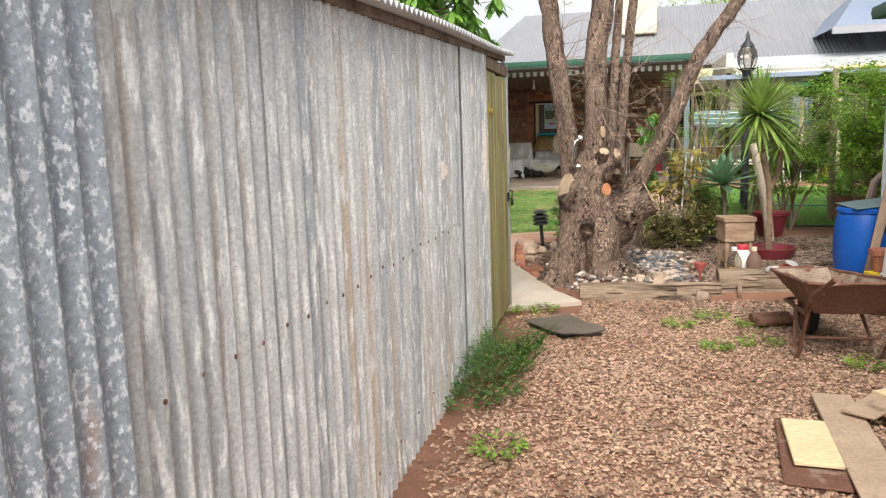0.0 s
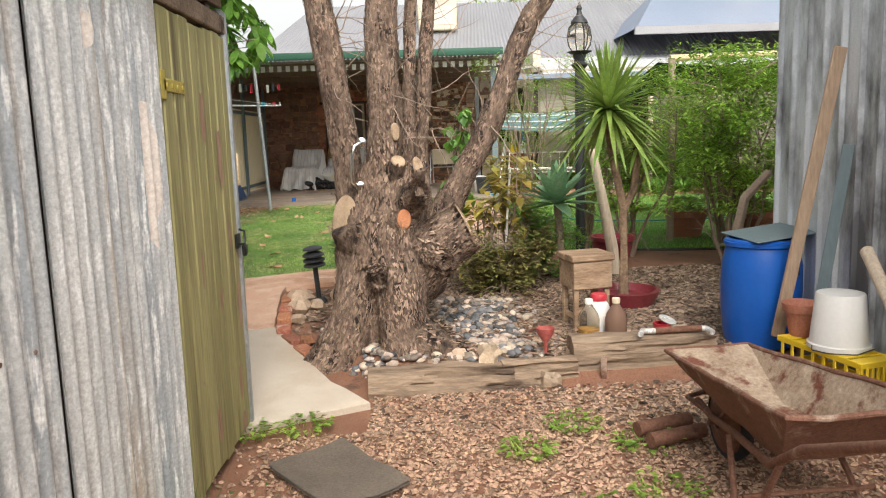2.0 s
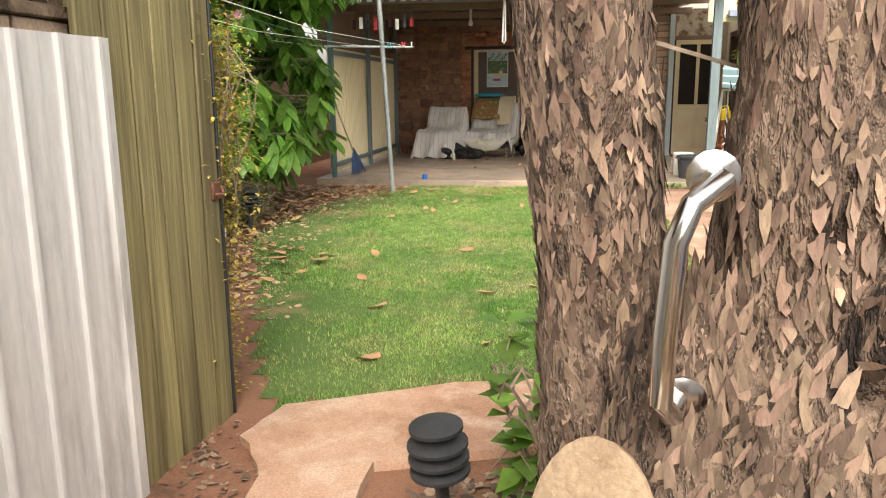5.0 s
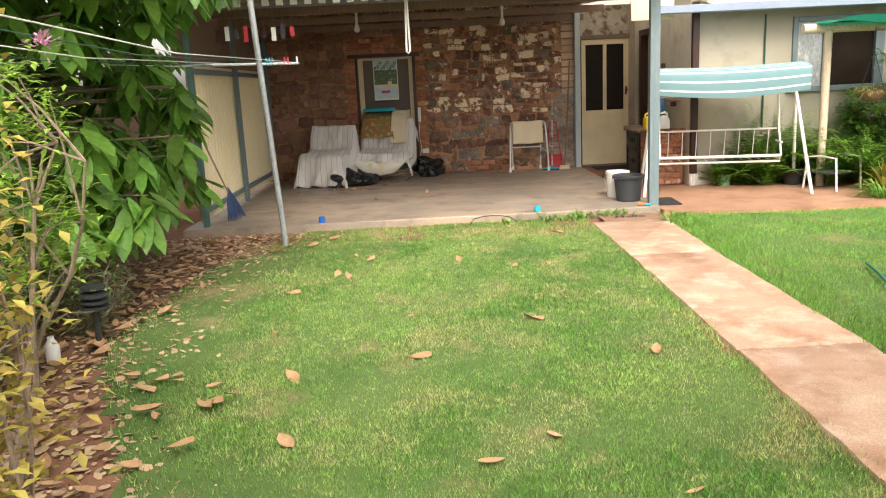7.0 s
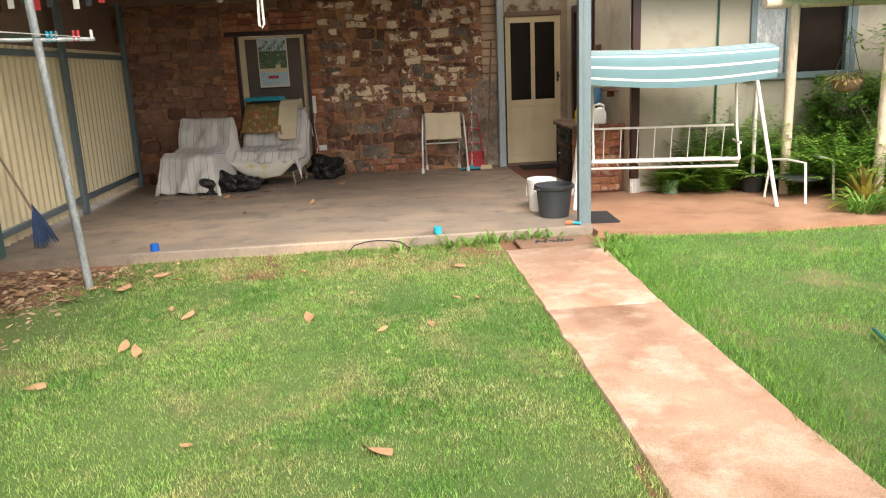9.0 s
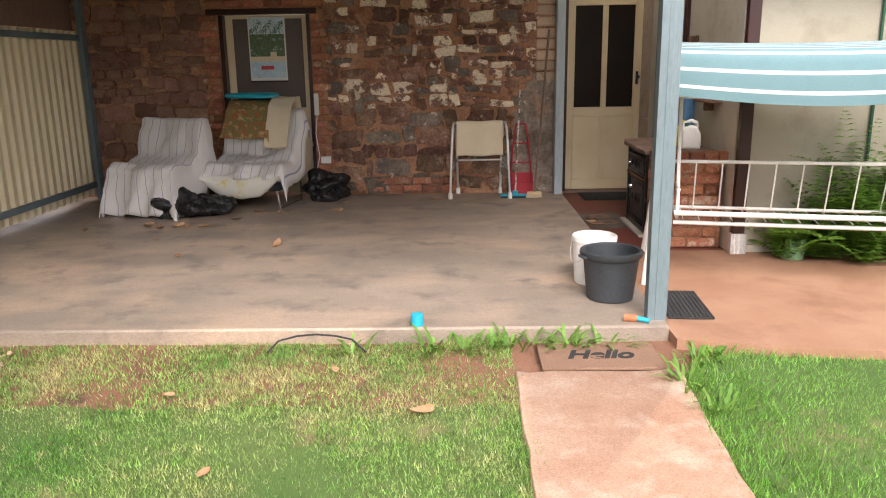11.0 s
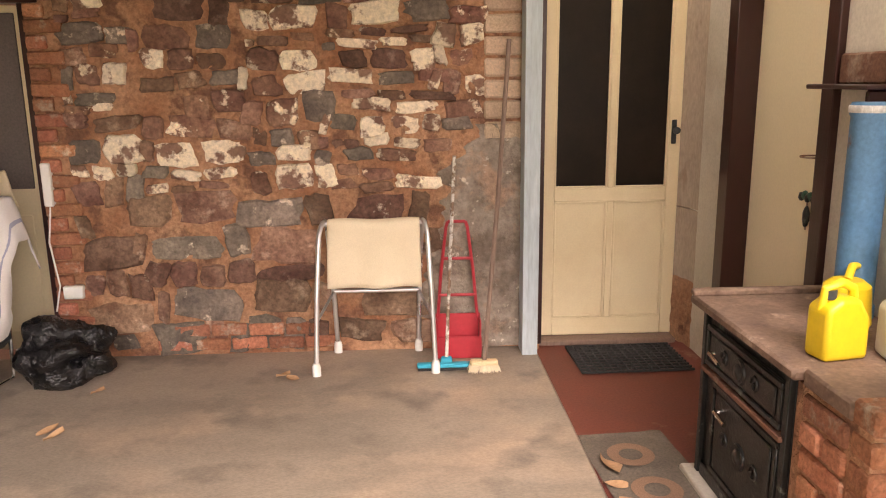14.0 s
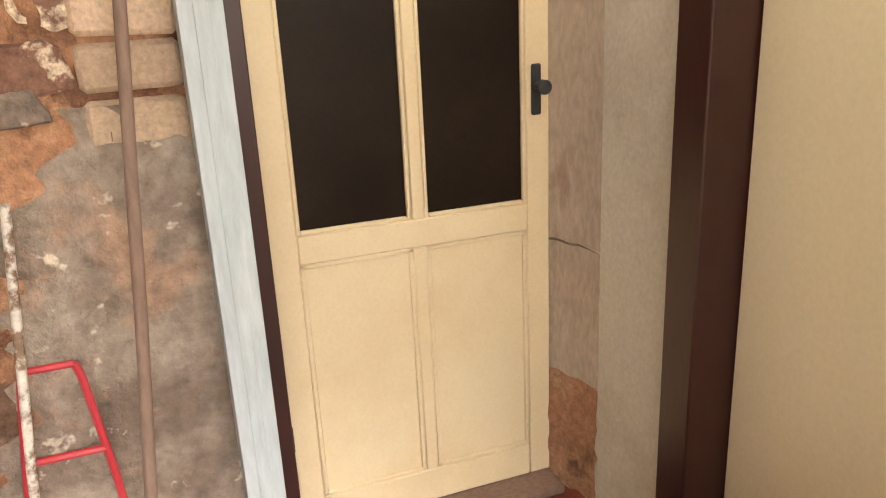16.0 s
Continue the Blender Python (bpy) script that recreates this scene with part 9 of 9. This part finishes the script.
while len(g.v) < 17000:
    if rng_p.random() < 0.6:
        x, y = rng_p.gauss(0.40, 0.19), rng_p.uniform(7.1, 8.45)
        if x < 0.06 or x > 0.85:
            continue
    else:
        x, y = rng_p.uniform(-0.75, 0.70), rng_p.uniform(6.88, 7.3)
        if x < -0.25:
            y += (-0.25 - x) * 1.0
        if not inside(BED, x, y + 0.02):
            continue
    k_ = rng_p.uniform(0.013, 0.036)
    g.blob((x, y, gz(x, y) + k_ * 0.2), (k_, k_ * 0.75, k_ * 0.5), x * 9 + y, 0.25, 7, 5, m=pose(0, 0, 0, 0, 0, rng_p.uniform(0, 360)))
M["small_pebble"] = mat("small_pebble", (0.10, 0.10, 0.11), (0.40, 0.33, 0.27), 22, 60, 0.65, island=0.75, bump=0.1, contrast=0.12)
single("pebbles", g, M["small_pebble"], "smaller grey and tan river pebbles between the larger ones", "pebbles", kind="stuff", sharp=80)

# brick edging and rocks along the path
ed = thing("brick_edging", "worn red bricks edging the path", "edging", (0, 0, 0))
em = Geo().box((-0.11, -0.05, -0.06), (0.11, 0.05, 0.03), 0.012).mesh("brick", M["brick"])
right_edge = [(-0.78, 7.42), (-0.90, 7.64), (-1.00, 7.85), (-1.03, 8.08), (-1.055, 8.31), (-1.08, 8.54)]
left_edge = [(-1.545, 7.62), (-1.56, 7.88), (-1.575, 8.45)]
for pts in (right_edge, left_edge):
    for i, (x, y) in enumerate(pts):
        nx_, ny_ = pts[min(i + 1, len(pts) - 1)]
        px_, py_ = pts[max(i - 1, 0)]
        b = part("brick", em, None, ed)
        b.matrix_basis = pose(x, y, slope(x, y) + (0.03 if x > -1.4 else 0.005), rnd.uniform(-4, 4), rnd.uniform(-4, 4), math.degrees(math.atan2(ny_ - py_, nx_ - px_)) + rnd.uniform(-4, 4))
for x, y, s, mt in ((-0.80, 7.60, 0.07, "brick"), (-0.98, 8.52, 0.11, "rock"), (-0.94, 8.30, 0.09, "rock"), (-0.93, 8.05, 0.06, "rock"), (-0.80, 8.25, 0.07, "rock"), (0.36, 6.95, 0.09, "rock"), (0.70, 6.82, 0.07, "grey_rock"), (-0.70, 8.6, 0.08, "rock"), (1.62, 7.3, 0.06, "rock"), (0.2, 7.0, 0.05, "rock")):
    t = thing("rock", "rough beige rock at the edge of the bed" if mt == "rock" else "broken lump at the edge of the bed", "rock", (x, y, gz(x, y) if s != 0.07 else gz(x, y) + 0.0), rnd.uniform(0, 360), "rocks")
    part("stone", Geo().blob((0, 0, s * 0.45), (s, s * 0.75, s * 0.65), x * 3, 0.7, 9, 6), M["rock" if mt != "brick" else "brick"], t, sharp=25)

# grass of the lawns
def blades(name, label, polys, n, h, w, material, seed, thin=None):
    rng = np.random.default_rng(seed)
    vs, fs = [], []
    for poly, share in polys:
        x0, x1 = min(p[0] for p in poly), max(p[0] for p in poly)
        y0, y1 = min(p[1] for p in poly), max(p[1] for p in poly)
        m = int(n * share)
        X, Y = rng.uniform(x0, x1, m), rng.uniform(y0, y1, m)
        A, H = rng.uniform(0, 6.283, m), rng.uniform(h[0], h[1], m)
        R = rng.random(m)
        for x, y, a, hh, r in zip(X, Y, A, H, R):
            if not inside(poly, x, y):
                continue
            if thin is not None and r > thin(x, y):
                continue
            z = slope(x, y) + 0.005
            ca, sa = math.cos(a) * w, math.sin(a) * w
            lx, ly = (r * 7 % 1 - 0.5) * hh * 1.3, (r * 13 % 1 - 0.5) * hh * 1.3
            o = len(vs)
            vs += [(x - ca, y - sa, z), (x + ca, y + sa, z), (x + lx, y + ly, z + hh)]
            fs.append((o, o + 1, o + 2))
    g = Geo()
    g.v, g.f = vs, fs
    return single(name, g, material, label, "grass", kind="stuff", sharp=180)


def patchy(x, y):
    k = (0.75 + 0.7 * noise.noise(Vector((x * 8, y * 8, 2)))) - 0.75 * smooth(0.15, 0.45, noise.noise(Vector((x * 0.9, y * 0.9, 11))) + 0.35 * noise.noise(Vector((x * 3, y * 3, 5))))
    k = max(k, 0.3)
    if y > 15.6:
        k *= 1 - smooth(15.6, 16.3, y) * min(0.9, max(0.0, 0.25 + 1.1 * noise.noise(Vector((x * 1.8, y * 2.4, 3)))))
    k *= 1 - 0.85 * smooth(-1.9, -2.9, x + 0.5 * noise.noise(Vector((x * 1.5, y * 1.5, 8))) - 0.9 * smooth(12.2, 10.2, y))
    return k


blades("grass", "short mown grass of the lawn with bare patches", [(LAWN, 1.0)], 600000, (0.012, 0.033), 0.003, M["grass"], 3, patchy)
blades("grass_2", "fresh green grass on the far side of the path", [(LAWN_2, 1.0)], 280000, (0.018, 0.05), 0.0028, M["fresh_grass"], 4, lambda x, y: 1.0 if x < 4.5 else 0.5)
strip = [(1.17, 11.0), (1.5, 11.0), (1.7, 16.6), (1.33, 16.5)]
blades("long_grass", "longer grass along the path edge", [(strip, 1.0)], 5000, (0.03, 0.10), 0.0035, M["long_grass"], 6)
strip_2 = [(0.42, 10.5), (0.53, 10.5), (0.63, 16.4), (0.52, 16.4)]
blades("edge_grass", "short grass creeping over the path edge", [(strip_2, 1.0)], 9000, (0.02, 0.05), 0.003, M["grass"], 8, lambda x, y: 0.55 + 1.2 * noise.noise(Vector((1.0, y * 2.2, 0))) - (x - 0.45 - 0.016 * (y - 10.5)) * 9)

# ---- stones of the rubble wall ----
def stone_mesh(w, h, seed):
    """One rough wall stone, front towards -y."""
    r = random.Random(seed)
    n = 16
    ring = []
    lean = r.uniform(-0.3, 0.3)
    sq = r.uniform(0.72, 1.0)
    for i in range(n):
        a = 2 * math.pi * (i + r.uniform(-0.3, 0.3)) / n
        ca, sa = math.cos(a), math.sin(a)
        k = 1 / max(abs(ca), abs(sa)) ** sq
        k *= 1 + 0.22 * noise.noise(Vector((ca * 1.6, sa * 1.6, seed * 0.37))) + r.uniform(-0.07, 0.05)
        ring.append((ca * k * w / 2 + lean * sa * h / 2, sa * k * h / 2))
    d = r.uniform(0.012, 0.034)
    tx_, tz_ = r.uniform(-0.25, 0.25), r.uniform(-0.25, 0.25)

    def front(x, z, s):
        return -d * (s + tx_ * x / w * 2 + tz_ * z / h * 2 + 0.5 * noise.noise(Vector((x * 22, z * 22, seed * 0.11))))

    vs = [(x, 0.03, z) for x, z in ring]
    for q, s in ((0.98, 0.55), (0.86, 1.0), (0.45, 1.05)):
        vs += [(x * q, front(x * q, z * q, s), z * q) for x, z in ring]
    vs.append((0, front(0, 0, 1.1), 0))
    fs = []
    for L in (0, 1, 2):
        for i in range(n):
            j = (i + 1) % n
            fs.append((L * n + i, L * n + j, (L + 1) * n + j, (L + 1) * n + i))
    for i in range(n):
        fs.append((3 * n + i, 3 * n + (i + 1) % n, 4 * n))
    return Geo().add(vs, fs)


rs = random.Random(21)
rest = Geo()
count = 0
bands = [1.40, 0.92, 0.30, -0.22, -0.80, -1.14, -2.46, -3.1, -3.95]
for b0, b1 in zip(bands, bands[1:]):
    z = FZ + 0.01 + rs.uniform(0, 0.04)
    while z < 2.98:
        h = rs.choice((0.05, 0.07, 0.08, 0.09, 0.11, 0.13, 0.16)) if z > 1.2 else rs.choice((0.11, 0.15, 0.19)) if z < 0.85 else rs.choice((0.17, 0.21))
        over_door = b0 < -1.1 and b1 > -2.5
        if over_door and z < 2.64:
            z = 2.64
        x = b0 + (rs.uniform(-0.09, 0.09) if b0 < 1.3 and b0 != -1.14 and b0 != -2.46 else 0)
        end = b1 + (rs.uniform(-0.09, 0.09) if b1 not in (-1.14, -2.46) else 0)
        while x > end + 0.05:
            w = rs.uniform(0.10, 0.17) if rs.random() < 0.3 else rs.uniform(0.15, 0.28) * (1.6 if z < 1.2 else 1.0)
            w = min(w, x - end)
            cx = x - w / 2
            x -= w + rs.uniform(0.0, 0.012)
            if (cx > 0.80 and z < 1.5 and rs.random() < 0.93) or rs.random() < 0.03 or (cx > 1.1 and z > 1.45):
                continue
            hh = h * rs.uniform(0.92, 1.2)
            zc = z + h / 2 + rs.uniform(-0.022, 0.022)
            kind_ = rs.random()
            if z > 1.2:
                mt = "painted_stone" if kind_ < 0.40 else "stone" if kind_ < 0.64 else "grey_stone" if kind_ < 0.76 else "bare_stone"
            else:
                mt = "grey_stone" if kind_ < 0.3 else "stone" if kind_ < 0.36 else "bare_stone"
            if cx > -1.3 and count < 300:
                ob = part("stone", stone_mesh(w * 0.95, hh * 0.90, rs.randrange(9999)).mesh("stone", M[mt], 30), None, ws)
                ob.matrix_basis = pose(cx, WY - 0.006 + rs.uniform(-0.006, 0.006), zc, 0, rs.uniform(-7, 7), 0)
                count += 1
            else:
                sg = stone_mesh(w, hh, rs.randrange(9999))
                rest.add([(p[0] + cx, p[1] + WY, p[2] + zc) for p in sg.v], sg.f)
        z += h + rs.uniform(0.0, 0.012)


def lumps(x, z, s):
    return 0.55 * noise.noise(Vector((x * 7, z * 7, s))) + 0.3 * noise.noise(Vector((x * 19, z * 19, s)))


part("mortar_face", Geo().grid(lambda u, v: (-1.14 + 2.53 * u, WY - 0.012 + 0.016 * lumps(-1.14 + 2.53 * u, 0.33 + 2.65 * v, 4.0), 0.33 + 2.65 * v), 100, 104), M["mortar"], ws, sharp=80)


def cement_edge(z):
    return 0.88 + 0.26 * noise.noise(Vector((z * 2.6, 3.3, 0))) + 0.14 * noise.noise(Vector((z * 8, 1.3, 0))) + 0.06 * noise.noise(Vector((z * 25, 1.3, 0))) + 0.25 * smooth(1.3, 1.62, z)


part("cement_patch", Geo().grid(lambda u, v: (cement_edge(0.34 + 1.3 * v) * (1 - u) + 1.392 * u, WY - 0.016 - 0.018 * min(1, u * 8, (1 - v) * 8) + 0.034 * lumps(u * 0.5 + 0.9, 0.34 + 1.3 * v, 9.0), 0.34 + 1.3 * v), 30, 70), M["cement"], ws, "smeared grey cement render", sharp=80)
M["far_stone"] = mat("far_stone", (0.18, 0.085, 0.058), (0.32, 0.19, 0.135), 7, 70, 0.9, island=0.35, bump=0.7, grain=0.35)
rb = part("stones", rest, M["far_stone"], ws, sharp=30)
tagged(rb, kind="stuff")
# brick quoins round the old doorway
qm = [Geo().box((0, -0.026, 0), (w_, 0.05, 0.07), 0.008).mesh("brick", M["brick"]) for w_ in (0.105, 0.20)]
zz, k = FZ + 0.01, 0
while zz < 2.26:
    for side in (0, 1):
        i = (k + side) % 2
        w_ = (0.105, 0.20)[i]
        b = part("brick", qm[i], None, ws)
        b.matrix_basis = pose((D0 - w_ - 0.005) if side == 0 else D1 + 0.005, WY + rs.uniform(-0.008, 0.004), zz, 0, rs.uniform(-1.5, 1.5), 0)
    zz += 0.082
    k += 1
for r_ in range(3):
    for i in range(6):
        b = part("brick", qm[1], None, ws)
        b.matrix_basis = pose(D0 - 0.12 + i * 0.212, WY + rs.uniform(-0.008, 0.004), 2.375 + r_ * 0.082, 0, rs.uniform(-1, 1), 0)
for i in range(9):
    b = part("brick", qm[1], None, ws)
    b.matrix_basis = pose(-0.75 + (i % 5) * 0.212 + (i // 5) * 0.1, WY - 0.012, FZ + 0.03 + (i // 5) * 0.082, 0, rs.uniform(-2, 2), 0)
pq = Geo().box((0, -0.028, 0), (0.21, 0.05, 0.10), 0.012).mesh("brick", M["pale_brick"])
for r_ in range(11):
    b = part("brick", pq, None, ws)
    b.matrix_basis = pose(1.14, WY, 1.55 + r_ * 0.115, 0, rs.uniform(-1.5, 1.5), 0)
